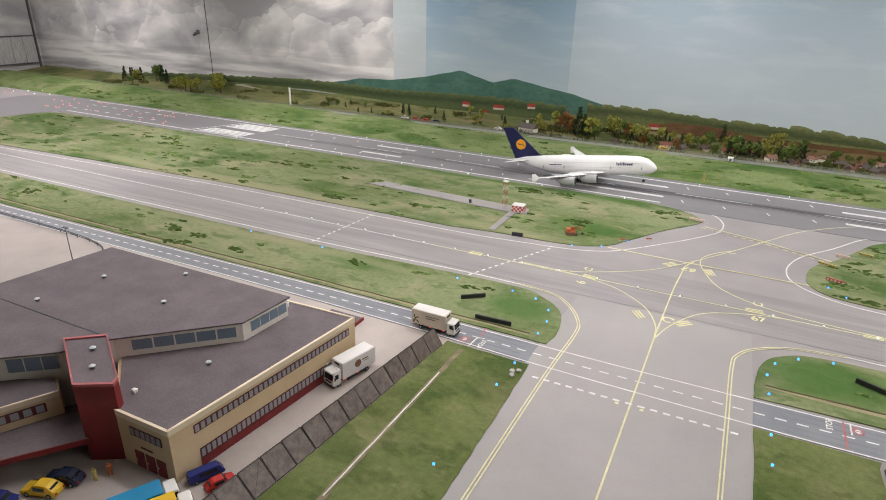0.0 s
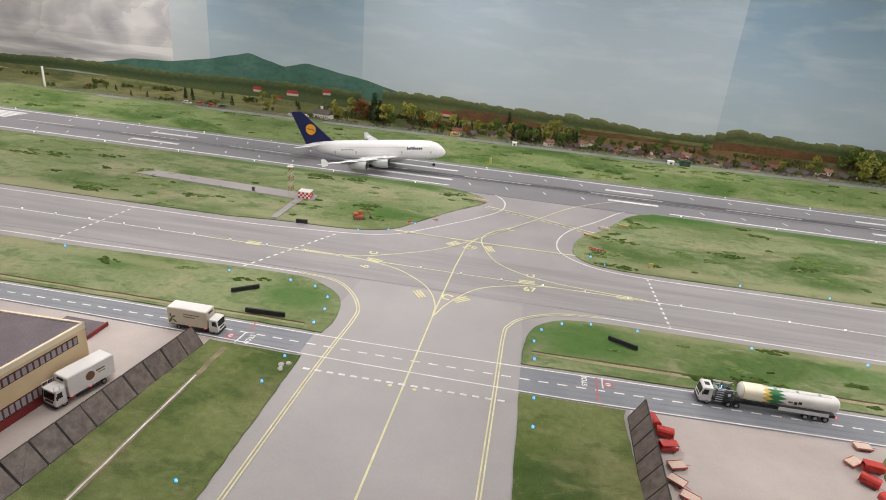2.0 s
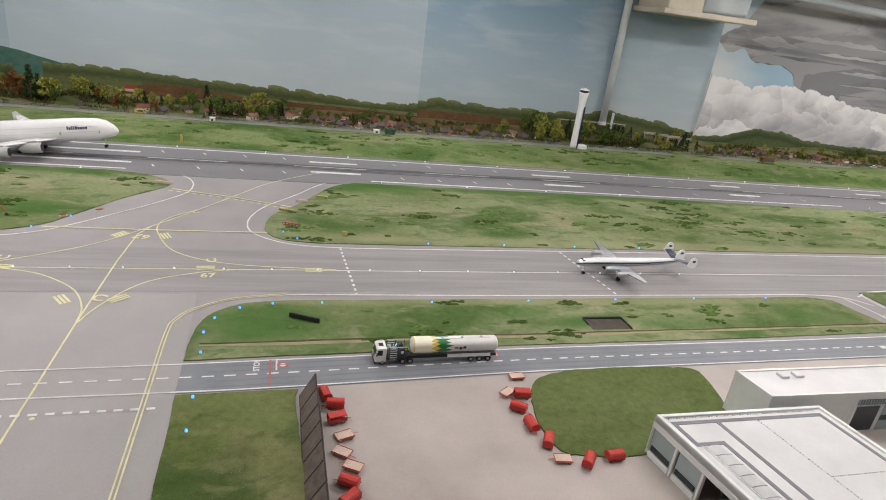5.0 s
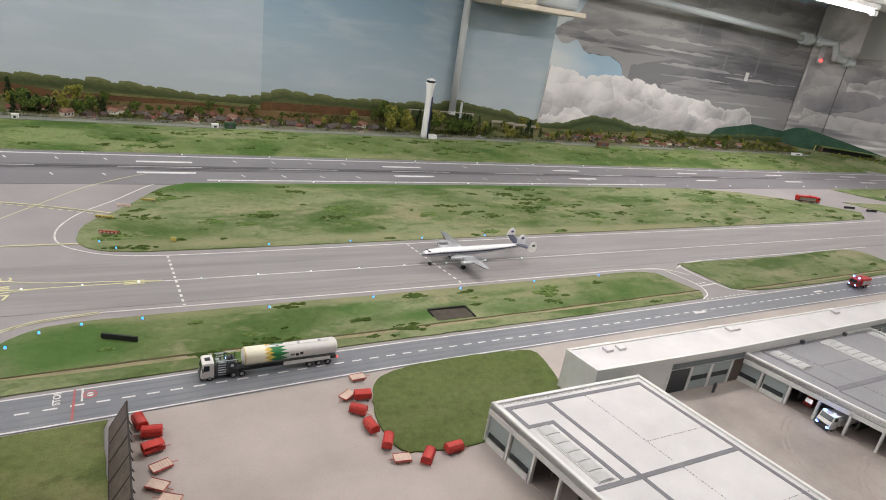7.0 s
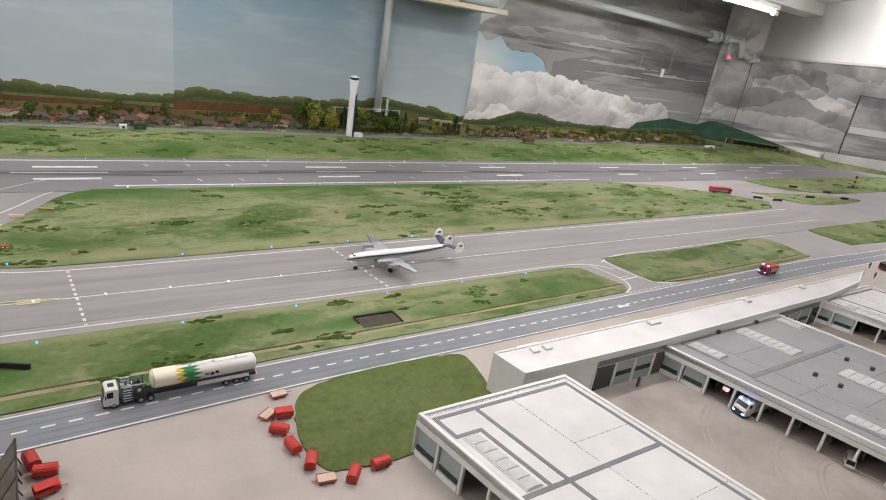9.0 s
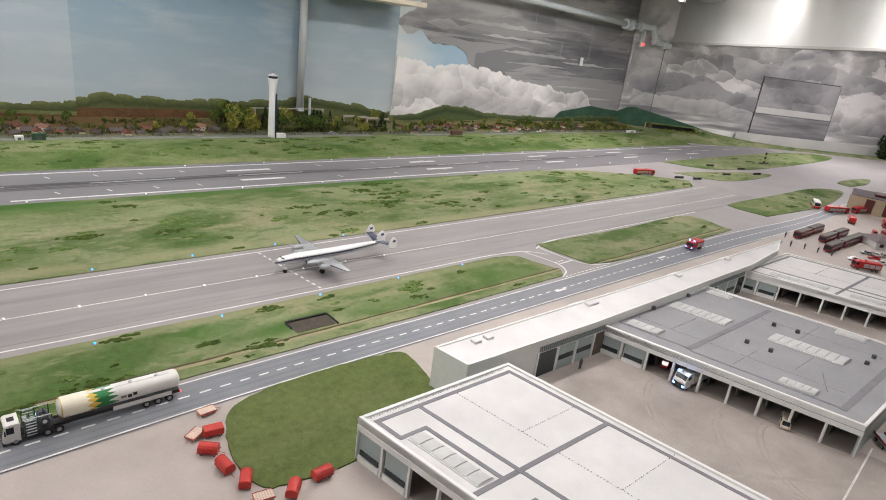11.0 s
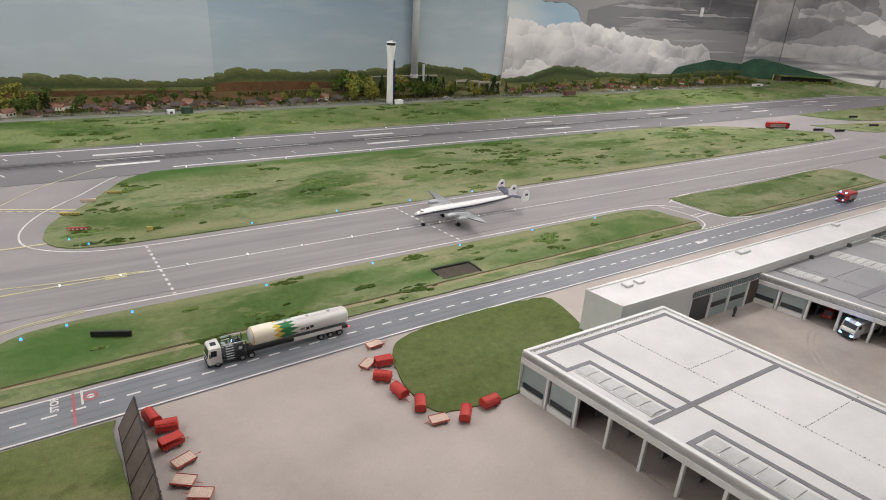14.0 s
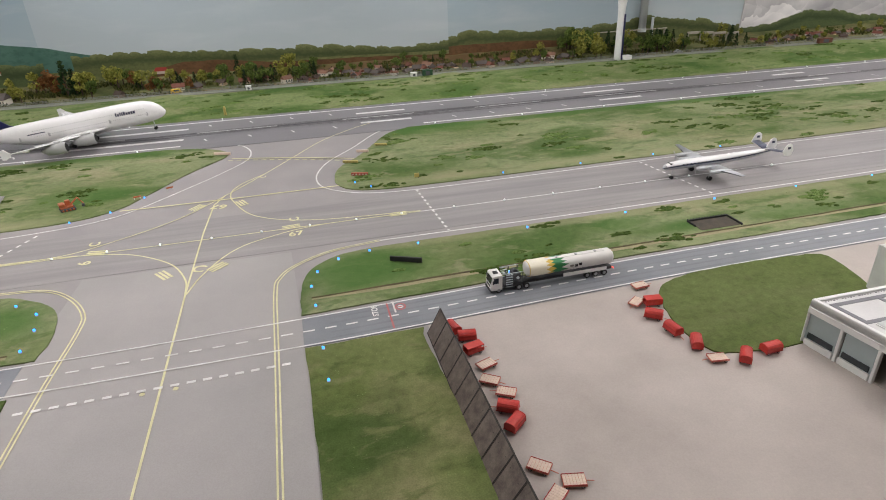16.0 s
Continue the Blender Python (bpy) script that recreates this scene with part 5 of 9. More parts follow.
term = thing("terminal_building", "beige airport building with dark flat roofs and red stair tower", "building")
SE, NE, SW = (-0.487, 1.052), (-0.438, 1.508), (-0.612, 1.050)
ZR = 0.108
east_wing = [SW, SE, NE, (-0.62, 1.50), (-0.80, 1.20)]
part("wall", Slab(east_wing, 0, ZR - 0.004), M["beige"], term, "beige rendered wall of the east wing")
part("roof", Slab([(-0.608, 1.054), (-0.491, 1.056), (-0.443, 1.503), (-0.62, 1.497), (-0.79, 1.20)], ZR - 0.004, ZR - 0.001), M["roof_dark"], term, "dark grey felt roof")
for a, b in ((SE, NE), (SW, SE), (NE, (-0.62, 1.50))):
    part("parapet", plate(a, b, 0, (Vector(b) - Vector(a)).length, ZR - 0.010, ZR + 0.001, -0.004, 0.0012), M["cream"], term)
L = (Vector(NE) - Vector(SE)).length
window(term, SE, NE, 0.045, L - 0.02, 0.074, 0.091, 34, "frame_red", "pane", "long band of small panes in dark red frames")
window(term, SE, NE, 0.05, L - 0.06, 0.018, 0.038, 32, "frame_red", "pane", "long band of small panes in dark red frames")
part("plinth", plate(SE, NE, 0.05, L - 0.06, 0.0, 0.017, 0.0, 0.0022), M["red_base"], term, "dark red plinth")
window(term, SW, SE, 0.03, 0.105, 0.068, 0.086, 6, "frame_red", "pane", "band window with six panes")
for i in range(3):
    d = part("door", plate(SW, SE, 0.032 + i * 0.026, 0.053 + i * 0.026, 0.0, 0.036, 0.0, 0.0012), M["maroon"], term, "dark red door")
    part("door_handle", plate(SW, SE, 0.034 + i * 0.026, 0.0355 + i * 0.026, 0.016, 0.019, 0.0012, 0.002), M["white_metal"], d)
part("sign_bar", plate(SW, SE, 0.05, 0.078, 0.046, 0.0485, 0.0, 0.0012), M["frame_red"], term, "narrow dark sign board")
# upper storey
up = [(-0.572, 1.447), (-0.580, 1.321), (-0.751, 1.157), (-0.795, 1.083), (-0.870, 1.022), (-1.05, 0.870), (-1.2, 0.90), (-1.142, 1.440)]
ZU = 0.152
part("wall", Slab(up[::-1], 0.0, ZU - 0.003), M["off_white"], term, "cream wall of the upper storey")
part("roof", Slab([(-0.568, 1.453), (-0.576, 1.319), (-0.749, 1.152), (-0.790, 1.078), (-0.864, 1.015), (-1.05, 0.862), (-1.206, 0.894), (-1.147, 1.447)][::-1], ZU - 0.003, ZU), M["roof_dark"], term, "dark grey felt roof")
window(term, (-0.580, 1.321), (-0.572, 1.447), 0.02, 0.122, ZR + 0.010, ZU - 0.008, 4, "off_white", "blue_pane", "clerestory window with bluish panes", 0.04)
window(term, (-0.751, 1.157), (-0.580, 1.321), 0.03, 0.225, ZR + 0.010, ZU - 0.008, 5, "off_white", "blue_pane", "clerestory window with bluish panes", 0.04)
window(term, (-0.870, 1.022), (-0.795, 1.083), 0.004, 0.092, ZR + 0.004, ZU - 0.008, 3, "off_white", "blue_pane", "clerestory window with bluish panes", 0.04)
part("roof_joint", Slab([(-1.152, 1.146), (-1.152, 1.149), (-0.765, 1.156), (-0.765, 1.153)][::-1], ZU, ZU + 0.0012), M["vent"], term)
# west wing and low canopy
part("wall", Slab([(-1.2, 0.80), (-0.88, 0.80), (-0.757, 1.045), (-0.80, 1.07), (-1.2, 0.85)], 0, 0.095), M["beige"], term)
part("roof", Slab([(-1.2, 0.806), (-0.884, 0.806), (-0.763, 1.045), (-0.80, 1.065), (-1.2, 0.846)], 0.095, 0.098), M["roof_dark"], term, "dark grey felt roof")
part("parapet", plate((-0.88, 0.80), (-0.757, 1.045), 0, 0.274, 0.09, 0.1, -0.003, 0.001), M["cream"], term)
window(term, (-0.88, 0.80), (-0.757, 1.045), 0.02, 0.25, 0.066, 0.084, 12, "frame_red", "pane", "band of panes in dark red frames")
part("canopy", Slab([(-1.03, 0.72), (-0.925, 0.66), (-0.655, 1.02), (-0.76, 1.075), (-0.80, 1.02)], 0.046, 0.051), M["roof_dark"], term, "low dark canopy roof")
part("canopy_edge", plate((-0.925, 0.66), (-0.655, 1.02), 0, 0.45, 0.042, 0.053, 0.0, 0.002), M["maroon"], term, "red edge of the canopy")
for s in (0.12, 0.3):
    p = on_line((-0.925, 0.66), (-0.655, 1.02), s, 0, -0.03)
    part("canopy_post", Rod((p[0], p[1], 0), (p[0], p[1], 0.046), 0.0025, seg=8), M["maroon"], term)
# stair tower
tw = [(-0.663, 1.020), (-0.606, 1.054), (-0.614, 1.069), (-0.759, 1.154), (-0.817, 1.105)]
ZT = 0.157
part("stair_tower", Slab(tw, 0, ZT - 0.002), M["maroon"], term, "dark red clad stair tower")
c = Vector((-0.705, 1.085))
tw_in = [tuple(c + (Vector(p) - c) * 0.92) for p in tw]
part("tower_roof", Slab(tw_in, ZT - 0.002, ZT), M["roof_dark"], term)
bm = bmesh.new()
for a, b in zip(tw, tw[1:] + tw[:1]):
    ai, bi = tuple(c + (Vector(a) - c) * 0.93), tuple(c + (Vector(b) - c) * 0.93)
    slab(bm, [a, b, bi, ai], ZT - 0.004, ZT + 0.003)
part("tower_parapet", bm, M["pinkish"], term, "faded red parapet")
for vx, vy, vz in ((-0.578, 1.225, ZR), (-0.682, 1.07, ZT), (-0.735, 1.108, ZT), (-0.78, 1.3, ZU), (-0.85, 1.42, ZU), (-1.0, 1.32, ZU), (-1.02, 1.18, ZU)):
    v = part("roof_vent", Rod((vx, vy, vz - 0.003), (vx, vy, vz + 0.005), 0.004, seg=12), M["vent"], term)
    part("vent_cap", Rod((vx, vy, vz + 0.005), (vx, vy, vz + 0.0072), 0.0058, 0.003, seg=12), M["pipe"], v)
part("air_unit", Box(-0.612, -0.598, 1.468, 1.482, ZR - 0.002, ZR + 0.010, 0.001), M["white_metal"], term)
part("air_unit", Box(-0.630, -0.622, 1.096, 1.104, 0.1, 0.114, 0.001), M["white_metal"], term)

# blast screens: leaning dark panels in a row
M["screen"] = worn("brown_mesh_screen", C(74, 62, 56), C(112, 100, 92), 70, 500, 0.42, 0.3, 0.22)
M["screen_frame"] = paint("dark_screen_frame", C(54, 48, 46), 0.6)


def screen_row(base, top, n, h, label, crooked=1.0):
    ob = thing("blast_fence", label, "fence", "blast fences")
    (bx0, by0), (bx1, by1) = base
    (tx0, ty0), (tx1, ty1) = top
    for i in range(n):
        a, b = (i + 0.02) / n, (i + 0.98) / n
        q = [(bx0 + (bx1 - bx0) * a, by0 + (by1 - by0) * a, 0.001), (bx0 + (bx1 - bx0) * b, by0 + (by1 - by0) * b, 0.001),
             (tx0 + (tx1 - tx0) * b, ty0 + (ty1 - ty0) * b, h), (tx0 + (tx1 - tx0) * a, ty0 + (ty1 - ty0) * a, h)]
        q = [Vector(p) for p in q]
        slip = 0.0034 * crooked * noise.noise((i * 1.7, n, 0.3))
        q[2] += Vector((slip * 1.3, slip * 0.6, slip * 1.1))
        q[3] += Vector((slip * 1.3, -slip * 0.4, slip * 0.8))
        nrm = (q[1] - q[0]).cross(q[3] - q[0]).normalized() * 0.0016
        bm = bmesh.new()
        loft(bm, [q, [p + nrm for p in q]])
        pan = part("panel", bm, M["screen"], ob)
        bm = bmesh.new()
        for a0, a1 in ((0, 1), (1, 2), (2, 3), (3, 0)):
            rod(bm, q[a0] + nrm / 2, q[a1] + nrm / 2, 0.0015, seg=5)
        if crooked > 0.5 and (i % 3 == 0 or i % 7 == 4):
            rod(bm, q[0] + nrm / 2, q[2] + nrm / 2, 0.0011, seg=4)
            rod(bm, q[1] + nrm / 2, q[3] + nrm / 2, 0.0011, seg=4)
        part("frame", bm, M["screen_frame"], pan)
        side = -1 if tx0 < bx0 else 1
        for j in (0.2, 0.8):
            hi = q[3].lerp(q[2], j).lerp(q[0].lerp(q[1], j), 0.25)
            lo = Vector((hi.x + side * 0.012, hi.y, 0.0))
            part("stay", Rod(hi, lo, 0.001, seg=5), M["screen_frame"], ob)
    return ob


screen_row(((-0.375, 0.80), (-0.293, 1.655)), ((-0.412, 0.80), (-0.316, 1.655)), 18, 0.04, "row of leaning dark brown blast screens beside the yard")
screen_row(((0.598, 1.0), (0.593, 1.663)), ((0.632, 1.0), (0.620, 1.672)), 15, 0.042, "row of leaning dark brown blast screens beside the apron", 0.15)

# ---- vehicles ----
M["tyre"] = paint("black_rubber", C(32, 32, 33), 0.8)
M["rim"] = paint("grey_wheel_rim", C(150, 150, 150), 0.35)
M["black"] = paint("black_plastic", C(36, 36, 38), 0.5)
M["white_body"] = paint("white_vehicle_paint", C(222, 220, 216), 0.3)
M["cream_body"] = paint("cream_box_paint", C(206, 196, 178), 0.4)
M["glass"] = paint("dark_vehicle_glass", C(38, 42, 48), 0.08)
M["red_body"] = paint("red_vehicle_paint", C(186, 34, 30), 0.35)
M["cart_red"] = worn("red_tarpaulin", C(178, 40, 34), C(198, 60, 50), 120, 900, 0.5, 0.1, 0.06)
M["cart_dark"] = paint("darker_cart_red", C(158, 40, 36), 0.5)
M["cart_frame"] = paint("salmon_cart_frame", C(196, 110, 92), 0.5)
M["wood"] = worn("pale_plank", C(202, 178, 160), C(220, 198, 182), 90, 900, 0.7, 0.1, 0.08, stretch=(1, 6, 1))
M["lamp_red"] = glow("red_tail_light", (1, 0.06, 0.04, 1), 3.0)
M["lamp_blue"] = glow("blue_flash_light", (0.15, 0.35, 1.0, 1), 8.0)
M["lamp_white"] = glow("white_head_light", (1, 0.97, 0.9, 1), 3.0)
M["green_paint"] = paint("leaf_green_paint", C(78, 96, 52), 0.4)
M["brown_paint"] = paint("brown_emblem_paint", C(120, 84, 52), 0.4)
M["grey_text"] = paint("grey_lettering", C(120, 116, 110), 0.5)
M["yellow_body"] = paint("yellow_vehicle_paint", C(222, 182, 40), 0.3)
M["blue_body"] = paint("blue_vehicle_paint", C(32, 44, 120), 0.3)
M["navy_body"] = paint("navy_vehicle_paint", C(30, 40, 66), 0.25)
M["cyan_body"] = paint("turquoise_vehicle_paint", C(20, 132, 178), 0.35)
M["silver"] = paint("silver_paint", C(176, 178, 180), 0.25, 0.6)
M["orange"] = paint("orange_machine_paint", C(180, 96, 56), 0.45)


def wheel(parent, x, y, r=0.0055, w=0.004):
    t = part("wheel", Rod((x, y - w / 2, r), (x, y + w / 2, r), r, seg=14), M["tyre"], parent)
    part("rim", Rod((x, y - w / 2 - 0.0004, r), (x, y + w / 2 + 0.0004, r), r * 0.55, seg=10), M["rim"], t)
    return t


def glyphs(text, size, parent, m, mat, name="lettering"):
    """Flat lettering, laid at the pose m under a parent."""
    cu = bpy.data.curves.new(name, "FONT")
    cu.body, cu.size, cu.align_x, cu.align_y, cu.offset = text, size, "CENTER", "CENTER", size * 0.025
    tmp = bpy.data.objects.new(name, cu)
    me = bpy.data.meshes.new_from_object(tmp)
    bpy.data.objects.remove(tmp)
    me.transform(m)
    me.materials.clear()
    me.materials.append(mat)
    ob = new(name, me)
    ob.parent = parent
    return ob


def cab(parent, x, w, h, mat, front=1, base=0.006, d=0.022):
    """A lorry cab whose front face lies at x, facing +x."""
    bm = bmesh.new()
    prof = [(x - d, base), (x, base), (x, base + h * 0.42), (x - 0.003, base + h * 0.95), (x - 0.006, base + h), (x - d, base + h)]
    loft(bm, [[(px, y, pz) for px, pz in prof] for y in (-w / 2, w / 2)])
    bmesh.ops.bevel(bm, geom=bm.edges[:], offset=0.0008, segments=1, affect="EDGES")
    c = part("cab", bm, M[mat], parent)
    part("windscreen", loft(bmesh.new(), [[(x + 0.0003, y, base + h * 0.46), (x - 0.0026, y, base + h * 0.88), (x - 0.0034, y, base + h * 0.88), (x - 0.0006, y, base + h * 0.46)] for y in (-w * 0.42, w * 0.42)]), M["glass"], c)
    for s in (-1, 1):
        part("side_window", Box(x - d * 0.65, x - 0.005, s * w / 2 - 0.0003, s * w / 2 + 0.0003, base + h * 0.5, base + h * 0.86), M["glass"], c)
        part("headlight", Box(x - 0.0002, x + 0.0008, s * w * 0.36 - 0.0025, s * w * 0.36 + 0.0025, base + 0.003, base + 0.006), M["silver"], c)
        part("mirror", Box(x - 0.004, x - 0.002, s * (w / 2 + 0.0025) - 0.0008, s * (w / 2 + 0.0025) + 0.0008, base + h * 0.5, base + h * 0.75), M["black"], c)
    part("bumper", Box(x - 0.003, x + 0.0012, -w / 2, w / 2, base - 0.003, base + 0.002, 0.0005), M["black"], c)
    part("grille", Box(x, x + 0.0006, -w * 0.3, w * 0.3, base + 0.007, base + 0.011), M["black"], c)
    return c


def box_truck(m, box_mat, label, art, lift=0.0, tint="white_body"):
    """A box-bodied truck with cab, chassis, six wheels; its middle lies at the pose, heading +x."""
    ob = thing("box_truck", label, "truck", at=m)
    cab(ob, 0.058, 0.032, 0.030, tint)
    part("chassis", Box(-0.056, 0.05, -0.010, 0.010, 0.007, 0.011), M["black"], ob)
    bodym = part("cargo_box", Box(-0.06, 0.033, -0.0175, 0.0175, 0.0125 + lift, 0.052 + lift, 0.0009), M[box_mat], ob)
    part("roof_panel", Box(-0.0585, 0.0315, -0.016, 0.016, 0.0521 + lift, 0.0527 + lift), M["white_body"], bodym)
    for s in (-1, 1):
        part("side_guard", Box(-0.03, 0.02, s * 0.0155 - 0.0007, s * 0.0155 + 0.0007, 0.005, 0.010), M["black"], ob)
        for x in (0.042, -0.036):
            wheel(ob, x, s * 0.0135)
        part("tail_light", Box(-0.0608, -0.06, s * 0.013 - 0.0016, s * 0.013 + 0.0016, 0.010, 0.012), M["lamp_red"], ob)
        for x in (-0.008, 0.028):
            part("marker_lamp", Box(x - 0.001, x + 0.001, s * 0.0176 - 0.0006, s * 0.0176 + 0.0006, 0.0115, 0.0133), M["lamp_red"], ob)
        if art == "leaf":
            for i, (x, z, r, a) in enumerate(((-0.052, 0.022, 0.008, 60), (-0.045, 0.031, 0.006, 20), (-0.043, 0.021, 0.006, -40), (-0.052, 0.034, 0.005, 80))):
                bm = bmesh.new()
                pts = [(x + r * math.cos(t) * math.cos(radians(a)) - 0.35 * r * math.sin(t) * math.sin(radians(a)), s * 0.01765, z + r * math.cos(t) * math.sin(radians(a)) + 0.35 * r * math.sin(t) * math.cos(radians(a)) + lift) for t in [k * math.pi / 7 for k in range(14)]]
                bm.faces.new([bm.verts.new(p) for p in pts])
                part("leaf_print", bm, M["green_paint"], bodym)
            for i in range(2):
                part("lettering_bar", Box(-0.022, 0.016 - 0.01 * i, s * 0.0176 - 0.0001, s * 0.0176 + 0.0001, 0.039 - 0.006 * i, 0.0415 - 0.006 * i), M["grey_text"], bodym)
        else:
            part("round_print", Rod((-0.01, s * 0.0174, 0.034 + lift), (-0.01, s * 0.01775, 0.034 + lift), 0.009, seg=20), M["brown_paint"], bodym)
            part("lettering_bar", Box(-0.04, -0.022, s * 0.0176 - 0.0001, s * 0.0176 + 0.0001, 0.036 + lift, 0.039 + lift), M["brown_paint"], bodym)
            part("lettering_bar", Box(-0.04, -0.026, s * 0.0176 - 0.0001, s * 0.0176 + 0.0001, 0.031 + lift, 0.033 + lift), M["grey_text"], bodym)
    if art != "leaf":
        bm = bmesh.new()
        for s in (-1, 1):
            rod(bm, (0.034, s * 0.015, 0.046), (0.056, s * 0.015, 0.046), 0.0007, seg=5)
            for x in (0.036, 0.046, 0.056):
                rod(bm, (x, s * 0.015, 0.037), (x, s * 0.015, 0.046), 0.0006, seg=5)
        box(bm, 0.033, 0.057, -0.0155, 0.0155, 0.0365, 0.0378)
        part("loading_platform", bm, M["white_body"], ob)
    part("roof_fan", Box(0.030, 0.0345, -0.008, 0.008, 0.044, 0.049, 0.001), M["black"], ob)
    return ob


box_truck(pose(-0.338, 1.712, 0.0014, 0, 0, 0.5), "cream_body", "cream box truck with green leaf print on the road", "leaf")
box_truck(pose(-0.413, 1.448, 0.0012, 0, 0, -104), "white_body", "white catering truck parked beside the beige building", "round")


def tanker(m):
    """An articulated refuelling tanker, heading +x; the tractor carries a pump rack."""
    ob = thing("tanker_truck", "white articulated fuel tanker with yellow and green sunburst", "truck", at=m)
    cab(ob, 0.125, 0.031, 0.031, "white_body")
    part("roof_hatch", Box(0.108, 0.117, -0.005, 0.005, 0.0368, 0.0378), M["black"], ob)
    part("chassis", Box(-0.125, 0.115, -0.008, 0.008, 0.008, 0.013), M["black"], ob)
    # pump rack
    rack = part("pump_rack", Box(0.062, 0.099, -0.015, 0.015, 0.010, 0.016), M["black"], ob, "dark pump and hose rack")
    rnd = random.Random(4)
    for s in (-1, 1):
        for x in (0.063, 0.081, 0.098):
            part("upright", Box(x - 0.0007, x + 0.0007, s * 0.0145 - 0.0007, s * 0.0145 + 0.0007, 0.016, 0.038), M["vent"], rack)
        part("top_rail", Box(0.062, 0.099, s * 0.0145 - 0.0006, s * 0.0145 + 0.0006, 0.0375, 0.0388), M["pipe"], rack)
        part("hose_reel", Rod((0.072, s * 0.004, 0.026), (0.072, s * 0.013, 0.026), 0.0075, seg=14), M["vent"], rack)
        part("reel_hub", Rod((0.072, s * 0.0128, 0.026), (0.072, s * 0.0142, 0.026), 0.003, seg=10), M["pipe"], rack)
        for i in range(6):
            part("rung", Box(0.083, 0.096, s * 0.0155 - 0.0005, s * 0.0155 + 0.0005, 0.010 + i * 0.005, 0.0112 + i * 0.005), M["pipe"], rack)
    for i in range(14):
        x, y, z = rnd.uniform(0.066, 0.096), rnd.uniform(-0.012, 0.012), rnd.uniform(0.018, 0.036)
        d = [(0.014, 0, 0), (0, 0.016, 0), (0, 0, 0.012)][i % 3]
        part("hose", Rod((x, y, z), (min(x + d[0], 0.098), y + d[1] * (-1 if y > 0 else 1), min(0.039, z + d[2] * 0.6)), rnd.uniform(0.0008, 0.0016), seg=7), M["pipe"] if i % 3 == 0 else M["vent"], rack)
    part("flash_light", Rod((0.078, -0.0165, 0.024), (0.078, -0.018, 0.024), 0.0022, seg=8), M["lamp_blue"], ob)
    # tank with rounded cross-section and domed ends
    rings = []
    for x, k in ((-0.125, 0.55), (-0.1235, 0.85), (-0.12, 1.0), (-0.06, 1.0), (0.0, 1.0), (0.048, 1.0), (0.052, 0.85), (0.0535, 0.55)):
        ring = []
        for i in range(24):
            t = 2 * math.pi * i / 24
            cy, cz = math.cos(t), math.sin(t)
            ring.append((x, 0.0160 * k * math.copysign(abs(cy) ** 0.75, cy), 0.0345 + 0.0138 * k * math.copysign(abs(cz) ** 0.75, cz)))
        rings.append(ring)
    tank = part("tank", loft(bmesh.new(), rings), M["white_body"], ob, smooth=True)

    def wrap(x0, x1, grow, mat, teeth, seed, name):
        """A jagged painted band round the tank."""
        bm = bmesh.new()
        rows = []
        for i in range(25):
            t = 2 * math.pi * i / 24
            cy, cz = math.cos(t), math.sin(t)
            y, z = (0.0160 + grow) * math.copysign(abs(cy) ** 0.75, cy), 0.0345 + (0.0138 + grow) * math.copysign(abs(cz) ** 0.75, cz)
            j = teeth * (1.0 if (i + seed) % 2 else 0.0) * (1.0 - 0.45 * abs(cz))
            rows.append((bm.verts.new((x0 - j, y, z)), bm.verts.new((x1, y, z))))
        for (a, b), (c2, d2) in zip(rows, rows[1:]):
            bm.faces.new((a, b, d2, c2))
        part(name, bm, mat, tank)

    wrap(-0.014, 0.018, 0.0003, M["tank_green"], 0.018, 0, "green_burst")
    wrap(0.006, 0.0500, 0.0006, M["tank_yellow"], 0.011, 1, "yellow_burst")
    wrap(0.016, 0.0485, 0.0009, M["tank_pale"], 0.011, 0, "pale_burst")
    part("walkway", Box(-0.11, 0.04, -0.0035, 0.0035, 0.0479, 0.0490, 0.0004), M["white_body"], tank)
    for x in (-0.09, -0.05, -0.01):
        part("manhole", Rod((x, 0, 0.0488), (x, 0, 0.0502), 0.003, seg=10), M["silver"], tank)
    for s in (-1, 1):
        part("skirt", Box(-0.11, -0.02, s * 0.0145 - 0.0007, s * 0.0145 + 0.0007, 0.012, 0.019), M["white_body"], ob)
        part("emblem_bar", Box(-0.056, -0.050, s * 0.0162 - 0.0002, s * 0.0162 + 0.0002, 0.032, 0.0375), M["black"], tank)
        part("emblem_bar", Box(-0.048, -0.042, s * 0.0162 - 0.0002, s * 0.0162 + 0.0002, 0.0305, 0.036), M["black"], tank)
        part("emblem_bar", Box(-0.040, -0.032, s * 0.0162 - 0.0002, s * 0.0162 + 0.0002, 0.032, 0.036), M["grey_text"], tank)
        for x in (0.110, 0.070, 0.055, -0.07, -0.088, -0.106):
            wheel(ob, x, s * 0.013, 0.0062, 0.0045)
        part("tail_light", Box(-0.1262, -0.125, s * 0.011 - 0.002, s * 0.011 + 0.002, 0.011, 0.0135), M["lamp_red"], ob)
    return ob


M["tank_green"] = paint("tank_green", C(36, 122, 66), 0.3)
M["tank_yellow"] = paint("tank_yellow", C(220, 186, 78), 0.3)
M["tank_pale"] = paint("tank_pale_yellow", C(240, 234, 212), 0.3)
tanker(pose(0.875, 1.772, 0.0014, 0, 0, 181) @ Matrix.Diagonal((1.06, 1.06, 1.04, 1)))


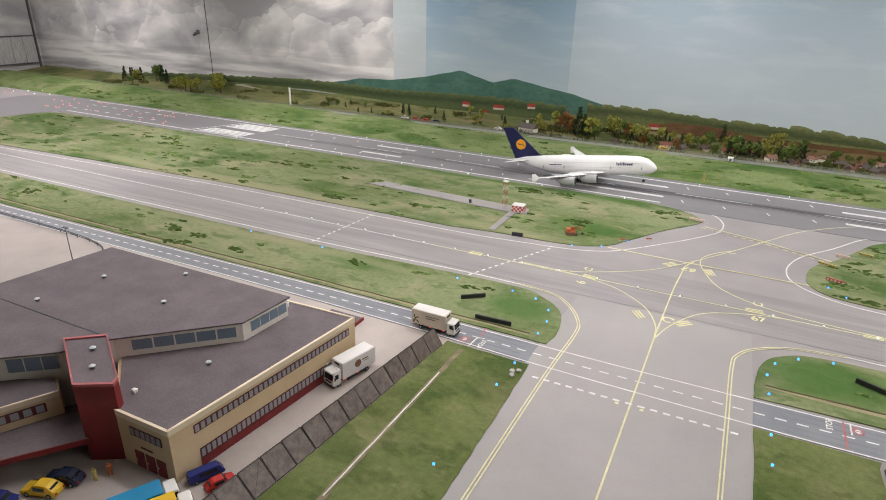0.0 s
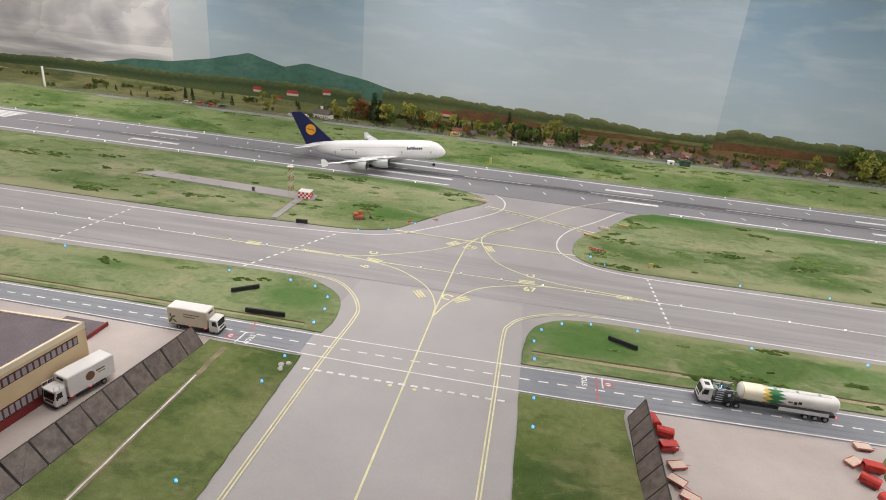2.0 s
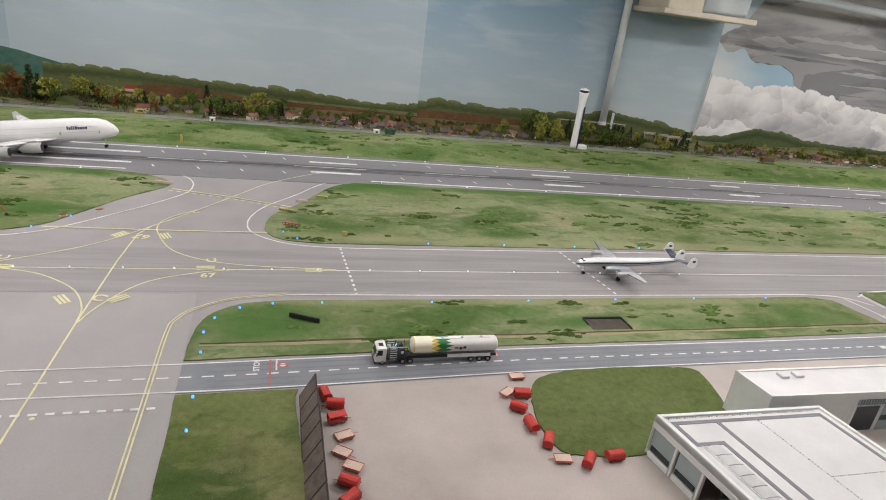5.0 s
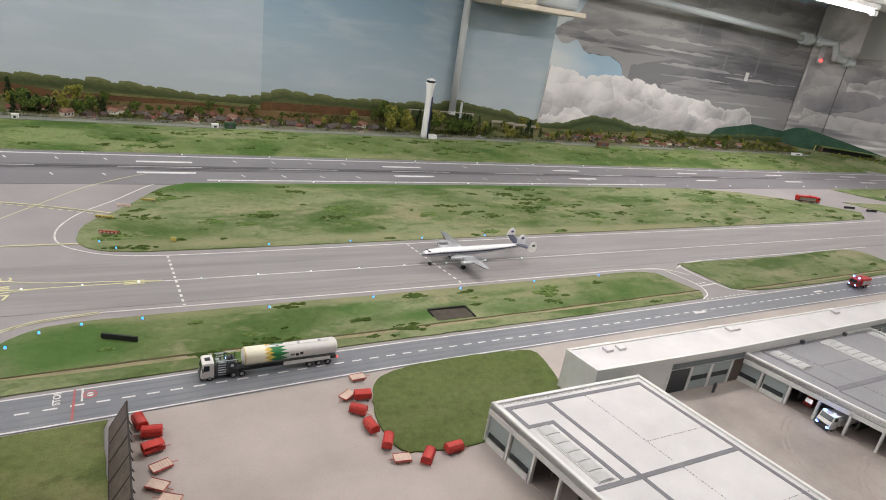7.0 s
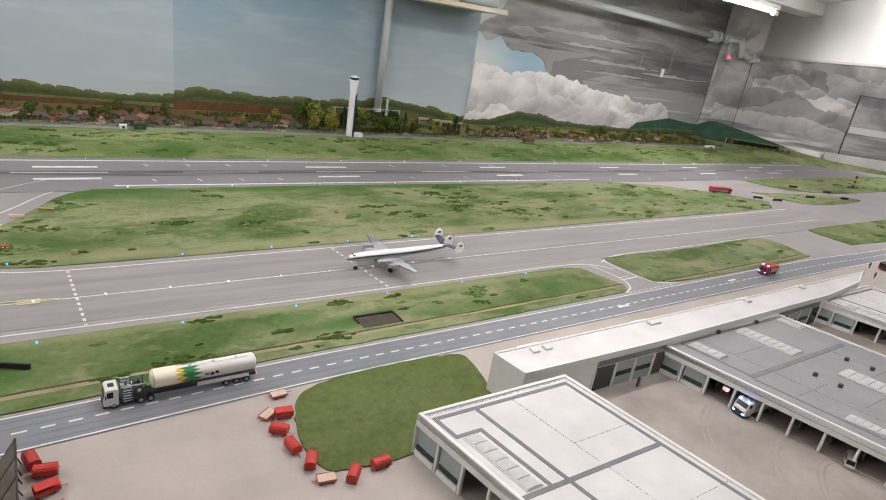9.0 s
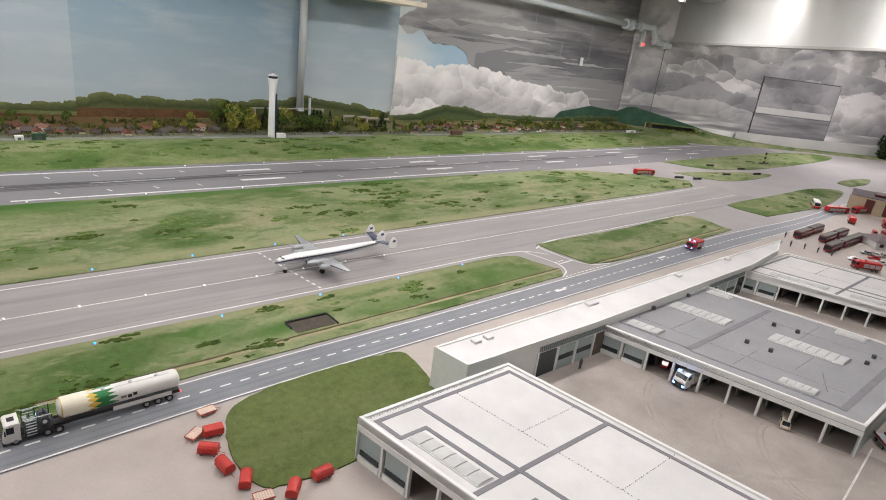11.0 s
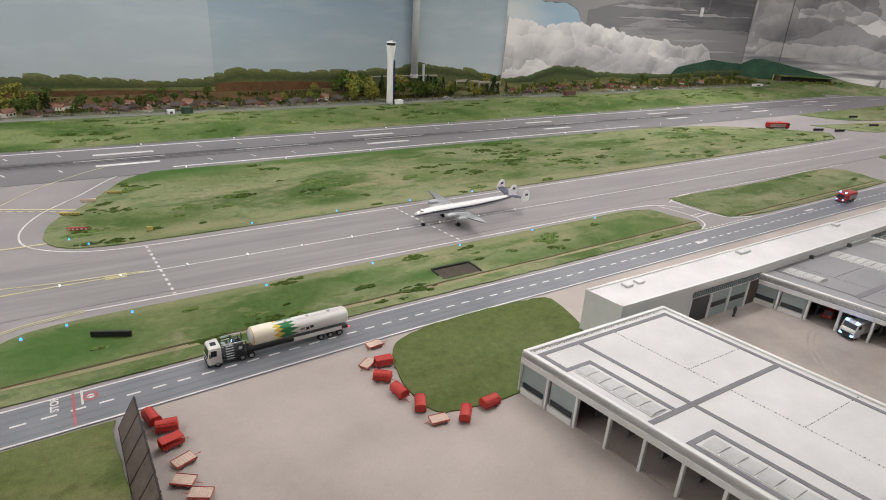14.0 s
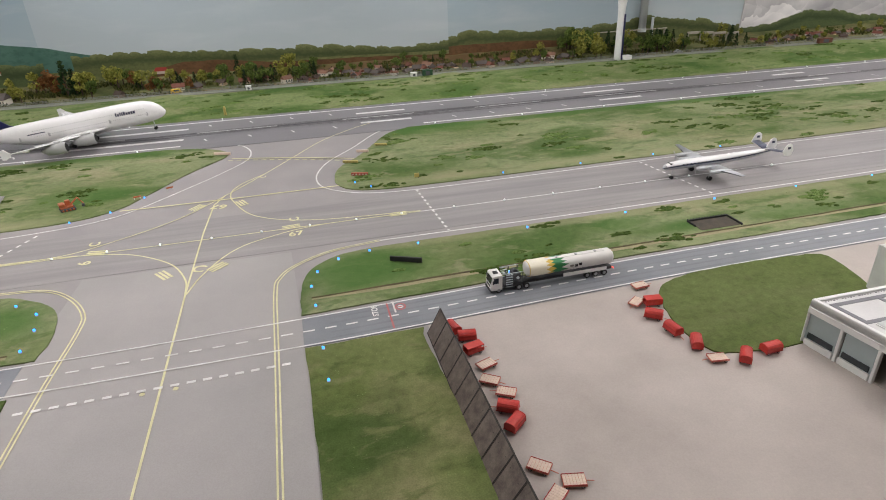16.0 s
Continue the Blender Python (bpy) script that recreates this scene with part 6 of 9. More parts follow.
def car(m, mat, label, kind="car", length=0.048, lights=()):
    """A model car; heading +x."""
    ob = thing("car", label, "car", "parked cars", at=m)
    l, w, h = length / 2, 0.0098, 0.0165
    low, mid, roof = 0.0028, 0.0092, h
    van = kind == "van"
    bm = bmesh.new()
    side = [(-l, low), (l, low), (l, mid * 0.85), (l * (0.9 if van else 0.45), mid), (l * (0.7 if van else 0.2), roof * (1.15 if van else 1)), (-l * (0.95 if van else 0.45), roof * (1.15 if van else 1)), (-l * (1.0 if van else 0.9), mid)]
    rings = []
    for k, s in ((-1, 0.93), (-0.97, 1.0), (0.97, 1.0), (1, 0.93)):
        rings.append([(x * (s if abs(k) == 1 else 1), k * w * (1 if z <= mid else 0.86), low + (z - low) * (s if abs(k) == 1 else 1)) for x, z in side])
    loft(bm, rings)
    bmesh.ops.bevel(bm, geom=bm.edges[:], offset=0.0011, segments=2, affect="EDGES")
    body = part("body", bm, M[mat], ob)
    top = roof * (1.15 if van else 1)
    part("windscreen", loft(bmesh.new(), [[(l * (0.88 if van else 0.43), y, mid + 0.0006), (l * (0.72 if van else 0.23), y, top - 0.001), (l * (0.72 if van else 0.23) + 0.0008, y, top - 0.001), (l * (0.88 if van else 0.43) + 0.0008, y, mid + 0.0006)] for y in (-w * 0.74, w * 0.74)]), M["glass"], body)
    part("rear_window", Box(-l * (1.0 if van else 0.72) - 0.0006, -l * (0.98 if van else 0.6), -w * 0.68, w * 0.68, mid + 0.001, top - 0.003), M["glass"], body)
    for s in (-1, 1):
        part("side_window", Box(-l * 0.42, l * (0.55 if van else 0.2), s * w * 0.93 - 0.0006, s * w * 0.93 + 0.0006, mid + 0.0008, top - 0.002), M["glass"], body)
        part("headlight", Box(l - 0.0006, l + 0.0006, s * w * 0.65 - 0.0014, s * w * 0.65 + 0.0014, 0.0058, 0.0078), M["lamp_white"] if lights else M["silver"], body)
        part("tail_light", Box(-l - 0.0006, -l + 0.0006, s * w * 0.7 - 0.0012, s * w * 0.7 + 0.0012, 0.006, 0.008), M["red_body"], body)
        for x in (-l * 0.62, l * 0.62):
            wheel(ob, x, s * w * 0.92, 0.0036, 0.0026)
    for lx, lm in lights:
        part("flash_light", Box(lx - 0.002, lx + 0.002, -0.005, 0.005, top, top + 0.0025, 0.0006), M[lm], body)
    return ob


car(pose(-0.663, 0.936, 0.001, 0, 0, 200) @ Matrix.Diagonal((1.3, 1.3, 1.3, 1)), "yellow_body", "yellow rounded compact car parked under the building")
car(pose(-0.655, 0.968, 0.001, 0, 0, 200) @ Matrix.Diagonal((1.3, 1.3, 1.3, 1)), "navy_body", "dark navy car parked beside the stair tower")
car(pose(-0.70, 0.894, 0.001, 0, 0, 20), "blue_body", "dark blue car parked in the forecourt")
car(pose(-0.456, 1.086, 0.001, 0, 0, 65), "blue_body", "blue van parked against the building wall", "van", 0.06)
car(pose(-0.421, 1.083, 0.001, 0, 0, 66), "red_body", "red hatchback parked between van and fence", "car", 0.05)
car(pose(-0.392, 1.088, 0.001, 0, 0, 66), "white_body", "white car parked beside the blast fence")


def waste_truck(m, mat, label):
    ob = thing("waste_truck", label, "truck", "service trucks", at=m)
    cab(ob, 0.05, 0.03, 0.028, "white_body")
    part("chassis", Box(-0.05, 0.045, -0.008, 0.008, 0.007, 0.011), M["black"], ob)
    bodym = part("skip", Box(-0.05, 0.024, -0.0165, 0.0165, 0.012, 0.04, 0.002), M[mat], ob)
    for x in (-0.045, -0.03, -0.015, 0.0, 0.015):
        for s in (-1, 1):
            part("rib", Box(x - 0.001, x + 0.001, s * 0.0165 - 0.0008, s * 0.0165 + 0.0008, 0.014, 0.038), M[mat], bodym)
    part("rim", Box(-0.051, 0.025, -0.0175, 0.0175, 0.0385, 0.041, 0.0006), M[mat], bodym)
    for s in (-1, 1):
        for x in (0.036, -0.03):
            wheel(ob, x, s * 0.0135)
    return ob


waste_truck(pose(-0.478, 0.988, 0.001, 0, 0, 62), "cyan_body", "turquoise skip truck parked in the yard")
waste_truck(pose(-0.438, 0.982, 0.001, 0, 0, 60), "yellow_body", "yellow skip truck parked in the yard")


def covered_cart(bar=1):
    """A baggage cart with a rounded tarpaulin; heading +x."""
    ob = thing("baggage_cart", "red tarpaulin-covered baggage cart on the apron", "baggage cart", "baggage carts")
    part("bed", Box(-0.021, 0.021, -0.011, 0.011, 0.0065, 0.009, 0.0005), M["cart_red"], ob)
    bm = bmesh.new()
    arc = [(-0.0115, 0.009), (-0.0115, 0.018)] + [(-0.0115 * math.cos(t), 0.018 + 0.0065 * math.sin(t)) for t in [math.pi * k / 8 for k in range(1, 8)]] + [(0.0115, 0.018), (0.0115, 0.009)]
    loft(bm, [[(x, y * k, 0.009 + (z - 0.009) * k) for y, z in arc] for x, k in ((-0.0205, 0.96), (-0.018, 1.0), (-0.006, 0.985), (0.006, 0.985), (0.018, 1.0), (0.0205, 0.96))])
    tarp = part("tarpaulin", bm, M["cart_red"], ob, smooth=False)
    for x in (-0.0195, 0.0195):
        bm = bmesh.new()
        loft(bm, [[(x + dx, y * 1.05, 0.009 + (z - 0.009) * 1.04) for y, z in arc] for dx in (-0.0007, 0.0007)])
        part("hoop", bm, M["cart_red"], tarp)
    for s in (-1, 1):
        part("seam", Box(-0.0195, 0.0195, s * 0.0078 - 0.0004, s * 0.0078 + 0.0004, 0.0222, 0.0236), M["cart_red"], tarp)
        part("eave", Box(-0.0205, 0.0205, s * 0.0116 - 0.0005, s * 0.0116 + 0.0005, 0.0168, 0.0180), M["cart_dark"], tarp)
    for s in (-1, 1):
        part("side_rail", Box(-0.022, 0.022, s * 0.0115 - 0.0006, s * 0.0115 + 0.0006, 0.0066, 0.0084), M["cart_dark"], ob)
    for s in (-1, 1):
        for x in (-0.013, 0.013):
            wheel(ob, x, s * 0.0088, 0.0036, 0.0024)
    part("drawbar", Rod((0.021, 0, 0.0065), (0.036, 0, 0.004), 0.0008, seg=6), M["cart_frame"], ob)
    return ob


def flat_cart():
    ob = thing("flat_cart", "flat pallet cart with pale slatted deck and salmon frame", "baggage cart", "flat carts")
    part("frame", Box(-0.020, 0.020, -0.0135, 0.0135, 0.0055, 0.0082, 0.0005), M["cart_frame"], ob)
    for i in range(7):
        x = -0.0162 + i * 0.0054
        part("deck_board", Box(x - 0.00245, x + 0.00245, -0.0118, 0.0118, 0.0082, 0.0094, 0.0003), M["wood"], ob)
    for y in (-0.0125, 0.0125):
        part("deck_rail", Box(-0.0195, 0.0195, y - 0.0006, y + 0.0006, 0.0082, 0.0100), M["cart_dark"], ob)
    for s in (-1, 1):
        for x in (-0.013, 0.013):
            wheel(ob, x, s * 0.0105, 0.0033, 0.0024)
    part("drawbar", Rod((0.020, 0, 0.006), (0.034, 0, 0.004), 0.0008, seg=6), M["cart_frame"], ob)
    return ob


def open_cart():
    ob = thing("open_cart", "red baggage cart with open sides and a roof board", "baggage cart", "baggage carts")
    part("bed", Box(-0.021, 0.021, -0.011, 0.011, 0.006, 0.009, 0.0005), M["cart_red"], ob)
    part("roof_board", Box(-0.021, 0.021, -0.0115, 0.0115, 0.021, 0.023, 0.0006), M["cart_red"], ob)
    part("side_board", Box(-0.021, 0.021, -0.0115, -0.0095, 0.009, 0.0155), M["cart_red"], ob)
    part("back_board", Box(-0.021, 0.021, 0.0095, 0.0115, 0.009, 0.021), M["cart_red"], ob)
    for x in (-0.0205, 0.0195):
        for s in (-1, 1):
            part("post", Box(x, x + 0.001, s * 0.0105 - 0.0006, s * 0.0105 + 0.0006, 0.009, 0.021), M["cart_red"], ob)
    for s in (-1, 1):
        for x in (-0.013, 0.013):
            wheel(ob, x, s * 0.0088, 0.0036, 0.0024)
    part("drawbar", Rod((0.021, 0, 0.0065), (0.034, 0, 0.004), 0.0008, seg=6), M["cart_frame"], ob)
    return ob


CARTS = {covered_cart: [(0.996, 1.588, -38), (1.003, 1.538, -82), (1.017, 1.492, 62), (1.069, 1.437, 50), (1.122, 1.444, 3), (0.638, 1.652, 105), (0.655, 1.622, 172), (0.662, 1.432, 150), (0.660, 1.398, 40)],
         open_cart: [(0.655, 1.583, 14), (1.018, 1.628, 172)],
         flat_cart: [(1.030, 1.692, 5), (0.992, 1.640, 215), (1.027, 1.450, 172), (0.664, 1.541, 20), (0.657, 1.502, -35), (0.672, 1.468, 150), (0.664, 1.318, -40), (0.697, 1.284, -12), (0.666, 1.268, 40)]}
for make, places in CARTS.items():
    first = make()
    first.matrix_world = pose(places[0][0], places[0][1], 0.0011, 0, 0, places[0][2]) @ Matrix.Diagonal((0.76, 0.76, 0.76, 1))
    for x, y, a in places[1:]:
        copy_thing(first, pose(x, y, 0.0011, 0, 0, a))

# cars in and before the halls, fire service
car(pose(2.01, 1.075, 0.003, 0, 0, 200), "cream_body", "pale estate car standing in a garage bay", "van", 0.05)
car(pose(2.0, 1.345, 0.003, 0, 0, 190), "red_body", "small red van standing in a garage bay", "van", 0.052)


def fire_engine(m, label, length=0.09):
    ob = thing("fire_engine", label, "fire engine", "fire engines", at=m)
    l = length / 2
    cab(ob, l, 0.03, 0.028, "red_body")
    part("chassis", Box(-l, l - 0.02, -0.009, 0.009, 0.006, 0.010), M["black"], ob)
    bodym = part("body", Box(-l, l - 0.024, -0.0165, 0.0165, 0.010, 0.036, 0.0015), M["red_body"], ob)
    n = max(2, int(length / 0.03))
    for i in range(n):
        x0 = -l + 0.005 + i * (length - 0.035) / n
        for s in (-1, 1):
            part("roller_shutter", Box(x0, x0 + (length - 0.035) / n - 0.003, s * 0.0166 - 0.0004, s * 0.0166 + 0.0004, 0.013, 0.028), M["silver"], bodym)
    part("monitor", Rod((0.0, 0, 0.036), (0.012, 0, 0.041), 0.002, seg=8), M["red_body"], bodym)
    for s in (-1, 1):
        for x in (l - 0.016, -l + 0.03, -l + 0.014):
            wheel(ob, x, s * 0.0135)
    return ob


fire_engine(pose(4.12, 2.745, 0.001, 0, 0, -15), "long red airport fire engine on the taxiway", 0.15)
fire_engine(pose(4.80, 1.72, 0.0014, 0, 0, 165), "red fire engine in front of the fire station", 0.16)
fire_engine(pose(3.525, 1.345, 0.001, 0, 0, 130), "red fire engine on the station yard", 0.10)
tender = fire_engine(pose(2.99, 1.803, 0.0014, 0, 0, 180), "short red fire tender with blue lights on the road", 0.085)
for s in (-1, 1):
    part("flash_light", Rod((0.032, s * 0.010, 0.037), (0.032, s * 0.010, 0.041), 0.003, seg=10), M["lamp_blue"], tender, "lit blue lamp")
    part("front_flash", Box(0.0425, 0.0445, s * 0.011 - 0.0025, s * 0.011 + 0.0025, 0.011, 0.015, 0.0005), M["lamp_blue"], tender, "lit blue lamp")

# ---- aeroplanes ----
M["plane_white"] = paint("airliner_white", C(240, 239, 238), 0.22, dirt=0.03)
M["plane_grey"] = paint("airliner_grey", C(178, 178, 178), 0.35)
M["plane_blue"] = paint("tail_dark_blue", C(24, 28, 78), 0.3)
M["plane_yellow"] = paint("emblem_yellow", C(236, 164, 36), 0.35)
M["bare_metal"] = paint("polished_metal", C(186, 188, 192), 0.28, 0.55)
M["stripe_dark"] = paint("dark_stripe", C(58, 62, 84), 0.35)
M["text_blue"] = paint("dark_lettering", C(40, 42, 74), 0.4)


def body_rings(rows, n=20):
    """Rings of an aeroplane's body from rows of x, half width, half height, middle height."""
    return [[(x, w * math.cos(2 * math.pi * i / n), zc + h * math.sin(2 * math.pi * i / n)) for i in range(n)] for x, w, h, zc in rows]


def wing_rings(stations, n=10):
    """Rings of a wing from rows of y, leading x, chord, thickness, z."""
    out = []
    for y, lead, chord, thick, z in stations:
        ring = []
        for i in range(n):
            t = 2 * math.pi * i / n
            ring.append((lead - chord * (0.5 - 0.5 * math.cos(t)), y, z + thick * math.sin(t) * (0.6 + 0.4 * math.cos(t))))
        out.append(ring)
    return out


def jet(m):
    """A four-engined double-deck airliner; its nose at x = 0, heading +x."""
    ob = thing("airliner", "large white double-deck airliner with dark blue tail", "aeroplane", at=m)
    R, Z0 = 0.0405, 0.078
    rows = [(0.0, 0.002, 0.002, 0.062), (-0.005, 0.012, 0.013, 0.063), (-0.016, 0.022, 0.025, 0.067), (-0.036, 0.031, 0.037, 0.073), (-0.07, 0.0375, 0.046, 0.077), (-0.13, R, 0.049, Z0), (-0.42, R, 0.049, Z0), (-0.48, 0.038, 0.044, 0.081), (-0.54, 0.030, 0.034, 0.087), (-0.60, 0.018, 0.021, 0.092), (-0.64, 0.008, 0.010, 0.092), (-0.66, 0.003, 0.004, 0.094)]
    rows = [(x, w * 0.88, h * 0.88, zc - h * 0.10) for x, w, h, zc in rows]
    R, Z0 = R * 0.88, 0.073
    fus = part("fuselage", loft(bmesh.new(), body_rings(rows, 28)), M["plane_white"], ob, smooth=True)
    # belly and wing box
    part("belly_fairing", loft(bmesh.new(), body_rings([(-0.20, 0.015, 0.004, 0.040), (-0.25, 0.032, 0.012, 0.040), (-0.36, 0.032, 0.012, 0.040), (-0.44, 0.012, 0.004, 0.042)])), M["plane_grey"], ob, smooth=True)
    for s in (-1, 1):
        st = [(s * 0.02, -0.19, 0.165, 0.009, 0.048), (s * 0.11, -0.265, 0.10, 0.006, 0.056), (s * 0.20, -0.345, 0.062, 0.0035, 0.066), (s * 0.295, -0.425, 0.030, 0.002, 0.080)]
        w = part("wing", loft(bmesh.new(), wing_rings(st, 12)), M["plane_white"], ob, smooth=True)
        part("wing_fence", loft(bmesh.new(), [[(-0.43, s * 0.296 + o, 0.080), (-0.447, s * 0.296 + o, 0.098), (-0.462, s * 0.296 + o, 0.096), (-0.462, s * 0.296 + o, 0.066), (-0.450, s * 0.296 + o, 0.064)] for o in (-0.0012, 0.0012)]), M["plane_white"], w)
        for y, x in ((0.115, -0.235), (0.19, -0.31)):
            nac = [(x + 0.004, 0.0155, 0.0155, 0.038), (x, 0.019, 0.019, 0.038), (x - 0.03, 0.0195, 0.0195, 0.038), (x - 0.06, 0.016, 0.016, 0.038), (x - 0.066, 0.009, 0.009, 0.038), (x - 0.078, 0.003, 0.003, 0.038)]
            z = 0.0 if y < 0.15 else 0.006
            e = part("engine", loft(bmesh.new(), [[(px, py + s * y, pz + z) for px, py, pz in ring] for ring in body_rings(nac, 18)]), M["plane_grey"], ob, smooth=True)
            part("intake", Rod((x + 0.0035, s * y, 0.038 + z), (x + 0.0045, s * y, 0.038 + z), 0.0145, seg=18), M["black"], e)
            part("pylon", Box(x - 0.06, x - 0.008, s * y - 0.002, s * y + 0.002, 0.05 + z, 0.062 + z), M["plane_grey"], e)
        for i, y in enumerate((0.07, 0.14, 0.21, 0.255)):
            part("flap_fairing", Rod((-0.33 - 0.075 * i * 0.55, s * y, 0.046 + 0.02 * (y / 0.29)), (-0.385 - 0.075 * i * 0.5, s * y, 0.048 + 0.02 * (y / 0.29)), 0.004, 0.001, seg=8), M["plane_white"], w)
        part("tailplane", loft(bmesh.new(), wing_rings([(s * 0.008, -0.565, 0.07, 0.004, 0.094), (s * 0.115, -0.635, 0.028, 0.0015, 0.106)])), M["plane_white"], ob, smooth=True)
        for x in (-0.285, -0.33):
            leg = part("landing_gear", Rod((x, s * 0.03, 0.0), (x, s * 0.03, 0.035), 0.002, seg=8), M["plane_grey"], ob)
            for dx in (-0.009, 0.009):
                part("wheel", Rod((x + dx, s * 0.03 - 0.006, 0.0075), (x + dx, s * 0.03 + 0.006, 0.0075), 0.0075, seg=14), M["tyre"], leg)
        for row, z in ((0, 0.070), (1, 0.0895)):
            bm = bmesh.new()
            for i in range(52):
                x = -0.065 - i * 0.0075
                if -0.17 < x < -0.105 and row:
                    continue
                hh = z - Z0
                y = R * math.sqrt(max(0, 1 - (hh / 0.0431) ** 2)) + 0.0003
                box(bm, x - 0.0012, x + 0.0012, s * y - 0.0004, s * y + 0.0004, z - 0.0012, z + 0.0014)
            p = part("window_strip", bm, M["plane_grey"], fus)
            p["kind"] = "stuff"
        for x in (-0.06, -0.19, -0.40, -0.5):
            part("cabin_door", Box(x - 0.003, x + 0.003, s * 0.0345 if -0.45 < x < -0.1 else s * 0.030, s * 0.0358 if -0.45 < x < -0.1 else s * 0.0312, 0.062, 0.075), M["plane_grey"], fus)
    fin = [(-0.485, 0.104), (-0.525, 0.120), (-0.65, 0.246), (-0.70, 0.246), (-0.645, 0.098), (-0.60, 0.09)]
    f = part("tail_fin", loft(bmesh.new(), [[(x, o, z) for x, z in fin] for o in (-0.0028, 0.0028)]), M["plane_blue"], ob, "dark blue tail fin")
    for s in (-1, 1):
        disc = part("emblem_disc", Rod((-0.615, s * 0.0026, 0.166), (-0.615, s * 0.0034, 0.166), 0.024, seg=28), M["plane_yellow"], f, "round yellow emblem")
        bm = bmesh.new()
        ribbon(bm, [(-0.60, 0.158), (-0.608, 0.168), (-0.62, 0.165), (-0.632, 0.172)], 0.004, 0)
        bm.transform(Matrix(((1, 0, 0, 0), (0, 0, 1, s * 0.0037), (0, 1, 0, 0), (0, 0, 0, 1))))
        part("emblem_mark", bm, M["plane_blue"], disc)
        x = -0.165
        for wd, ht in ((0.004, 0.013), (0.006, 0.009), (0.004, 0.013), (0.004, 0.012), (0.006, 0.013), (0.006, 0.009), (0.006, 0.009), (0.006, 0.009), (0.006, 0.009)):
            part("name_bar", Box(x, x + wd, s * 0.029, s * 0.0350, 0.080, 0.080 + ht), M["text_blue"], fus)
            x += wd + 0.0025
        part("small_mark", Box(-0.47, -0.41, s * 0.033, s * 0.0352, 0.078, 0.081), M["text_blue"], fus)
        part("cockpit_window", Box(-0.024, -0.014, s * 0.0105, s * 0.0165, 0.070, 0.074), M["glass"], fus)
    nose = part("nose_gear", Rod((-0.055, 0, 0.0), (-0.055, 0, 0.034), 0.0018, seg=8), M["plane_grey"], ob)
    for y in (-0.004, 0.004):
        part("wheel", Rod((-0.055, y - 0.002, 0.006), (-0.055, y + 0.002, 0.006), 0.006, seg=14), M["tyre"], nose)
    return ob


# just touching down: rolling on its main wheels, nose still raised
jet(pose(-0.352, 3.228, 0.0013) @ pose(0, 0, 0, 0, -7, 0) @ Matrix.Translation((0.31, 0, 0)))


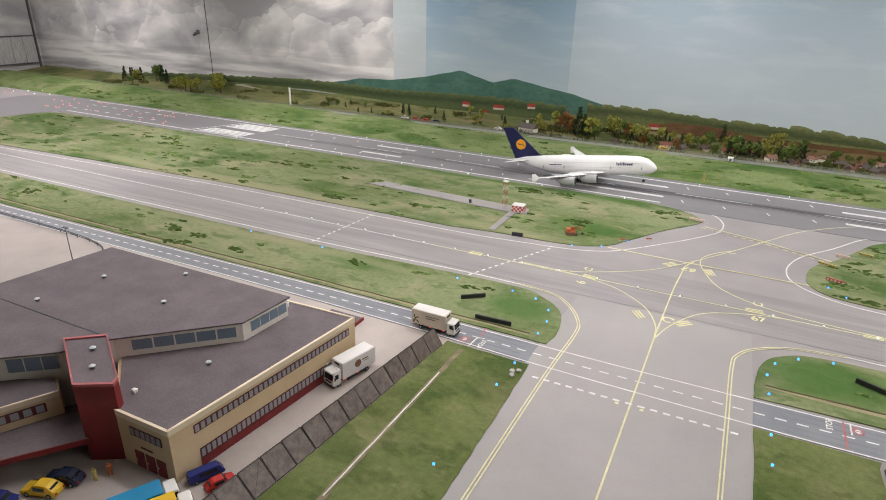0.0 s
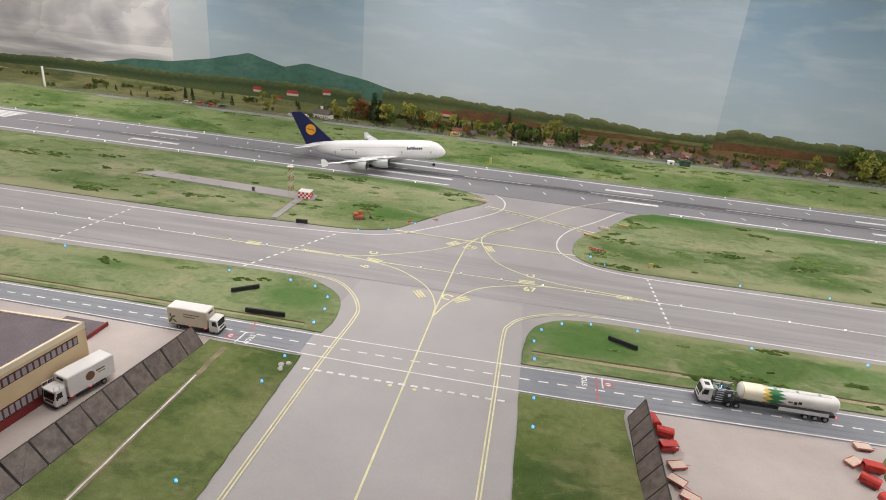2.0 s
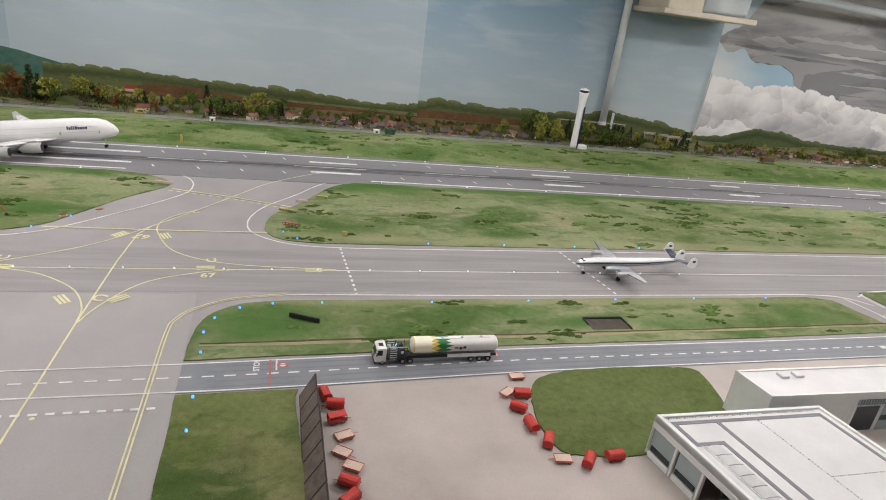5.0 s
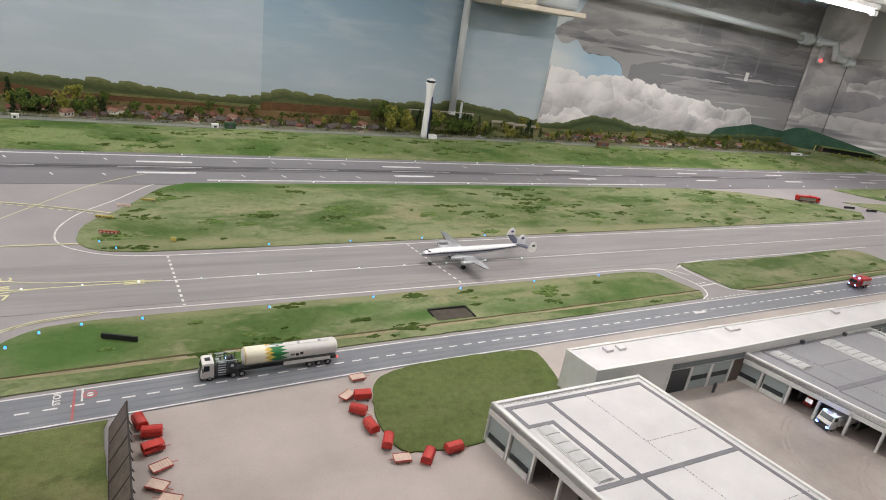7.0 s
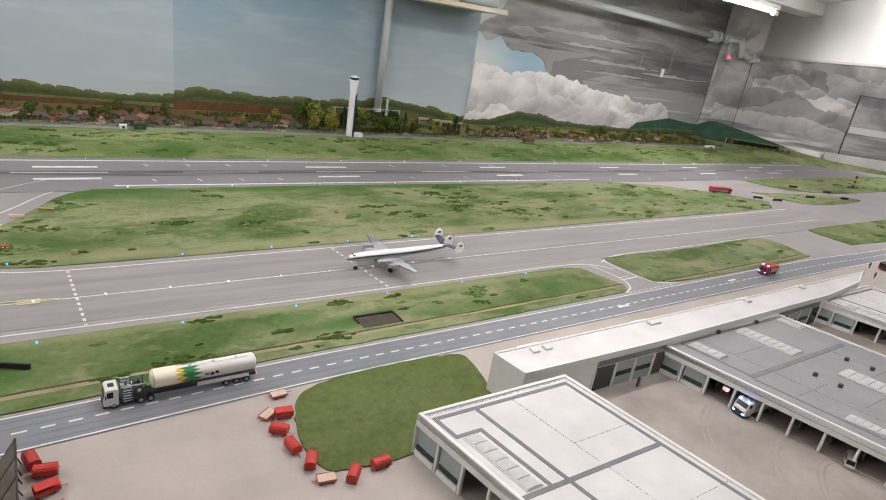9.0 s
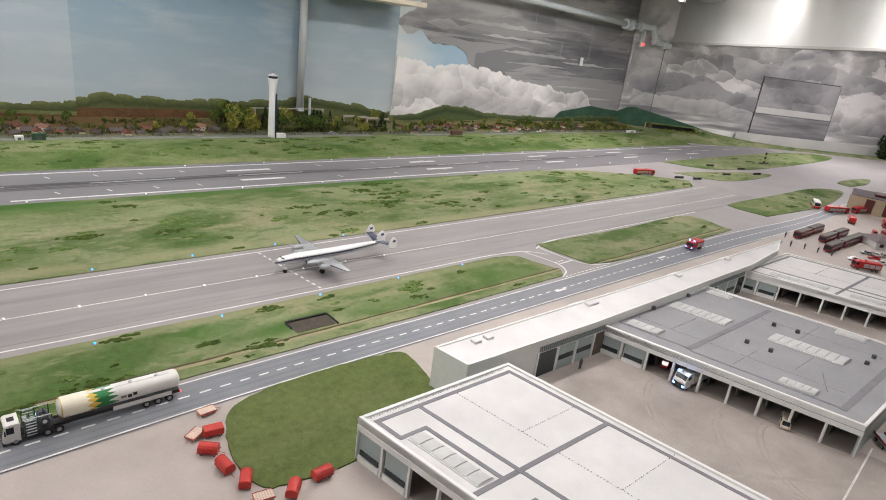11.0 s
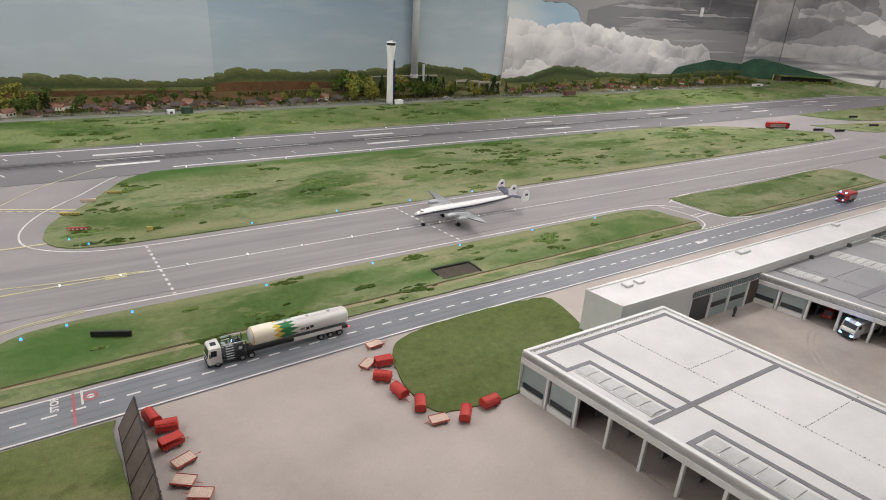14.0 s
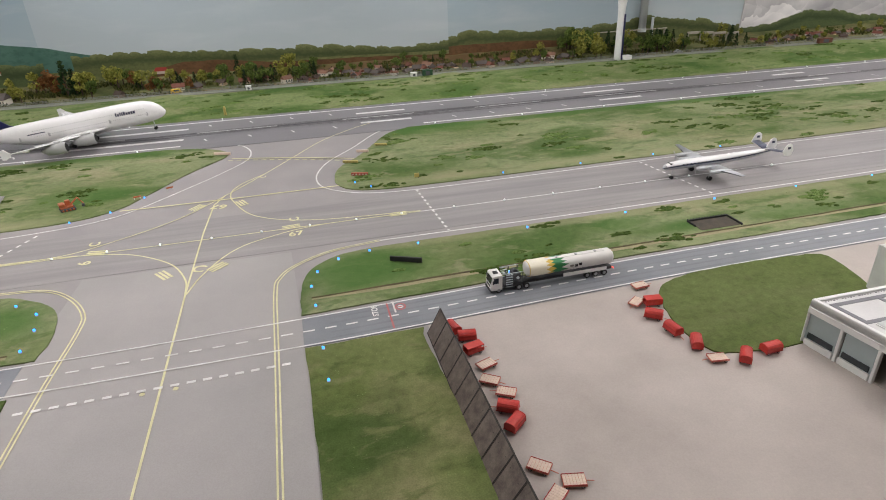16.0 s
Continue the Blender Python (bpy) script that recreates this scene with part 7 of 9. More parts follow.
def propliner(m):
    """A four-engined propeller airliner with three tail fins; its nose at x = 0, heading +x."""
    ob = thing("propeller_airliner", "white and silver propeller airliner with three tail fins", "aeroplane", at=m)
    rows = [(0.0, 0.003, 0.003, 0.0435), (-0.008, 0.0085, 0.0085, 0.0448), (-0.025, 0.0125, 0.013, 0.047), (-0.06, 0.0148, 0.0152, 0.049), (-0.2, 0.0148, 0.0152, 0.051), (-0.27, 0.012, 0.013, 0.055), (-0.33, 0.007, 0.008, 0.060), (-0.37, 0.0015, 0.002, 0.064)]
    rings = body_rings(rows, 20)
    fus = part("fuselage", loft(bmesh.new(), rings), M["bare_metal"], ob, smooth=True)
    # white crown and dark cheat line lie on the body
    crown = []
    for (x, w, h, zc) in rows[1:]:
        crown.append([(x, (w + 0.0004) * math.cos(t), zc + (h + 0.0004) * math.sin(t)) for t in [radians(18 + 144 * i / 12) for i in range(13)]])
    bm = bmesh.new()
    loft(bm, crown, False)
    bm.faces.ensure_lookup_table()
    for f in [f for f in bm.faces if f.calc_center_median().z < 0.05 and f.normal.z < -0.5]:
        bm.faces.remove(f)
    part("white_crown", bm, M["plane_white"], fus, smooth=True)
    for s in (-1, 1):
        bm = bmesh.new()
        prev = None
        for (x, w, h, zc) in rows:
            a = [bm.verts.new((x, s * (w + 0.0008) * math.cos(radians(d)), zc + (h + 0.0008) * math.sin(radians(d)))) for d in (0, 15)]
            if prev:
                bm.faces.new((prev[0], prev[1], a[1], a[0]))
            prev = a
        part("cheat_line", bm, M["stripe_dark"], fus, "dark stripe along the windows")
        st = [(s * 0.008, -0.105, 0.06, 0.005, 0.042), (s * 0.075, -0.122, 0.036, 0.003, 0.048), (s * 0.15, -0.135, 0.014, 0.001, 0.056)]
        w = part("wing", loft(bmesh.new(), wing_rings(st, 12)), M["bare_metal"], ob, smooth=True)
        part("deicing_boot", loft(bmesh.new(), wing_rings([(s * 0.08, -0.1215, 0.006, 0.0018, 0.0485), (s * 0.15, -0.1345, 0.004, 0.001, 0.056)], 8)), M["black"], w)
        for y, x in ((0.042, -0.088), (0.08, -0.103)):
            nac = [(x + 0.008, 0.003, 0.003, 0.046), (x + 0.004, 0.0075, 0.0075, 0.046), (x - 0.01, 0.0082, 0.0082, 0.046), (x - 0.04, 0.006, 0.006, 0.046), (x - 0.065, 0.001, 0.001, 0.047)]
            e = part("engine", loft(bmesh.new(), [[(px, py + s * y, pz) for px, py, pz in r] for r in body_rings(nac, 14)]), M["bare_metal"], ob, smooth=True)
            for k in range(3):
                a = radians(120 * k + 20)
                part("propeller_blade", Rod((x + 0.009, s * y, 0.046), (x + 0.009, s * y + 0.018 * math.cos(a), 0.046 + 0.018 * math.sin(a)), 0.0014, 0.0008, seg=6), M["silver"], e)
        leg = part("landing_gear", Rod((-0.125, s * 0.042, 0), (-0.125, s * 0.042, 0.042), 0.0014, seg=8), M["silver"], ob)
        part("wheel", Rod((-0.125, s * 0.042 - 0.004, 0.007), (-0.125, s * 0.042 + 0.004, 0.007), 0.007, seg=14), M["tyre"], leg)
        part("tailplane", loft(bmesh.new(), wing_rings([(s * 0.002, -0.325, 0.034, 0.002, 0.066), (s * 0.062, -0.335, 0.024, 0.0012, 0.076)])), M["stripe_dark"], ob, smooth=True)
    for y, z0, z1 in ((0.0, 0.064, 0.104), (0.062, 0.062, 0.104), (-0.062, 0.062, 0.104)):
        pr = [(-0.334, z0 + 0.010), (-0.338, z0 + 0.022), (-0.344, z1 - 0.006), (-0.350, z1 - 0.001), (-0.357, z1), (-0.364, z1 - 0.005), (-0.368, z0 + 0.018), (-0.364, z0 + 0.004), (-0.356, z0), (-0.343, z0 + 0.002)]
        f = part("tail_fin", loft(bmesh.new(), [[(x, y + o, z) for x, z in pr] for o in (-0.0014, 0.0014)]), M["plane_white"], ob)
        for o in (-1, 1):
            part("fin_emblem", Box(-0.359, -0.349, y + o * 0.0016 - 0.0003, y + o * 0.0016 + 0.0003, (z0 + z1) / 2 + 0.002, (z0 + z1) / 2 + 0.010), M["stripe_dark"], f)
    part("nose_cap", loft(bmesh.new(), body_rings([(0.0010, 0.0018, 0.0018, 0.0435), (-0.003, 0.0055, 0.0055, 0.0438), (-0.008, 0.0092, 0.0092, 0.0448)], 16)), M["silver"], fus, smooth=True)
    bm = bmesh.new()
    for s in (-1, 1):
        for i in range(16):
            x = -0.055 - i * 0.012
            box(bm, x - 0.002, x + 0.002, s * 0.0150 - 0.0005, s * 0.0150 + 0.0005, 0.052, 0.0555)
    p = part("window_strip", bm, M["glass"], fus)
    p["kind"] = "stuff"
    part("windscreen", Box(-0.027, -0.018, -0.0085, 0.0085, 0.0545, 0.0585, 0.001), M["glass"], fus)
    nose = part("nose_gear", Rod((-0.032, 0, 0), (-0.032, 0, 0.036), 0.0012, seg=8), M["silver"], ob)
    part("wheel", Rod((-0.032, -0.003, 0.0055), (-0.032, 0.003, 0.0055), 0.0055, seg=14), M["tyre"], nose)
    return ob


propliner(pose(1.40, 2.205, 0.001, 0, 0, 180) @ Matrix.Diagonal((1, 1, 0.84, 1)))

# ---- airfield furniture ----
tw = thing("control_tower", "slim white control tower with blue glazed strip", "tower")
TX, TY, TZ = 2.15, 3.83, 0.034
part("shaft", loft(bmesh.new(), [[(TX + r * math.cos(2 * math.pi * i / 20), TY + r * math.sin(2 * math.pi * i / 20), TZ + z) for i in range(20)] for z, r in ((0, 0.021), (0.02, 0.0195), (0.22, 0.018), (0.26, 0.019), (0.30, 0.0245), (0.305, 0.0245))]), M["trim_white"], tw, smooth=True)
part("gallery", Rod((TX, TY, TZ + 0.305), (TX, TY, TZ + 0.311), 0.027, seg=20), M["trim_white"], tw)
cabn = part("tower_cab", Rod((TX, TY, TZ + 0.311), (TX, TY, TZ + 0.324), 0.022, 0.025, seg=16), M["dark_glass"], tw, "glazed tower cab")
part("cab_roof", Rod((TX, TY, TZ + 0.324), (TX, TY, TZ + 0.329), 0.026, 0.022, seg=20), M["trim_white"], tw)
part("aerial_base", Rod((TX, TY, TZ + 0.329), (TX, TY, TZ + 0.336), 0.008, seg=10), M["trim_white"], tw)
part("aerial", Rod((TX, TY, TZ + 0.336), (TX, TY, TZ + 0.35), 0.001, seg=6), M["vent"], tw)
strip = part("glazed_strip", Box(TX + 0.0095, TX + 0.0165, TY - 0.0215, TY - 0.010, TZ + 0.002, TZ + 0.235), M["blue_strip"] if "blue_strip" in M else M["plane_blue"], tw, "dark blue glazed strip")
for i in range(11):
    part("strip_bar", Box(TX + 0.009, TX + 0.017, TY - 0.022, TY - 0.0215, TZ + 0.02 * i + 0.004, TZ + 0.02 * i + 0.006), M["vent"], strip)
part("annex", Box(TX + 0.02, TX + 0.075, TY - 0.02, TY + 0.02, TZ - 0.004, TZ + 0.022, 0.001), M["trim_white"], tw)

# chequered hut and lattice mast
M["mast_red"] = paint("faded_mast_red", C(170, 92, 78), 0.6)
M["check_red"] = paint("check_red", C(196, 40, 44), 0.5)
hut = thing("checkered_hut", "small red and white chequered equipment hut", "hut", at=pose(-0.470, 2.66, 0.0025, 0, 0, 3) @ Matrix.Diagonal((0.62, 0.62, 0.62, 1)))
HX, HY = 0.0, 0.0
part("body", Box(HX - 0.036, HX + 0.036, HY - 0.03, HY + 0.03, 0.004, 0.042, 0.001), M["white_body"], hut)
part("roof", Box(HX - 0.038, HX + 0.038, HY - 0.032, HY + 0.032, 0.042, 0.046, 0.0008), M["white_body"], hut)
for i in range(6):
    for j in range(3):
        if (i + j) % 2 == 0:
            x0, z0 = HX - 0.036 + i * 0.012, 0.005 + j * 0.0122
            part("check", Box(x0, x0 + 0.012, HY - 0.0308, HY - 0.0302, z0, z0 + 0.0122), M["check_red"], hut)
            if i < 5:
                y0 = HY - 0.03 + i * 0.012
                part("check", Box(HX + 0.0362, HX + 0.0368, y0, y0 + 0.012, z0, z0 + 0.0122), M["check_red"], hut)
mast = thing("lattice_mast", "red and cream lattice aerial mast on the grass", "mast", at=pose(-0.528, 2.66, 0.001) @ Matrix.Diagonal((0.8, 0.8, 0.92, 1)))
MX, MY = 0.0, 0.0
for sx in (-1, 1):
    for sy in (-1, 1):
        for k in range(6):
            part("leg_section", Rod((MX + sx * 0.009, MY + sy * 0.009, 0.004 + k * 0.02), (MX + sx * 0.009, MY + sy * 0.009, 0.024 + k * 0.02), 0.0010, seg=5), M["mast_red"] if k % 2 else M["cream_body"], mast)
for k in range(6):
    for s in (-1, 1):
        z = 0.004 + k * 0.02
        part("brace", Rod((MX - 0.009, MY + s * 0.009, z), (MX + 0.009, MY + s * 0.009, z + 0.02), 0.0007, seg=4), M["mast_red"] if k % 2 else M["cream_body"], mast)
        part("brace", Rod((MX + s * 0.009, MY - 0.009, z + 0.02), (MX + s * 0.009, MY + 0.009, z), 0.0007, seg=4), M["mast_red"] if k % 2 else M["cream_body"], mast)
part("platform", Box(MX - 0.013, MX + 0.013, MY - 0.013, MY + 0.013, 0.122, 0.124), M["white_body"], mast)
for sx in (-1, 1):
    part("aerial", Rod((MX + sx * 0.01, MY, 0.124), (MX + sx * 0.01, MY, 0.134), 0.0012, seg=5), M["white_body"], mast)
tagged(part("pavement_4", slab(Slab([(-1.17, 2.672), (-0.5, 2.628), (-0.43, 2.64), (-0.44, 2.70), (-1.12, 2.735)], 0.0026, 0.0054), [(-0.495, 2.418), (-0.472, 2.418), (-0.472, 2.634), (-0.498, 2.634)], 0.0026, 0.0052), M["concrete"]), "grey concrete path to the equipment hut", "path", kind="structure")
cab2 = thing("equipment_cabinet", "small dark grey equipment cabinet on the path", "cabinet")
part("body", Box(-0.676, -0.668, 2.647, 2.655, 0.0054, 0.018, 0.0006), M["vent"], cab2)
part("lid", Box(-0.677, -0.667, 2.646, 2.656, 0.018, 0.0192), M["black"], cab2)

# orange excavator
ex = thing("excavator", "orange tracked excavator working on the grass", "excavator", at=pose(-0.222, 2.522, 0.0026, 0, 0, 25) @ Matrix.Diagonal((0.64, 0.64, 0.7, 1)))
for s in (-1, 1):
    tr = part("track", Box(-0.03, 0.03, s * 0.017 - 0.006, s * 0.017 + 0.006, 0.0, 0.012, 0.004, seg=2), M["vent"], ex)
    for x in (-0.02, -0.007, 0.007, 0.02):
        part("roller", Rod((x, s * 0.017 - 0.0066, 0.006), (x, s * 0.017 + 0.0066, 0.006), 0.004, seg=10), M["orange"], tr)
part("deck", Box(-0.028, 0.022, -0.018, 0.018, 0.012, 0.018, 0.001), M["orange"], ex)
part("engine_cover", Box(-0.03, -0.006, -0.017, 0.017, 0.018, 0.032, 0.003), M["orange"], ex)
cb = part("cab", Box(-0.004, 0.016, 0.002, 0.017, 0.018, 0.038, 0.002), M["orange"], ex)
part("cab_window", Box(0.0155, 0.0168, 0.004, 0.015, 0.024, 0.036), M["glass"], cb)
part("boom", Rod((0.012, -0.006, 0.02), (0.044, -0.006, 0.044), 0.004, 0.003, seg=6), M["orange"], ex)
part("stick", Rod((0.044, -0.006, 0.045), (0.062, -0.006, 0.016), 0.003, 0.002, seg=6), M["orange"], ex)
part("bucket", Box(0.054, 0.066, -0.013, 0.001, 0.003, 0.015, 0.002), M["vent"], ex)
for x, y in ((-0.05, 2.55), (0.03, 2.60)):
    c = thing("barrier_board", "small orange and white barrier board on the grass", "barrier", "barrier boards", at=pose(x, y, 0.0026, 0, 0, 20))
    part("board", Box(-0.010, 0.010, -0.001, 0.001, 0.004, 0.008), M["orange"], c)
    for s in (-1, 1):
        part("foot", Box(s * 0.008 - 0.001, s * 0.008 + 0.001, -0.003, 0.003, 0.0, 0.004), M["white_body"], c)


# signs: black boards and yellow / red guidance signs
def board(x0, y0, x1, y1, h, mat, label, z=0.0026, bars=""):
    d = Vector((x1 - x0, y1 - y0, 0))
    L = d.length
    a = math.degrees(math.atan2(d.y, d.x))
    ob = thing("guidance_sign", label, "sign", "guidance signs", at=pose(x0, y0, z, 0, 0, a))
    p = part("panel", Box(0, L, -0.0025, 0.0025, 0.0015, h, 0.0006), M[mat], ob)
    for x in (L * 0.15, L * 0.85):
        part("foot", Box(x - 0.001, x + 0.001, -0.002, 0.002, 0, 0.002), M["black"], ob)
    if bars:
        n = max(2, int(L / 0.009))
        for i in range(n):
            part("lettering_bar", Box((i + 0.25) * L / n, (i + 0.75) * L / n, -0.0031, -0.0026, 0.004, h - 0.003), M[bars], p)
    return ob


for a in ((-0.352, 1.886, -0.298, 1.930), (-0.274, 1.808, -0.178, 1.814), (0.576, 1.952, 0.641, 1.922)):
    board(*a, 0.013, "black", "long black guidance sign seen from behind on grass")
board(-0.40, 2.402, -0.362, 2.408, 0.015, "black", "small black sign box beside the taxiway", 0.0026)
M["sign_yellow"] = paint("sign_yellow", C(190, 174, 100), 0.5)
M["sign_red"] = paint("sign_red", C(172, 76, 60), 0.5)
board(0.545, 2.668, 0.592, 2.652, 0.009, "sign_yellow", "yellow guidance sign with dark lettering", 0.0026, "black")
board(0.558, 2.538, 0.606, 2.522, 0.010, "sign_red", "red guidance sign with pale lettering", 0.0026, "white_body")
board(0.672, 2.825, 0.712, 2.812, 0.008, "sign_yellow", "low yellow guidance sign at the taxiway edge", 0.0026, "black")
board(0.60, 2.765, 0.64, 2.755, 0.010, "wood", "low pale sign seen from behind", 0.0026)
board(0.736, 2.458, 0.750, 2.455, 0.014, "sign_yellow", "small yellow marker board on the grass", 0.0026)
board(0.13, 2.905, 0.185, 2.890, 0.010, "wood", "low pale sign at the runway exit", 0.0026)
for x, y in ((5.05, 2.80), (5.25, 2.66), (4.85, 2.58), (5.2, 2.52), (4.28, 2.62), (4.4, 2.56)):
    board(x, y, x + 0.07, y - 0.02, 0.014, "black", "black guidance sign on a far grass island")


# stones
M["stone"] = worn("pale_rock", C(176, 172, 164), C(206, 203, 196), 120, 900, 0.9, 0.3, 0.1)
rnd = random.Random(12)
for x, y, r in ((-0.104, 1.628, 0.0065), (-0.092, 1.637, 0.0055), (-0.100, 1.614, 0.006)):
    bm = bmesh.new()
    bmesh.ops.create_icosphere(bm, subdivisions=2, radius=r)
    for v in bm.verts:
        v.co *= 1 + 0.35 * noise.noise(v.co * 150 + Vector((x * 99, 0, 0)))
        v.co.z = max(v.co.z * 0.75, -r * 0.3)
    o = part("boulder", bm, M["stone"])
    o.location = (x, y, 0.0044)
    tagged(o, "small pale rock lying on the grass edge", "rock", "rocks")

# edge lights
M["led_blue"] = glow("blue_taxi_led", (0.03, 0.24, 1.0, 1), 3.6)
M["led_white"] = glow("white_taxi_led", (0.95, 1.0, 0.95, 1), 1.5)


def lamp_stub(mat, label, cat, group, r=0.0026):
    ob = thing("taxiway_light", label, cat, group)
    part("base", Rod((0, 0, 0), (0, 0, 0.0016), r * 1.1, seg=8), M["pipe"], ob)
    bm = bmesh.new()
    bmesh.ops.create_icosphere(bm, subdivisions=1, radius=r)
    bm.transform(Matrix.Translation((0, 0, 0.0032)))
    part("lens", bm, M[mat], ob)
    return ob


first = lamp_stub("led_blue", "small glowing blue taxiway edge light", "light", "blue edge lights", 0.0027)
first.matrix_world = pose(-0.417, 1.998, 0.0026)
for x, y in [(-0.244, 1.999), (-0.171, 1.985), (-0.120, 1.939), (-0.105, 1.878), (-0.106, 1.81), (-0.111, 1.661), (-0.116, 1.565), (-0.125, 1.292), (0.467, 1.993), (0.539, 2.013), (0.418, 1.947), (0.402, 1.887), (0.406, 1.81), (0.410, 1.666), (0.412, 1.576), (0.652, 2.016),
             (0.922, 2.019), (1.186, 2.026), (1.447, 2.033), (1.704, 2.04), (1.957, 2.043), (0.997, 2.405), (1.249, 2.408), (1.5, 2.41), (1.745, 2.412), (0.56, 2.47), (0.60, 2.42), (-0.03, 2.545), (-0.1, 2.455), (-0.19, 2.415), (-0.9, 1.99), (-1.2, 1.985)]:
    copy_thing(first, pose(x, y, 0.0026))
first = lamp_stub("led_white", "small glowing white taxiway centre light", "light", "centre line lights", 0.0026)
first.matrix_world = pose(-1.34, 2.195, 0.0011)
for i in range(1, 26):
    x = -1.34 + 0.117 * i if i < 18 else 0.65 + 0.14 * (i - 17)
    copy_thing(first, pose(x, 2.195 + (x + 1.34) * 0.0045, 0.0011))
first = lamp_stub("led_white", "small white runway edge light", "light", "runway edge lights", 0.0024)
first.matrix_world = pose(-2.4, 3.43, 0.0012)
for i in range(1, 22):
    copy_thing(first, pose(-2.4 + 0.36 * i, 3.43 - 0.001 * i, 0.0012))
for i in range(22):
    x = -2.3 + 0.36 * i
    if not 0.0 < x < 0.85:
        copy_thing(first, pose(x, 3.04, 0.0012))
# short slanting white dashes: runway light fixtures with their glare painted on
first = None
for i in range(40):
    x = -2.0 + 0.16 * i
    for y in (3.125, 3.335):
        if -0.46 < x < 0.03 or 0.62 < x < 0.9 or 1.66 < x < 1.93:
            continue
        if x > 3.4 or (i % 2 and x > 1.6):
            continue
        bm = bmesh.new()
        ribbon(bm, [(x - 0.006, y + 0.014 * (1 if x > 0 else 1)), (x + 0.006, y - 0.014)], 0.006, 0.0017)
        part("glare_dash", bm, M["white_line"], rwy)

# faint wheel tracks along the lanes
M["wheel_track"] = worn("worn_wheel_track", C(106, 109, 115), C(123, 125, 130), 16, 500, 0.5, 0.15, 0.1, True)
for lo, hi in ((-3.0, -0.1), (0.385, 5.0)):
    run = [q for q in road_mid if lo < q[0] < hi]
    for k, off in enumerate((-0.034, -0.016, 0.014, 0.032)):
        bm = bmesh.new()
        ribbon(bm, run, 0.0052, 0.00128 + 0.00001 * k, off=off)
        part("wheel_track", bm, M["wheel_track"], rd)

# road writing and stop bars
for red, word, ring, bar in (
        (((0.539, 1.694), (0.539, 1.782)), (0.514, 1.762, 90), (0.563, 1.763), ((0.551, 1.745), (0.551, 1.785))),
        (((-0.226, 1.734), (-0.231, 1.777)), (-0.212, 1.702, -94), (-0.256, 1.705), ((-0.235, 1.681), (-0.231, 1.726), (-0.213, 1.729)))):
    bm = bmesh.new()
    ribbon(bm, red, 0.0036, 0.0017)
    part("stop_line", bm, M["red_line"], rd)
    glyphs("STOP", 0.026, rd, pose(word[0], word[1], 0.0021, 0, 0, word[2]) @ Matrix.Diagonal((0.62, 0.62, 1, 1)), M["white_line"], "stop_lettering")
    cx, cy = ring
    bm = bmesh.new()
    ribbon(bm, [(cx + 0.0095 * math.cos(t), cy + 0.0105 * math.sin(t)) for t in [k * math.pi / 12 for k in range(25)]], 0.0032, 0.0018)
    part("red_ring", bm, M["red_line"], rd)
    bm = bmesh.new()
    bm.faces.new([bm.verts.new((cx + 0.0055 * math.cos(k * math.pi / 10), cy + 0.006 * math.sin(k * math.pi / 10), 0.00175)) for k in range(20)])
    part("ring_field", bm, M["white_line"], rd)
    bm = bmesh.new()
    ribbon(bm, [(cx - 0.006, cy), (cx + 0.006, cy)], 0.0026, 0.0019)
    part("ring_bar", bm, M["red_line"], rd)
    bm = bmesh.new()
    ribbon(bm, bar, 0.0034, 0.0017)
    part("stop_bar", bm, M["white_line"], rd)
# letters and hatches on the taxiways
for txt, x, y, a, s in (("C", 0.167, 2.045, -20, 0.042), ("67", 0.182, 2.412, 165, 0.042), ("C", 0.295, 2.623, 60, 0.026), ("C", -0.092, 2.258, 85, 0.034), ("C", 0.38, 2.259, 100, 0.034), ("6", -0.089, 2.155, 90, 0.038), ("67", 0.38, 2.166, 5, 0.036)):
    glyphs(txt, s, tax, pose(x, y, 0.0021, 0, 0, a), M["yellow_line"])
for x, y, a, n in ((0.207, 2.044, 42, 3), (0.096, 2.039, 125, 3), (0.242, 2.42, 115, 3), (0.124, 2.425, 50, 3), (0.37, 2.212, 5, 3), (-0.077, 2.205, -8, 3), (-0.448, 2.2, 0, 3), (0.64, 2.207, 0, 3)):
    bm = bmesh.new()
    for i in range(n):
        ribbon(bm, [(-0.022, (i - (n - 1) / 2) * 0.0085), (0.022, (i - (n - 1) / 2) * 0.0085)], 0.0056, 0.0020)
    bm.transform(pose(x, y, 0, 0, 0, a))
    part("hatch_mark", bm, M["yellow_line"], tax)
for x in (0.125, 0.175):
    bm = bmesh.new()
    bm.faces.new([bm.verts.new((x + 0.0045 * math.cos(q * math.pi / 6), 1.628 + 0.0045 * math.sin(q * math.pi / 6), 0.0021)) for q in range(12)])
    part("holding_dot", bm, M["yellow_line"], tax)

# Pit bottom in a dark grey-brown.
M["pit_soil"] = worn("dark_grey_brown_soil", C(60, 54, 46), C(84, 76, 66), 40, 400, 0.95, 0.3, 0.2, True)
# open pit with black edging, drainage ditch, white drain
pit = thing("pit", "shallow dark pit with black board edging in grass", "pit")
part("bottom", Box(1.302, 1.405, 1.88, 1.93, 0.002, 0.0034), M["pit_soil"], pit)
for a in ((1.298, 1.300, 1.90, 1.934), (1.407, 1.410, 1.877, 1.934), (1.300, 1.407, 1.931, 1.934)):
    part("edge_board", Box(*a, 0.002, 0.0075, 0.0005), M["black"], pit)
for i in range(14):
    part("stake", Box(1.30 + i * 0.0078, 1.3025 + i * 0.0078, 1.934, 1.9355, 0.002, 0.0085), M["black"], pit)
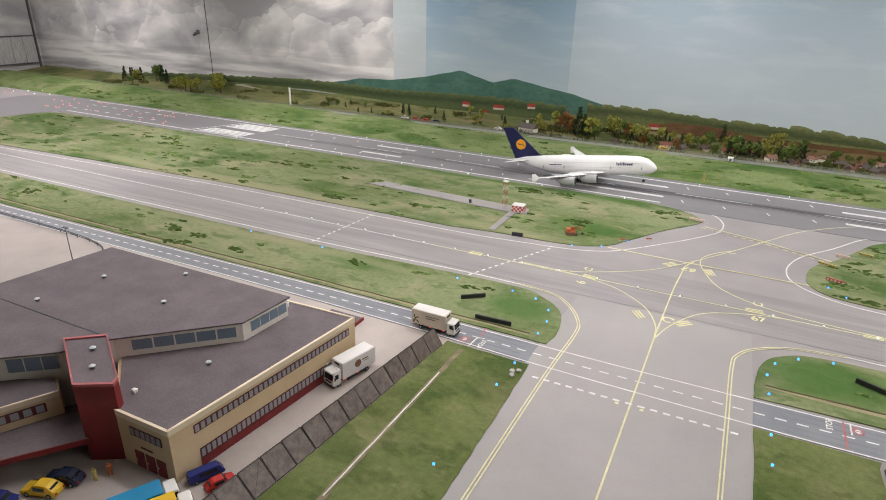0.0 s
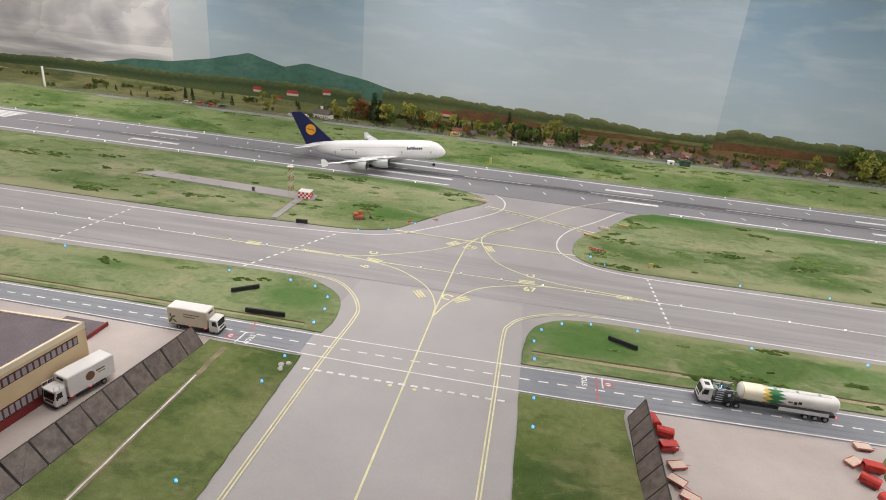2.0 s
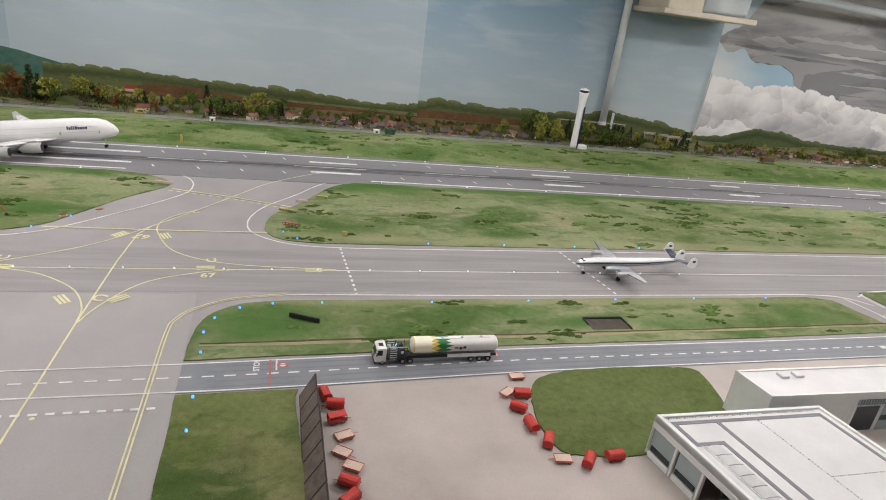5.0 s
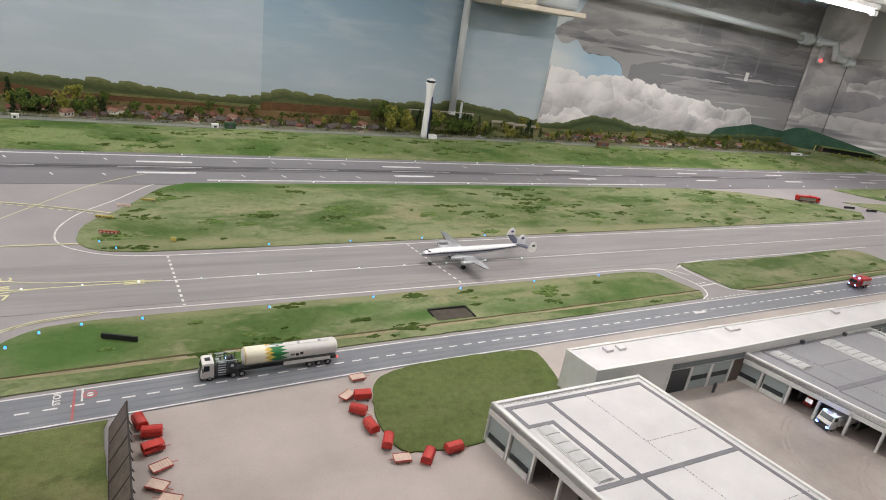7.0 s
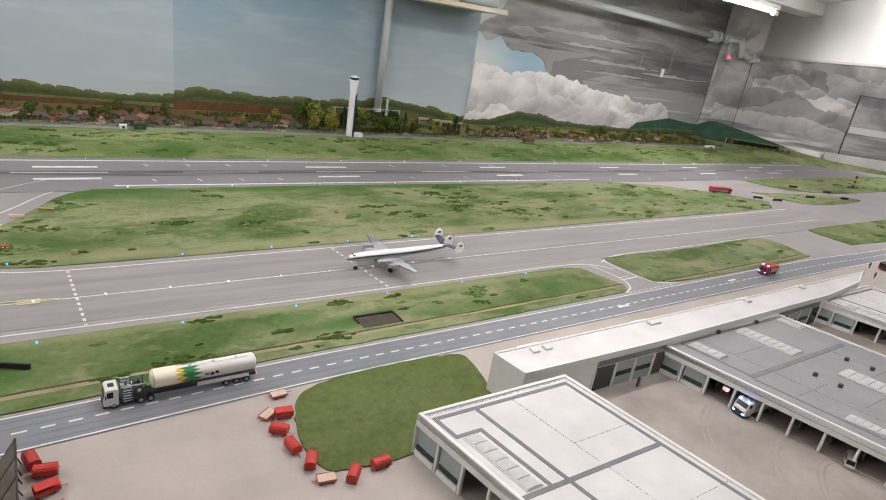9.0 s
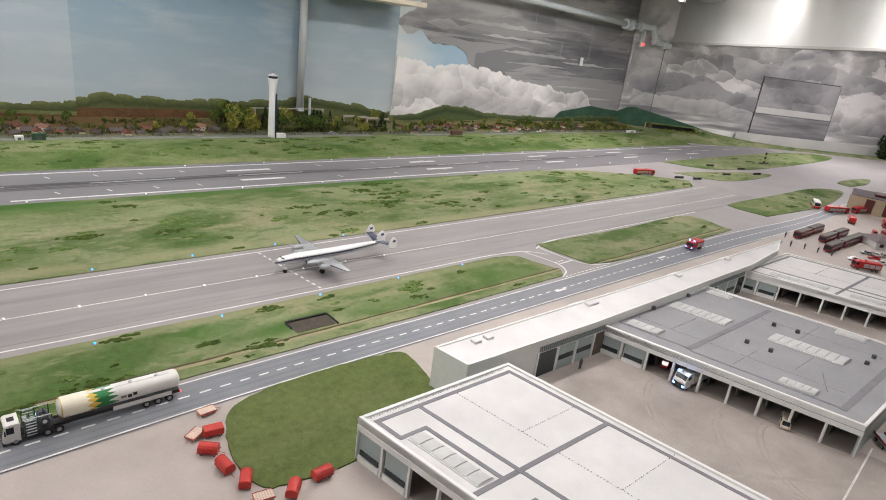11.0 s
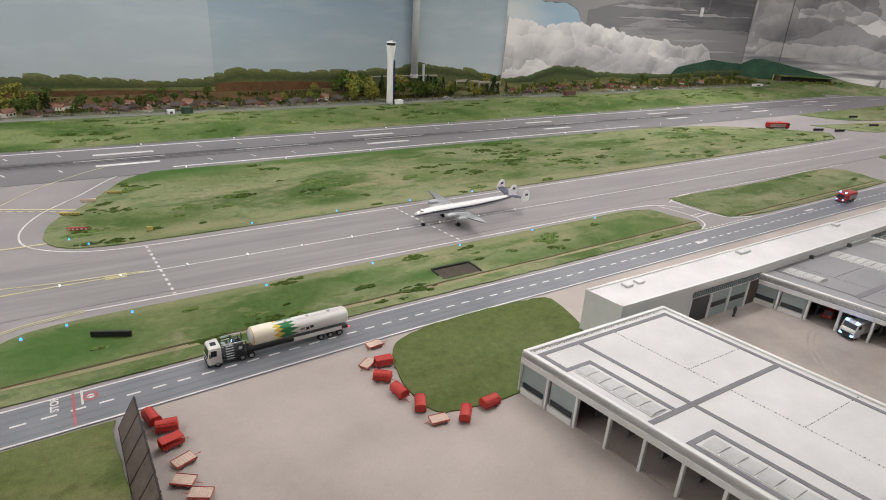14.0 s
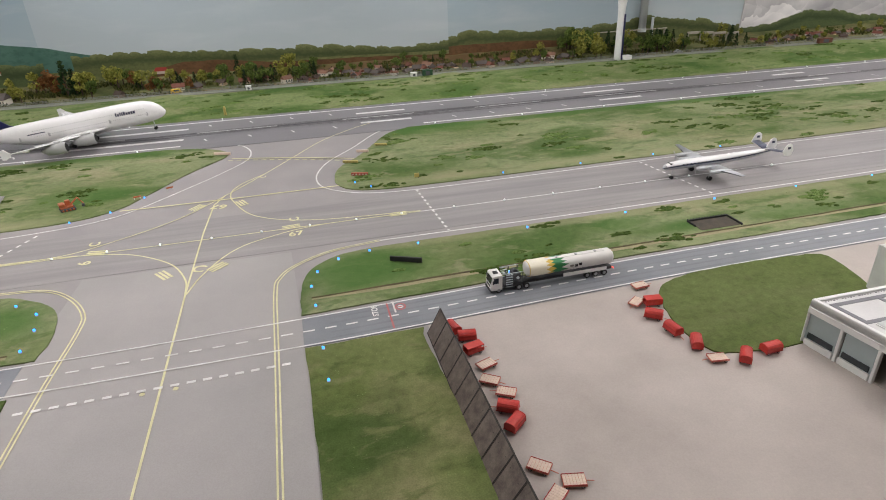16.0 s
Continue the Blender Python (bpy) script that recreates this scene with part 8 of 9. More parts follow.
M["verge"] = worn("dry_verge", C(128, 122, 92), C(158, 148, 116), 18, 300, 0.95, 0.2, 0.2, True)
M["ditch_soil"] = worn("dark_ditch_soil", C(74, 66, 46), C(104, 92, 64), 30, 300, 0.95, 0.3, 0.2, True)
for x0, y0, k, n in ((0.40, 1.842, 0.0006, 75), (-2.4, 1.772, 0.00032, 92), (2.44, 1.868, 0.0007, 40)):
    rows = []
    for i in range(n):
        x = x0 + 0.025 * i
        y = y0 + k * i + 0.0022 * noise.noise((i * 0.35, x0, 1.0))
        w = max(0.0006, 0.0045 + 0.006 * noise.noise((i * 0.16, x0, 2.0)))
        rows.append((x, y, w))
    bm = bmesh.new()
    lo = [bm.verts.new((x, y - 0.0045 - w, 0.0029)) for x, y, w in rows]
    up = [bm.verts.new((x, y - 0.0005 + 0.35 * w * noise.noise((x * 9, y0, 5.0)), 0.0031)) for x, y, w in rows]
    for i in range(n - 1):
        bm.faces.new((lo[i], lo[i + 1], up[i + 1], up[i]))
    tagged(part("verge", bm, M["verge"]), "dry trodden strip of verge beside the ditch", "verge", kind="structure")
    bm = bmesh.new()
    for (xa, ya, wa), (xb, yb, wb) in zip(rows, rows[1:]):
        loft(bm, [[(x, y + 0.001, 0.0027), (x, y + 0.0012, 0.0034), (x, y + 0.0022 + w * 0.3, 0.0044), (x, y + 0.0032 + w * 0.42, 0.0027)] for x, y, w in ((xa, ya, wa), (xb, yb, wb))])
    tagged(part("ditch", bm, M["ditch_soil"]), "narrow dark earth lip of the ditch along the road", "ditch", kind="structure")
M["drain"] = worn("weathered_concrete", C(186, 182, 172), C(234, 232, 228), 22, 300, 0.6, 0.2, 0.2, True)
line = [(-0.2585 + 0.016 * i / 40 + 0.0012 * noise.noise((i * 0.45, 3.0, 1.0)), 0.8 + 0.855 * i / 40) for i in range(41)]
bm = bmesh.new()
soil = [[bm.verts.new((x + s * (0.0056 + 0.0034 * noise.noise((i * 0.6, s, 7.0))), y, 0.0042)) for i, (x, y) in enumerate(line)] for s in (-1, 1)]
for i in range(40):
    bm.faces.new((soil[0][i], soil[1][i], soil[1][i + 1], soil[0][i + 1]))
M["drain_soil"] = worn("drain_soil", C(112, 100, 80), C(142, 128, 106), 30, 300, 0.95, 0.3, 0.2, True)
tagged(part("ditch", bm, M["drain_soil"]), "dry earth strip along the drain in grass", "ditch", kind="structure")
bm = bmesh.new()
for (xa, ya), (xb, yb) in zip(line, line[1:]):
    if 1.14 < ya < 1.53:
        loft(bm, [[(x - 0.0016, y, 0.003), (x + 0.0016, y, 0.003), (x + 0.0013, y, 0.0052), (x - 0.0013, y, 0.0052)] for x, y in ((xa, ya), (xb, yb - 0.0004))])
tagged(part("kerb", bm, M["drain"]), "narrow whitish concrete drain across the grass", "kerb", kind="structure")


# figurines, plain standing shapes
def figurine(x, y, z, a, mat, top, label, size=1.3):
    bm = bmesh.new()
    for s in (-1, 1):
        rod(bm, (s * 0.0017, 0, 0), (s * 0.0014, 0, 0.009), 0.0014, 0.0016, seg=6)
    rod(bm, (0, 0, 0.0085), (0, 0, 0.0165), 0.0026, 0.0032, seg=8)
    bmesh.ops.create_icosphere(bm, subdivisions=1, radius=0.0019, matrix=Matrix.Translation((0, 0, 0.0188)))
    o = part("figurine", bm, M[mat])
    o.matrix_world = pose(x, y, z, 0, 0, a) @ Matrix.Diagonal((size, size, size, 1))
    return tagged(o, label, "figurine", "figurines")


figurine(-0.613, 0.993, 0.001, 20, "sign_yellow", "", "tiny plain yellowish model figurine on the forecourt")
figurine(-0.602, 1.013, 0.001, 60, "orange", "", "tiny plain orange model figurine on the forecourt")
figurine(1.79, 1.446, 0.0016, 0, "vent", "", "tiny plain dark model figurine in the yard")
figurine(0.13, 3.475, 0.006, 0, "sign_yellow", "", "tiny plain yellow model figurine beside the runway", 1.9)
for x, y in ((3.65, 1.705), (3.52, 1.632), (3.547, 1.585), (3.558, 1.535), (3.575, 1.485)):
    figurine(x, y, 0.001, 30, "vent", "", "tiny plain dark model figurine on the far yard")


# lamp posts
def street_lamp(x, y, z, h, label):
    ob = thing("lamp_post", label, "lamp post", "lamp posts", at=pose(x, y, z))
    part("foot", Rod((0, 0, 0), (0, 0, 0.004), 0.004, seg=10), M["vent"], ob)
    part("pole", Rod((0, 0, 0.004), (0, 0, h), 0.0016, 0.001, seg=8), M["vent"], ob)
    part("head", Box(-0.012, 0.012, -0.004, 0.004, h, h + 0.003, 0.001), M["vent"], ob)
    return ob


street_lamp(-1.46, 1.52, 0.001, 0.12, "thin grey lamp post at the curved yard edge")
fl = thing("floodlight_mast", "tall white mast with red and white lamp head", "mast", at=pose(6.62, 1.97, 0))
part("pole", Rod((0, 0, 0), (0, 0, 0.30), 0.012, 0.007, seg=10), M["white_body"], fl)
part("lamp_head", Box(-0.05, 0.05, -0.02, 0.02, 0.30, 0.315, 0.002), M["red_body"], fl)
part("lamp_frame", Box(-0.035, 0.035, -0.018, 0.018, 0.315, 0.325, 0.002), M["white_body"], fl)
mk = thing("marker_pole", "black and yellow banded marker pole", "pole", at=pose(5.9, 2.74, 0.004))
for i in range(5):
    part("band", Rod((0, 0, i * 0.018), (0, 0, (i + 1) * 0.018), 0.007, seg=10), M["sign_yellow"] if i % 2 else M["black"], mk)
part("base", Box(-0.05, 0.05, -0.02, 0.02, -0.002, 0.004), M["black"], mk)

M["tan_render"] = worn("tan_render", C(164, 148, 122), C(180, 164, 138), 12, 200, 0.75, 0.1, 0.06, True)
# fire station, small dark-roofed building, buses
fs = thing("fire_station", "beige fire station with brown window bands on the far yard", "building", at=pose(4.79, 1.80, 0, 0, 0, -76) @ Matrix.Diagonal((0.85, 0.85, 0.74, 1)))
part("wall", Box(0, 0.62, 0, 0.34, 0, 0.125), M["tan_render"], fs)
part("roof", Box(0.005, 0.615, 0.005, 0.335, 0.125, 0.13), M["roof_dark"], fs)
part("roof_block", Box(0.14, 0.42, 0.1, 0.24, 0.13, 0.148), M["frame_red"], fs)
for x0, x1 in ((0.10, 0.15), (0.21, 0.245)):
    part("tall_window", Box(x0, x1, -0.003, 0.0, 0.01, 0.115), M["frame_red"], fs)
for j in range(3):
    w = part("window_band", Box(0.30, 0.47, -0.003, 0.0, 0.025 + j * 0.032, 0.042 + j * 0.032), M["frame_red"], fs)
    for i in range(8):
        part("pane", Box(0.304 + i * 0.0208, 0.320 + i * 0.0208, -0.0038, -0.003, 0.028 + j * 0.032, 0.039 + j * 0.032), M["dark_glass"], w)
for i in range(4):
    part("bay_door", Box(0.49 + i * 0.032, 0.516 + i * 0.032, -0.003, 0, 0.002, 0.06), M["cart_red"], fs)
sb = thing("low_building", "small white house with dark hipped roof", "building", at=pose(3.96, 1.425, 0, 0, 0, -42) @ Matrix.Diagonal((0.82, 0.82, 0.85, 1)))
part("wall", Box(0, 0.22, 0, 0.14, 0, 0.04), M["trim_white"], sb)
bm = bmesh.new()
loft(bm, [[(-0.015, -0.015, 0.04), (0.235, -0.015, 0.04), (0.235, 0.155, 0.04), (-0.015, 0.155, 0.04)], [(0.05, 0.05, 0.065), (0.17, 0.05, 0.065), (0.17, 0.09, 0.065), (0.05, 0.09, 0.065)]])
part("roof", bm, M["roof_dark"], sb, "dark hipped roof")
for i in range(5):
    w = part("window", Box(0.02 + i * 0.04, 0.042 + i * 0.04, -0.002, 0.0, 0.012, 0.03), M["frame_red"], sb)
    part("pane", Box(0.023 + i * 0.04, 0.039 + i * 0.04, -0.0026, -0.002, 0.014, 0.028), M["dark_glass"], w)


def bus(m, label):
    ob = thing("bus", label, "bus", "apron buses", at=m)
    b = part("body", Box(-0.075, 0.075, -0.016, 0.016, 0.005, 0.032, 0.002), M["maroon"], ob)
    part("roof", Box(-0.073, 0.073, -0.015, 0.015, 0.032, 0.035, 0.001), M["shade"], b)
    part("window_band", Box(-0.07, 0.07, -0.0165, 0.0165, 0.017, 0.028), M["glass"], b)
    part("windscreen", Box(0.0748, 0.0758, -0.014, 0.014, 0.013, 0.029), M["glass"], b)
    for s in (-1, 1):
        for x in (-0.05, 0.05):
            wheel(ob, x, s * 0.0135)
    return ob


for x, y, a in ((3.765, 1.672, 180), (3.93, 1.676, 180), (3.835, 1.588, 180), (4.0, 1.588, 180), (3.69, 1.518, 180), (3.85, 1.516, 180), (3.99, 1.516, 180)):
    bus(pose(x, y, 0.001, 0, 0, a), "red and grey apron bus parked in a row")
rnd = random.Random(31)
for i, (x, y) in enumerate(((4.553, 1.534), (4.608, 1.505), (4.645, 1.474), (4.67, 1.438), (4.70, 1.40), (4.72, 1.36))):
    fire_engine(pose(x, y, 0.001, 0, 0, 205 + rnd.uniform(-6, 6)), "red fire engine parked in a row before the station", 0.085)
for x, y, mat, kind in ((4.296, 1.517, "red_body", "van"), (4.34, 1.485, "red_body", "van"), (4.386, 1.461, "red_body", "car"), (4.33, 1.44, "cream_body", "car"), (4.375, 1.425, "red_body", "van"), (4.458, 1.409, "red_body", "van"), (4.42, 1.45, "white_body", "car"), (4.388, 1.373, "red_body", "van"), (4.44, 1.36, "red_body", "van"), (4.36, 1.40, "cream_body", "car"), (4.48, 1.36, "white_body", "car"), (4.52, 1.40, "red_body", "car")):
    car(pose(x, y, 0.001, 0, 0, 205 + rnd.uniform(-8, 8)), mat, {"red_body": "small red service vehicle parked on the far yard", "white_body": "small white car parked on the far yard", "cream_body": "small cream car parked on the far yard"}[mat], kind, 0.056)
for x, y, mat in ((3.619, 1.416, "white_body"), (3.80, 1.415, "silver"), (3.825, 1.388, "white_body"), (3.845, 1.362, "silver"), (3.749, 1.372, "red_body"), (3.858, 1.30, "white_body"), (3.702, 1.335, "white_body"), (3.759, 1.30, "silver")):
    car(pose(x, y, 0.001, 0, 0, 120 + rnd.uniform(-15, 15)), mat, {"white_body": "small white car parked by the dark-roofed house", "silver": "small silver car parked by the dark-roofed house", "red_body": "small red car parked by the dark-roofed house"}[mat], "car", 0.05)

# red and white lights at the western runway end
# Lens size also takes in the red lights' blurred reflection on the runway.
first = lamp_stub("run_red", "small glowing red approach light, enlarged for its blurred reflection", "light", "approach lights", 0.0042)
first.matrix_world = pose(-3.0, 3.15, 0.0012)
rnd = random.Random(4)
for i in range(30):
    copy_thing(first, pose(-4.35 + 1.4 * rnd.random(), 3.10 + 0.045 * rnd.randrange(7), 0.0012))
for i in range(10):
    copy_thing(first, pose(-5.6 + 0.9 * rnd.random(), 3.3 + 0.12 * rnd.randrange(3), 0.0012))
for i in range(16):
    x, y = -3.9 + 0.11 * (i // 2), 3.16 if i % 2 else 3.30
    bm = bmesh.new()
    ribbon(bm, [(x - 0.02, y), (x + 0.02, y)], 0.012, 0.0017)
    part("approach_bar", bm, M["white_line"], rwy)
first = lamp_stub("led_white", "small glowing white approach light", "light", "white approach lights", 0.0042)
first.matrix_world = pose(-5.2, 3.30, 0.0012)
for i in range(11):
    copy_thing(first, pose(-5.5 + 0.09 * i, 3.36 + 0.06 * (i % 3), 0.0012))
# dark guard rail round the yard's curved corner
gr = thing("guard_rail", "low dark guard rail along the curved yard edge", "rail")
run = spline([(-2.6, 1.655), (-2.1, 1.668), (-1.75, 1.668), (-1.56, 1.655), (-1.47, 1.625), (-1.445, 1.58)], 5)
bm = bmesh.new()
for (xa, ya), (xb, yb) in zip(run, run[1:]):
    rod(bm, (xa, ya, 0.013), (xb, yb, 0.013), 0.0016, seg=5)
    rod(bm, (xa, ya, 0.008), (xb, yb, 0.008), 0.0012, seg=5)
part("rail_bar", bm, M["vent"], gr)
for x, y in run[::2]:
    part("post", Rod((x, y, 0.001), (x, y, 0.014), 0.0012, seg=5), M["vent"], gr)

# coach and fire tender on the bend of the service road
coach = thing("airport_bus", "white and red airport bus at the road bend", "bus", at=pose(4.60, 1.90, 0.0014, 0, 0, 205))
part("body", Box(-0.06, 0.06, -0.018, 0.018, 0.006, 0.04, 0.003), M["white_body"], coach)
part("skirt", Box(-0.0605, 0.0605, -0.0185, 0.0185, 0.006, 0.016, 0.001), M["red_body"], coach)
part("window_band", Box(-0.056, 0.056, -0.0186, 0.0186, 0.023, 0.034), M["glass"], coach)
part("windscreen", Box(0.0598, 0.0606, -0.015, 0.015, 0.018, 0.035), M["glass"], coach)
for s in (-1, 1):
    for x in (-0.04, 0.04):
        wheel(coach, x, s * 0.0165)
fire_engine(pose(4.60, 1.79, 0.0014, 0, 0, -25), "long red fire tender standing before the fire station", 0.15)
fire_engine(pose(4.42, 1.66, 0.0012, 0, 0, 20), "small red fire tender on the far yard", 0.08)

# link road between the grass islands
link = thing("link_marking", "white edge curves and stop dashes on the link road", "marking", kind="structure")
for q, w, dash in ((spline([(2.10, 2.074), (2.24, 2.062), (2.262, 2.03), (2.285, 1.93), (2.262, 1.868), (2.21, 1.838)]), 0.005, 0), (spline([(2.50, 2.10), (2.39, 2.085), (2.35, 2.055), (2.365, 1.93), (2.40, 1.87), (2.48, 1.846)]), 0.005, 0),
                   ([(2.285, 1.918), (2.37, 1.925)], 0.006, 0), ([(2.285, 1.934), (2.335, 1.938)], 0.006, 0.01), ([(2.22, 1.834), (2.46, 1.842)], 0.004, 0.012)):
    bm = bmesh.new()
    ribbon(bm, q, w, 0.0021, dash, dash * 0.8)
    part("link_line", bm, M["white_line"], link)
# white arrow plates on the road
for x, y in ((2.12, 1.768), (2.75, 1.80)):
    bm = bmesh.new()
    ribbon(bm, [(x - 0.028, y), (x + 0.02, y + 0.001)], 0.010, 0.0022)
    part("road_arrow", bm, M["white_line"], rd)
# red-edged kerb behind the beige building
kb = thing("loading_kerb", "low dark ledge with red edge behind the building", "kerb")
part("top", Box(-0.62, -0.524, 1.60, 1.662, 0.001, 0.009, 0.001), M["roof_dark"], kb)
part("edge", Box(-0.524, -0.520, 1.598, 1.664, 0.001, 0.0105, 0.0008), M["red_base"], kb)
# vehicles and trailer at the garages
ut = thing("utility_truck", "white flat-topped utility truck with lit blue lamps leaving a garage bay", "truck", at=pose(1.928, 1.277, 0.0017, 0, 0, 176))
cab = part("cab", loft(bmesh.new(), [[(x, -0.0155, 0.006), (x, 0.0155, 0.006), (x, 0.015, zt), (x, -0.015, zt)] for x, zt in ((0.0, 0.020), (-0.003, 0.026), (-0.007, 0.037), (-0.026, 0.038))]), M["white_body"], ut)
part("windscreen", loft(bmesh.new(), [[(x, -0.0135, z), (x, 0.0135, z), (x - 0.001, 0.0135, z), (x - 0.001, -0.0135, z)] for x, z in ((-0.0022, 0.0255), (-0.0060, 0.0355))]), M["dark_glass"], cab)
part("grille", Box(0.0002, 0.0012, -0.0125, 0.0125, 0.006, 0.0165), M["black"], cab, "black grille")
part("bumper", Box(-0.002, 0.0022, -0.016, 0.016, 0.004, 0.009, 0.001), M["black"], cab)
for s in (-1, 1):
    part("side_window", Box(-0.020, -0.009, s * 0.0152 - 0.0006, s * 0.0152 + 0.0006, 0.026, 0.034), M["dark_glass"], cab)
    part("headlamp", Box(0.0012, 0.0026, s * 0.0115 - 0.003, s * 0.0115 + 0.003, 0.0095, 0.0135, 0.0006), M["lamp_blue"], cab, "blue-white lit headlamp")
    part("roof_lamp", Box(-0.012, -0.007, s * 0.0105 - 0.0035, s * 0.0105 + 0.0035, 0.0378, 0.0412, 0.0008), M["lamp_blue"], cab, "blue lit roof lamp")
    for x in (-0.016, -0.075, -0.093):
        wheel(ut, x, s * 0.0125, 0.0075, 0.005)
part("chassis", Box(-0.108, -0.004, -0.010, 0.010, 0.006, 0.010), M["black"], ut)
part("deck_body", Box(-0.108, -0.029, -0.0165, 0.0165, 0.010, 0.0305, 0.0015), M["white_body"], ut)
part("deck_cover", Box(-0.105, -0.034, -0.0125, 0.0125, 0.0305, 0.0345, 0.0012), M["white_body"], ut)
for x in (-0.05, -0.07, -0.09):
    part("deck_hatch", Box(x - 0.006, x + 0.006, -0.008, 0.008, 0.0345, 0.0357, 0.0005), M["panel_grey"], ut)
tl = thing("trailer", "small grey flat trailer standing beside the garage hall", "trailer", at=pose(2.135, 0.925, 0.0019, 0, 0, 40))
part("deck", Box(-0.028, 0.028, -0.012, 0.012, 0.009, 0.0115, 0.0008), M["pipe"], tl)
part("drawbar", Rod((0.028, 0, 0.009), (0.045, 0, 0.005), 0.001, seg=6), M["vent"], tl)
for s in (-1, 1):
    part("side_rail", Box(-0.028, 0.028, s * 0.0115 - 0.0008, s * 0.0115 + 0.0008, 0.0115, 0.016), M["red_base"], tl)
    for x in (-0.015, 0.012):
        wheel(tl, x, s * 0.0105, 0.0045, 0.003)

# ---- tufts and low shrubs on the turf ----
def blades(name, spots, mat, label, seed):
    """Many small grass blades in one mesh: spots are x, y, z, height."""
    rnd = random.Random(seed)
    vs, fs = [], []
    for x, y, z, h in spots:
        for k in range(3):
            a = rnd.uniform(0, math.pi)
            w = h * 0.55
            dx, dy = math.cos(a) * w / 2, math.sin(a) * w / 2
            lx, ly = rnd.uniform(-0.6, 0.6) * h, rnd.uniform(-0.6, 0.6) * h
            i = len(vs)
            vs += [(x - dx, y - dy, z), (x + dx, y + dy, z), (x + dx * 0.5 + lx, y + dy * 0.5 + ly, z + h), (x - dx * 0.5 + lx, y - dy * 0.5 + ly, z + h * 0.85)]
            fs.append((i, i + 1, i + 2, i + 3))
    me = bpy.data.meshes.new(name)
    me.from_pydata(vs, [], fs)
    me.materials.append(mat)
    return tagged(new(name, me), label, "grass", kind="stuff")


def island_mat(name, c1, c2):
    k = Nodes(name)
    geo = k.n("ShaderNodeNewGeometry")
    col = k.ramp(geo.outputs["Random Per Island"], (0.0, c1), (1.0, c2))
    return k.done(col, 0.9, 0, 0.1)


def mounds(name, spots, mat, label, seed):
    """Low ragged cushions of flock in one mesh: spots are x, y, z, radius along x, along y, height."""
    rnd = random.Random(seed)
    vs, fs = [], []
    for x, y, z, rx, ry, h in spots:
        i, n, ph = len(vs), 13, rnd.uniform(0, 99)
        vs.append((x, y, z + h))
        for r, k in ((0.55, 0.85), (0.85, 0.45), (1.0, -0.15)):
            for j in range(n):
                a = 6.2832 * j / n
                w = r * (1 + 0.42 * noise.noise((math.cos(a) * 1.6 + ph, math.sin(a) * 1.6, 0)) + rnd.uniform(-0.24, 0.24))
                vs.append((x + rx * w * math.cos(a), y + ry * w * math.sin(a), z + h * k * rnd.uniform(0.5, 1.35)))
        for j in range(n):
            q = (j + 1) % n
            fs.append((i, i + 1 + j, i + 1 + q))
            for r in range(2):
                b = i + 1 + r * n
                fs.append((b + j, b + n + j, b + n + q, b + q))
    me = bpy.data.meshes.new(name)
    me.from_pydata(vs, [], fs)
    me.materials.append(mat)
    return tagged(new(name, me), label, "grass", kind="stuff")


def flock_mat(name, c1, c2):
    k = Nodes(name)
    geo = k.n("ShaderNodeNewGeometry")
    col = k.ramp(geo.outputs["Random Per Island"], (0.0, c1), (1.0, c2))
    v = k.coords(True)
    col = k.mix(0.35, col, k.ramp(k.noise(v, 380, 3, 0.65), (0.25, 0.1), (0.75, 0.9)), "OVERLAY")
    k.bump(k.noise(v, 500, 3, 0.7), 0.8, 0.002)
    return k.done(col, 0.95, 0, 0.1)


M["flock_dark"] = flock_mat("dark_green_flock", C(62, 82, 36), C(86, 104, 50))
M["flock_mid"] = flock_mat("mid_green_flock", C(92, 116, 60), C(112, 132, 76))
M["blade_light"] = island_mat("light_green_blades", C(116, 134, 82), C(140, 152, 104))
BANK = [(3.445, 0.0015), (3.47, 0.006), (3.54, 0.016), (3.62, 0.03), (3.7, 0.036), (3.78, 0.038), (3.9, 0.036)]
rnd = random.Random(77)
dark, mids, light = [], [], []


def patch(cx, cy, w, d, ground, ok, out, h=0.0034):
    lean = rnd.uniform(-0.5, 0.5)
    for j in range(max(3, int(w / 0.0022))):
        t, r = rnd.uniform(0, 6.283), rnd.random() ** 0.62
        dx = w * r * math.cos(t)
        x, y = cx + dx, cy + d * r * math.sin(t) + dx * lean * 0.5
        if ok(x, y):
            s = rnd.uniform(0.0035, 0.0085) * (1.15 - 0.5 * r)
            out.append((x, y, ground(y), s * rnd.uniform(1.2, 2.2), s * 0.8, h * rnd.uniform(0.5, 1.1)))


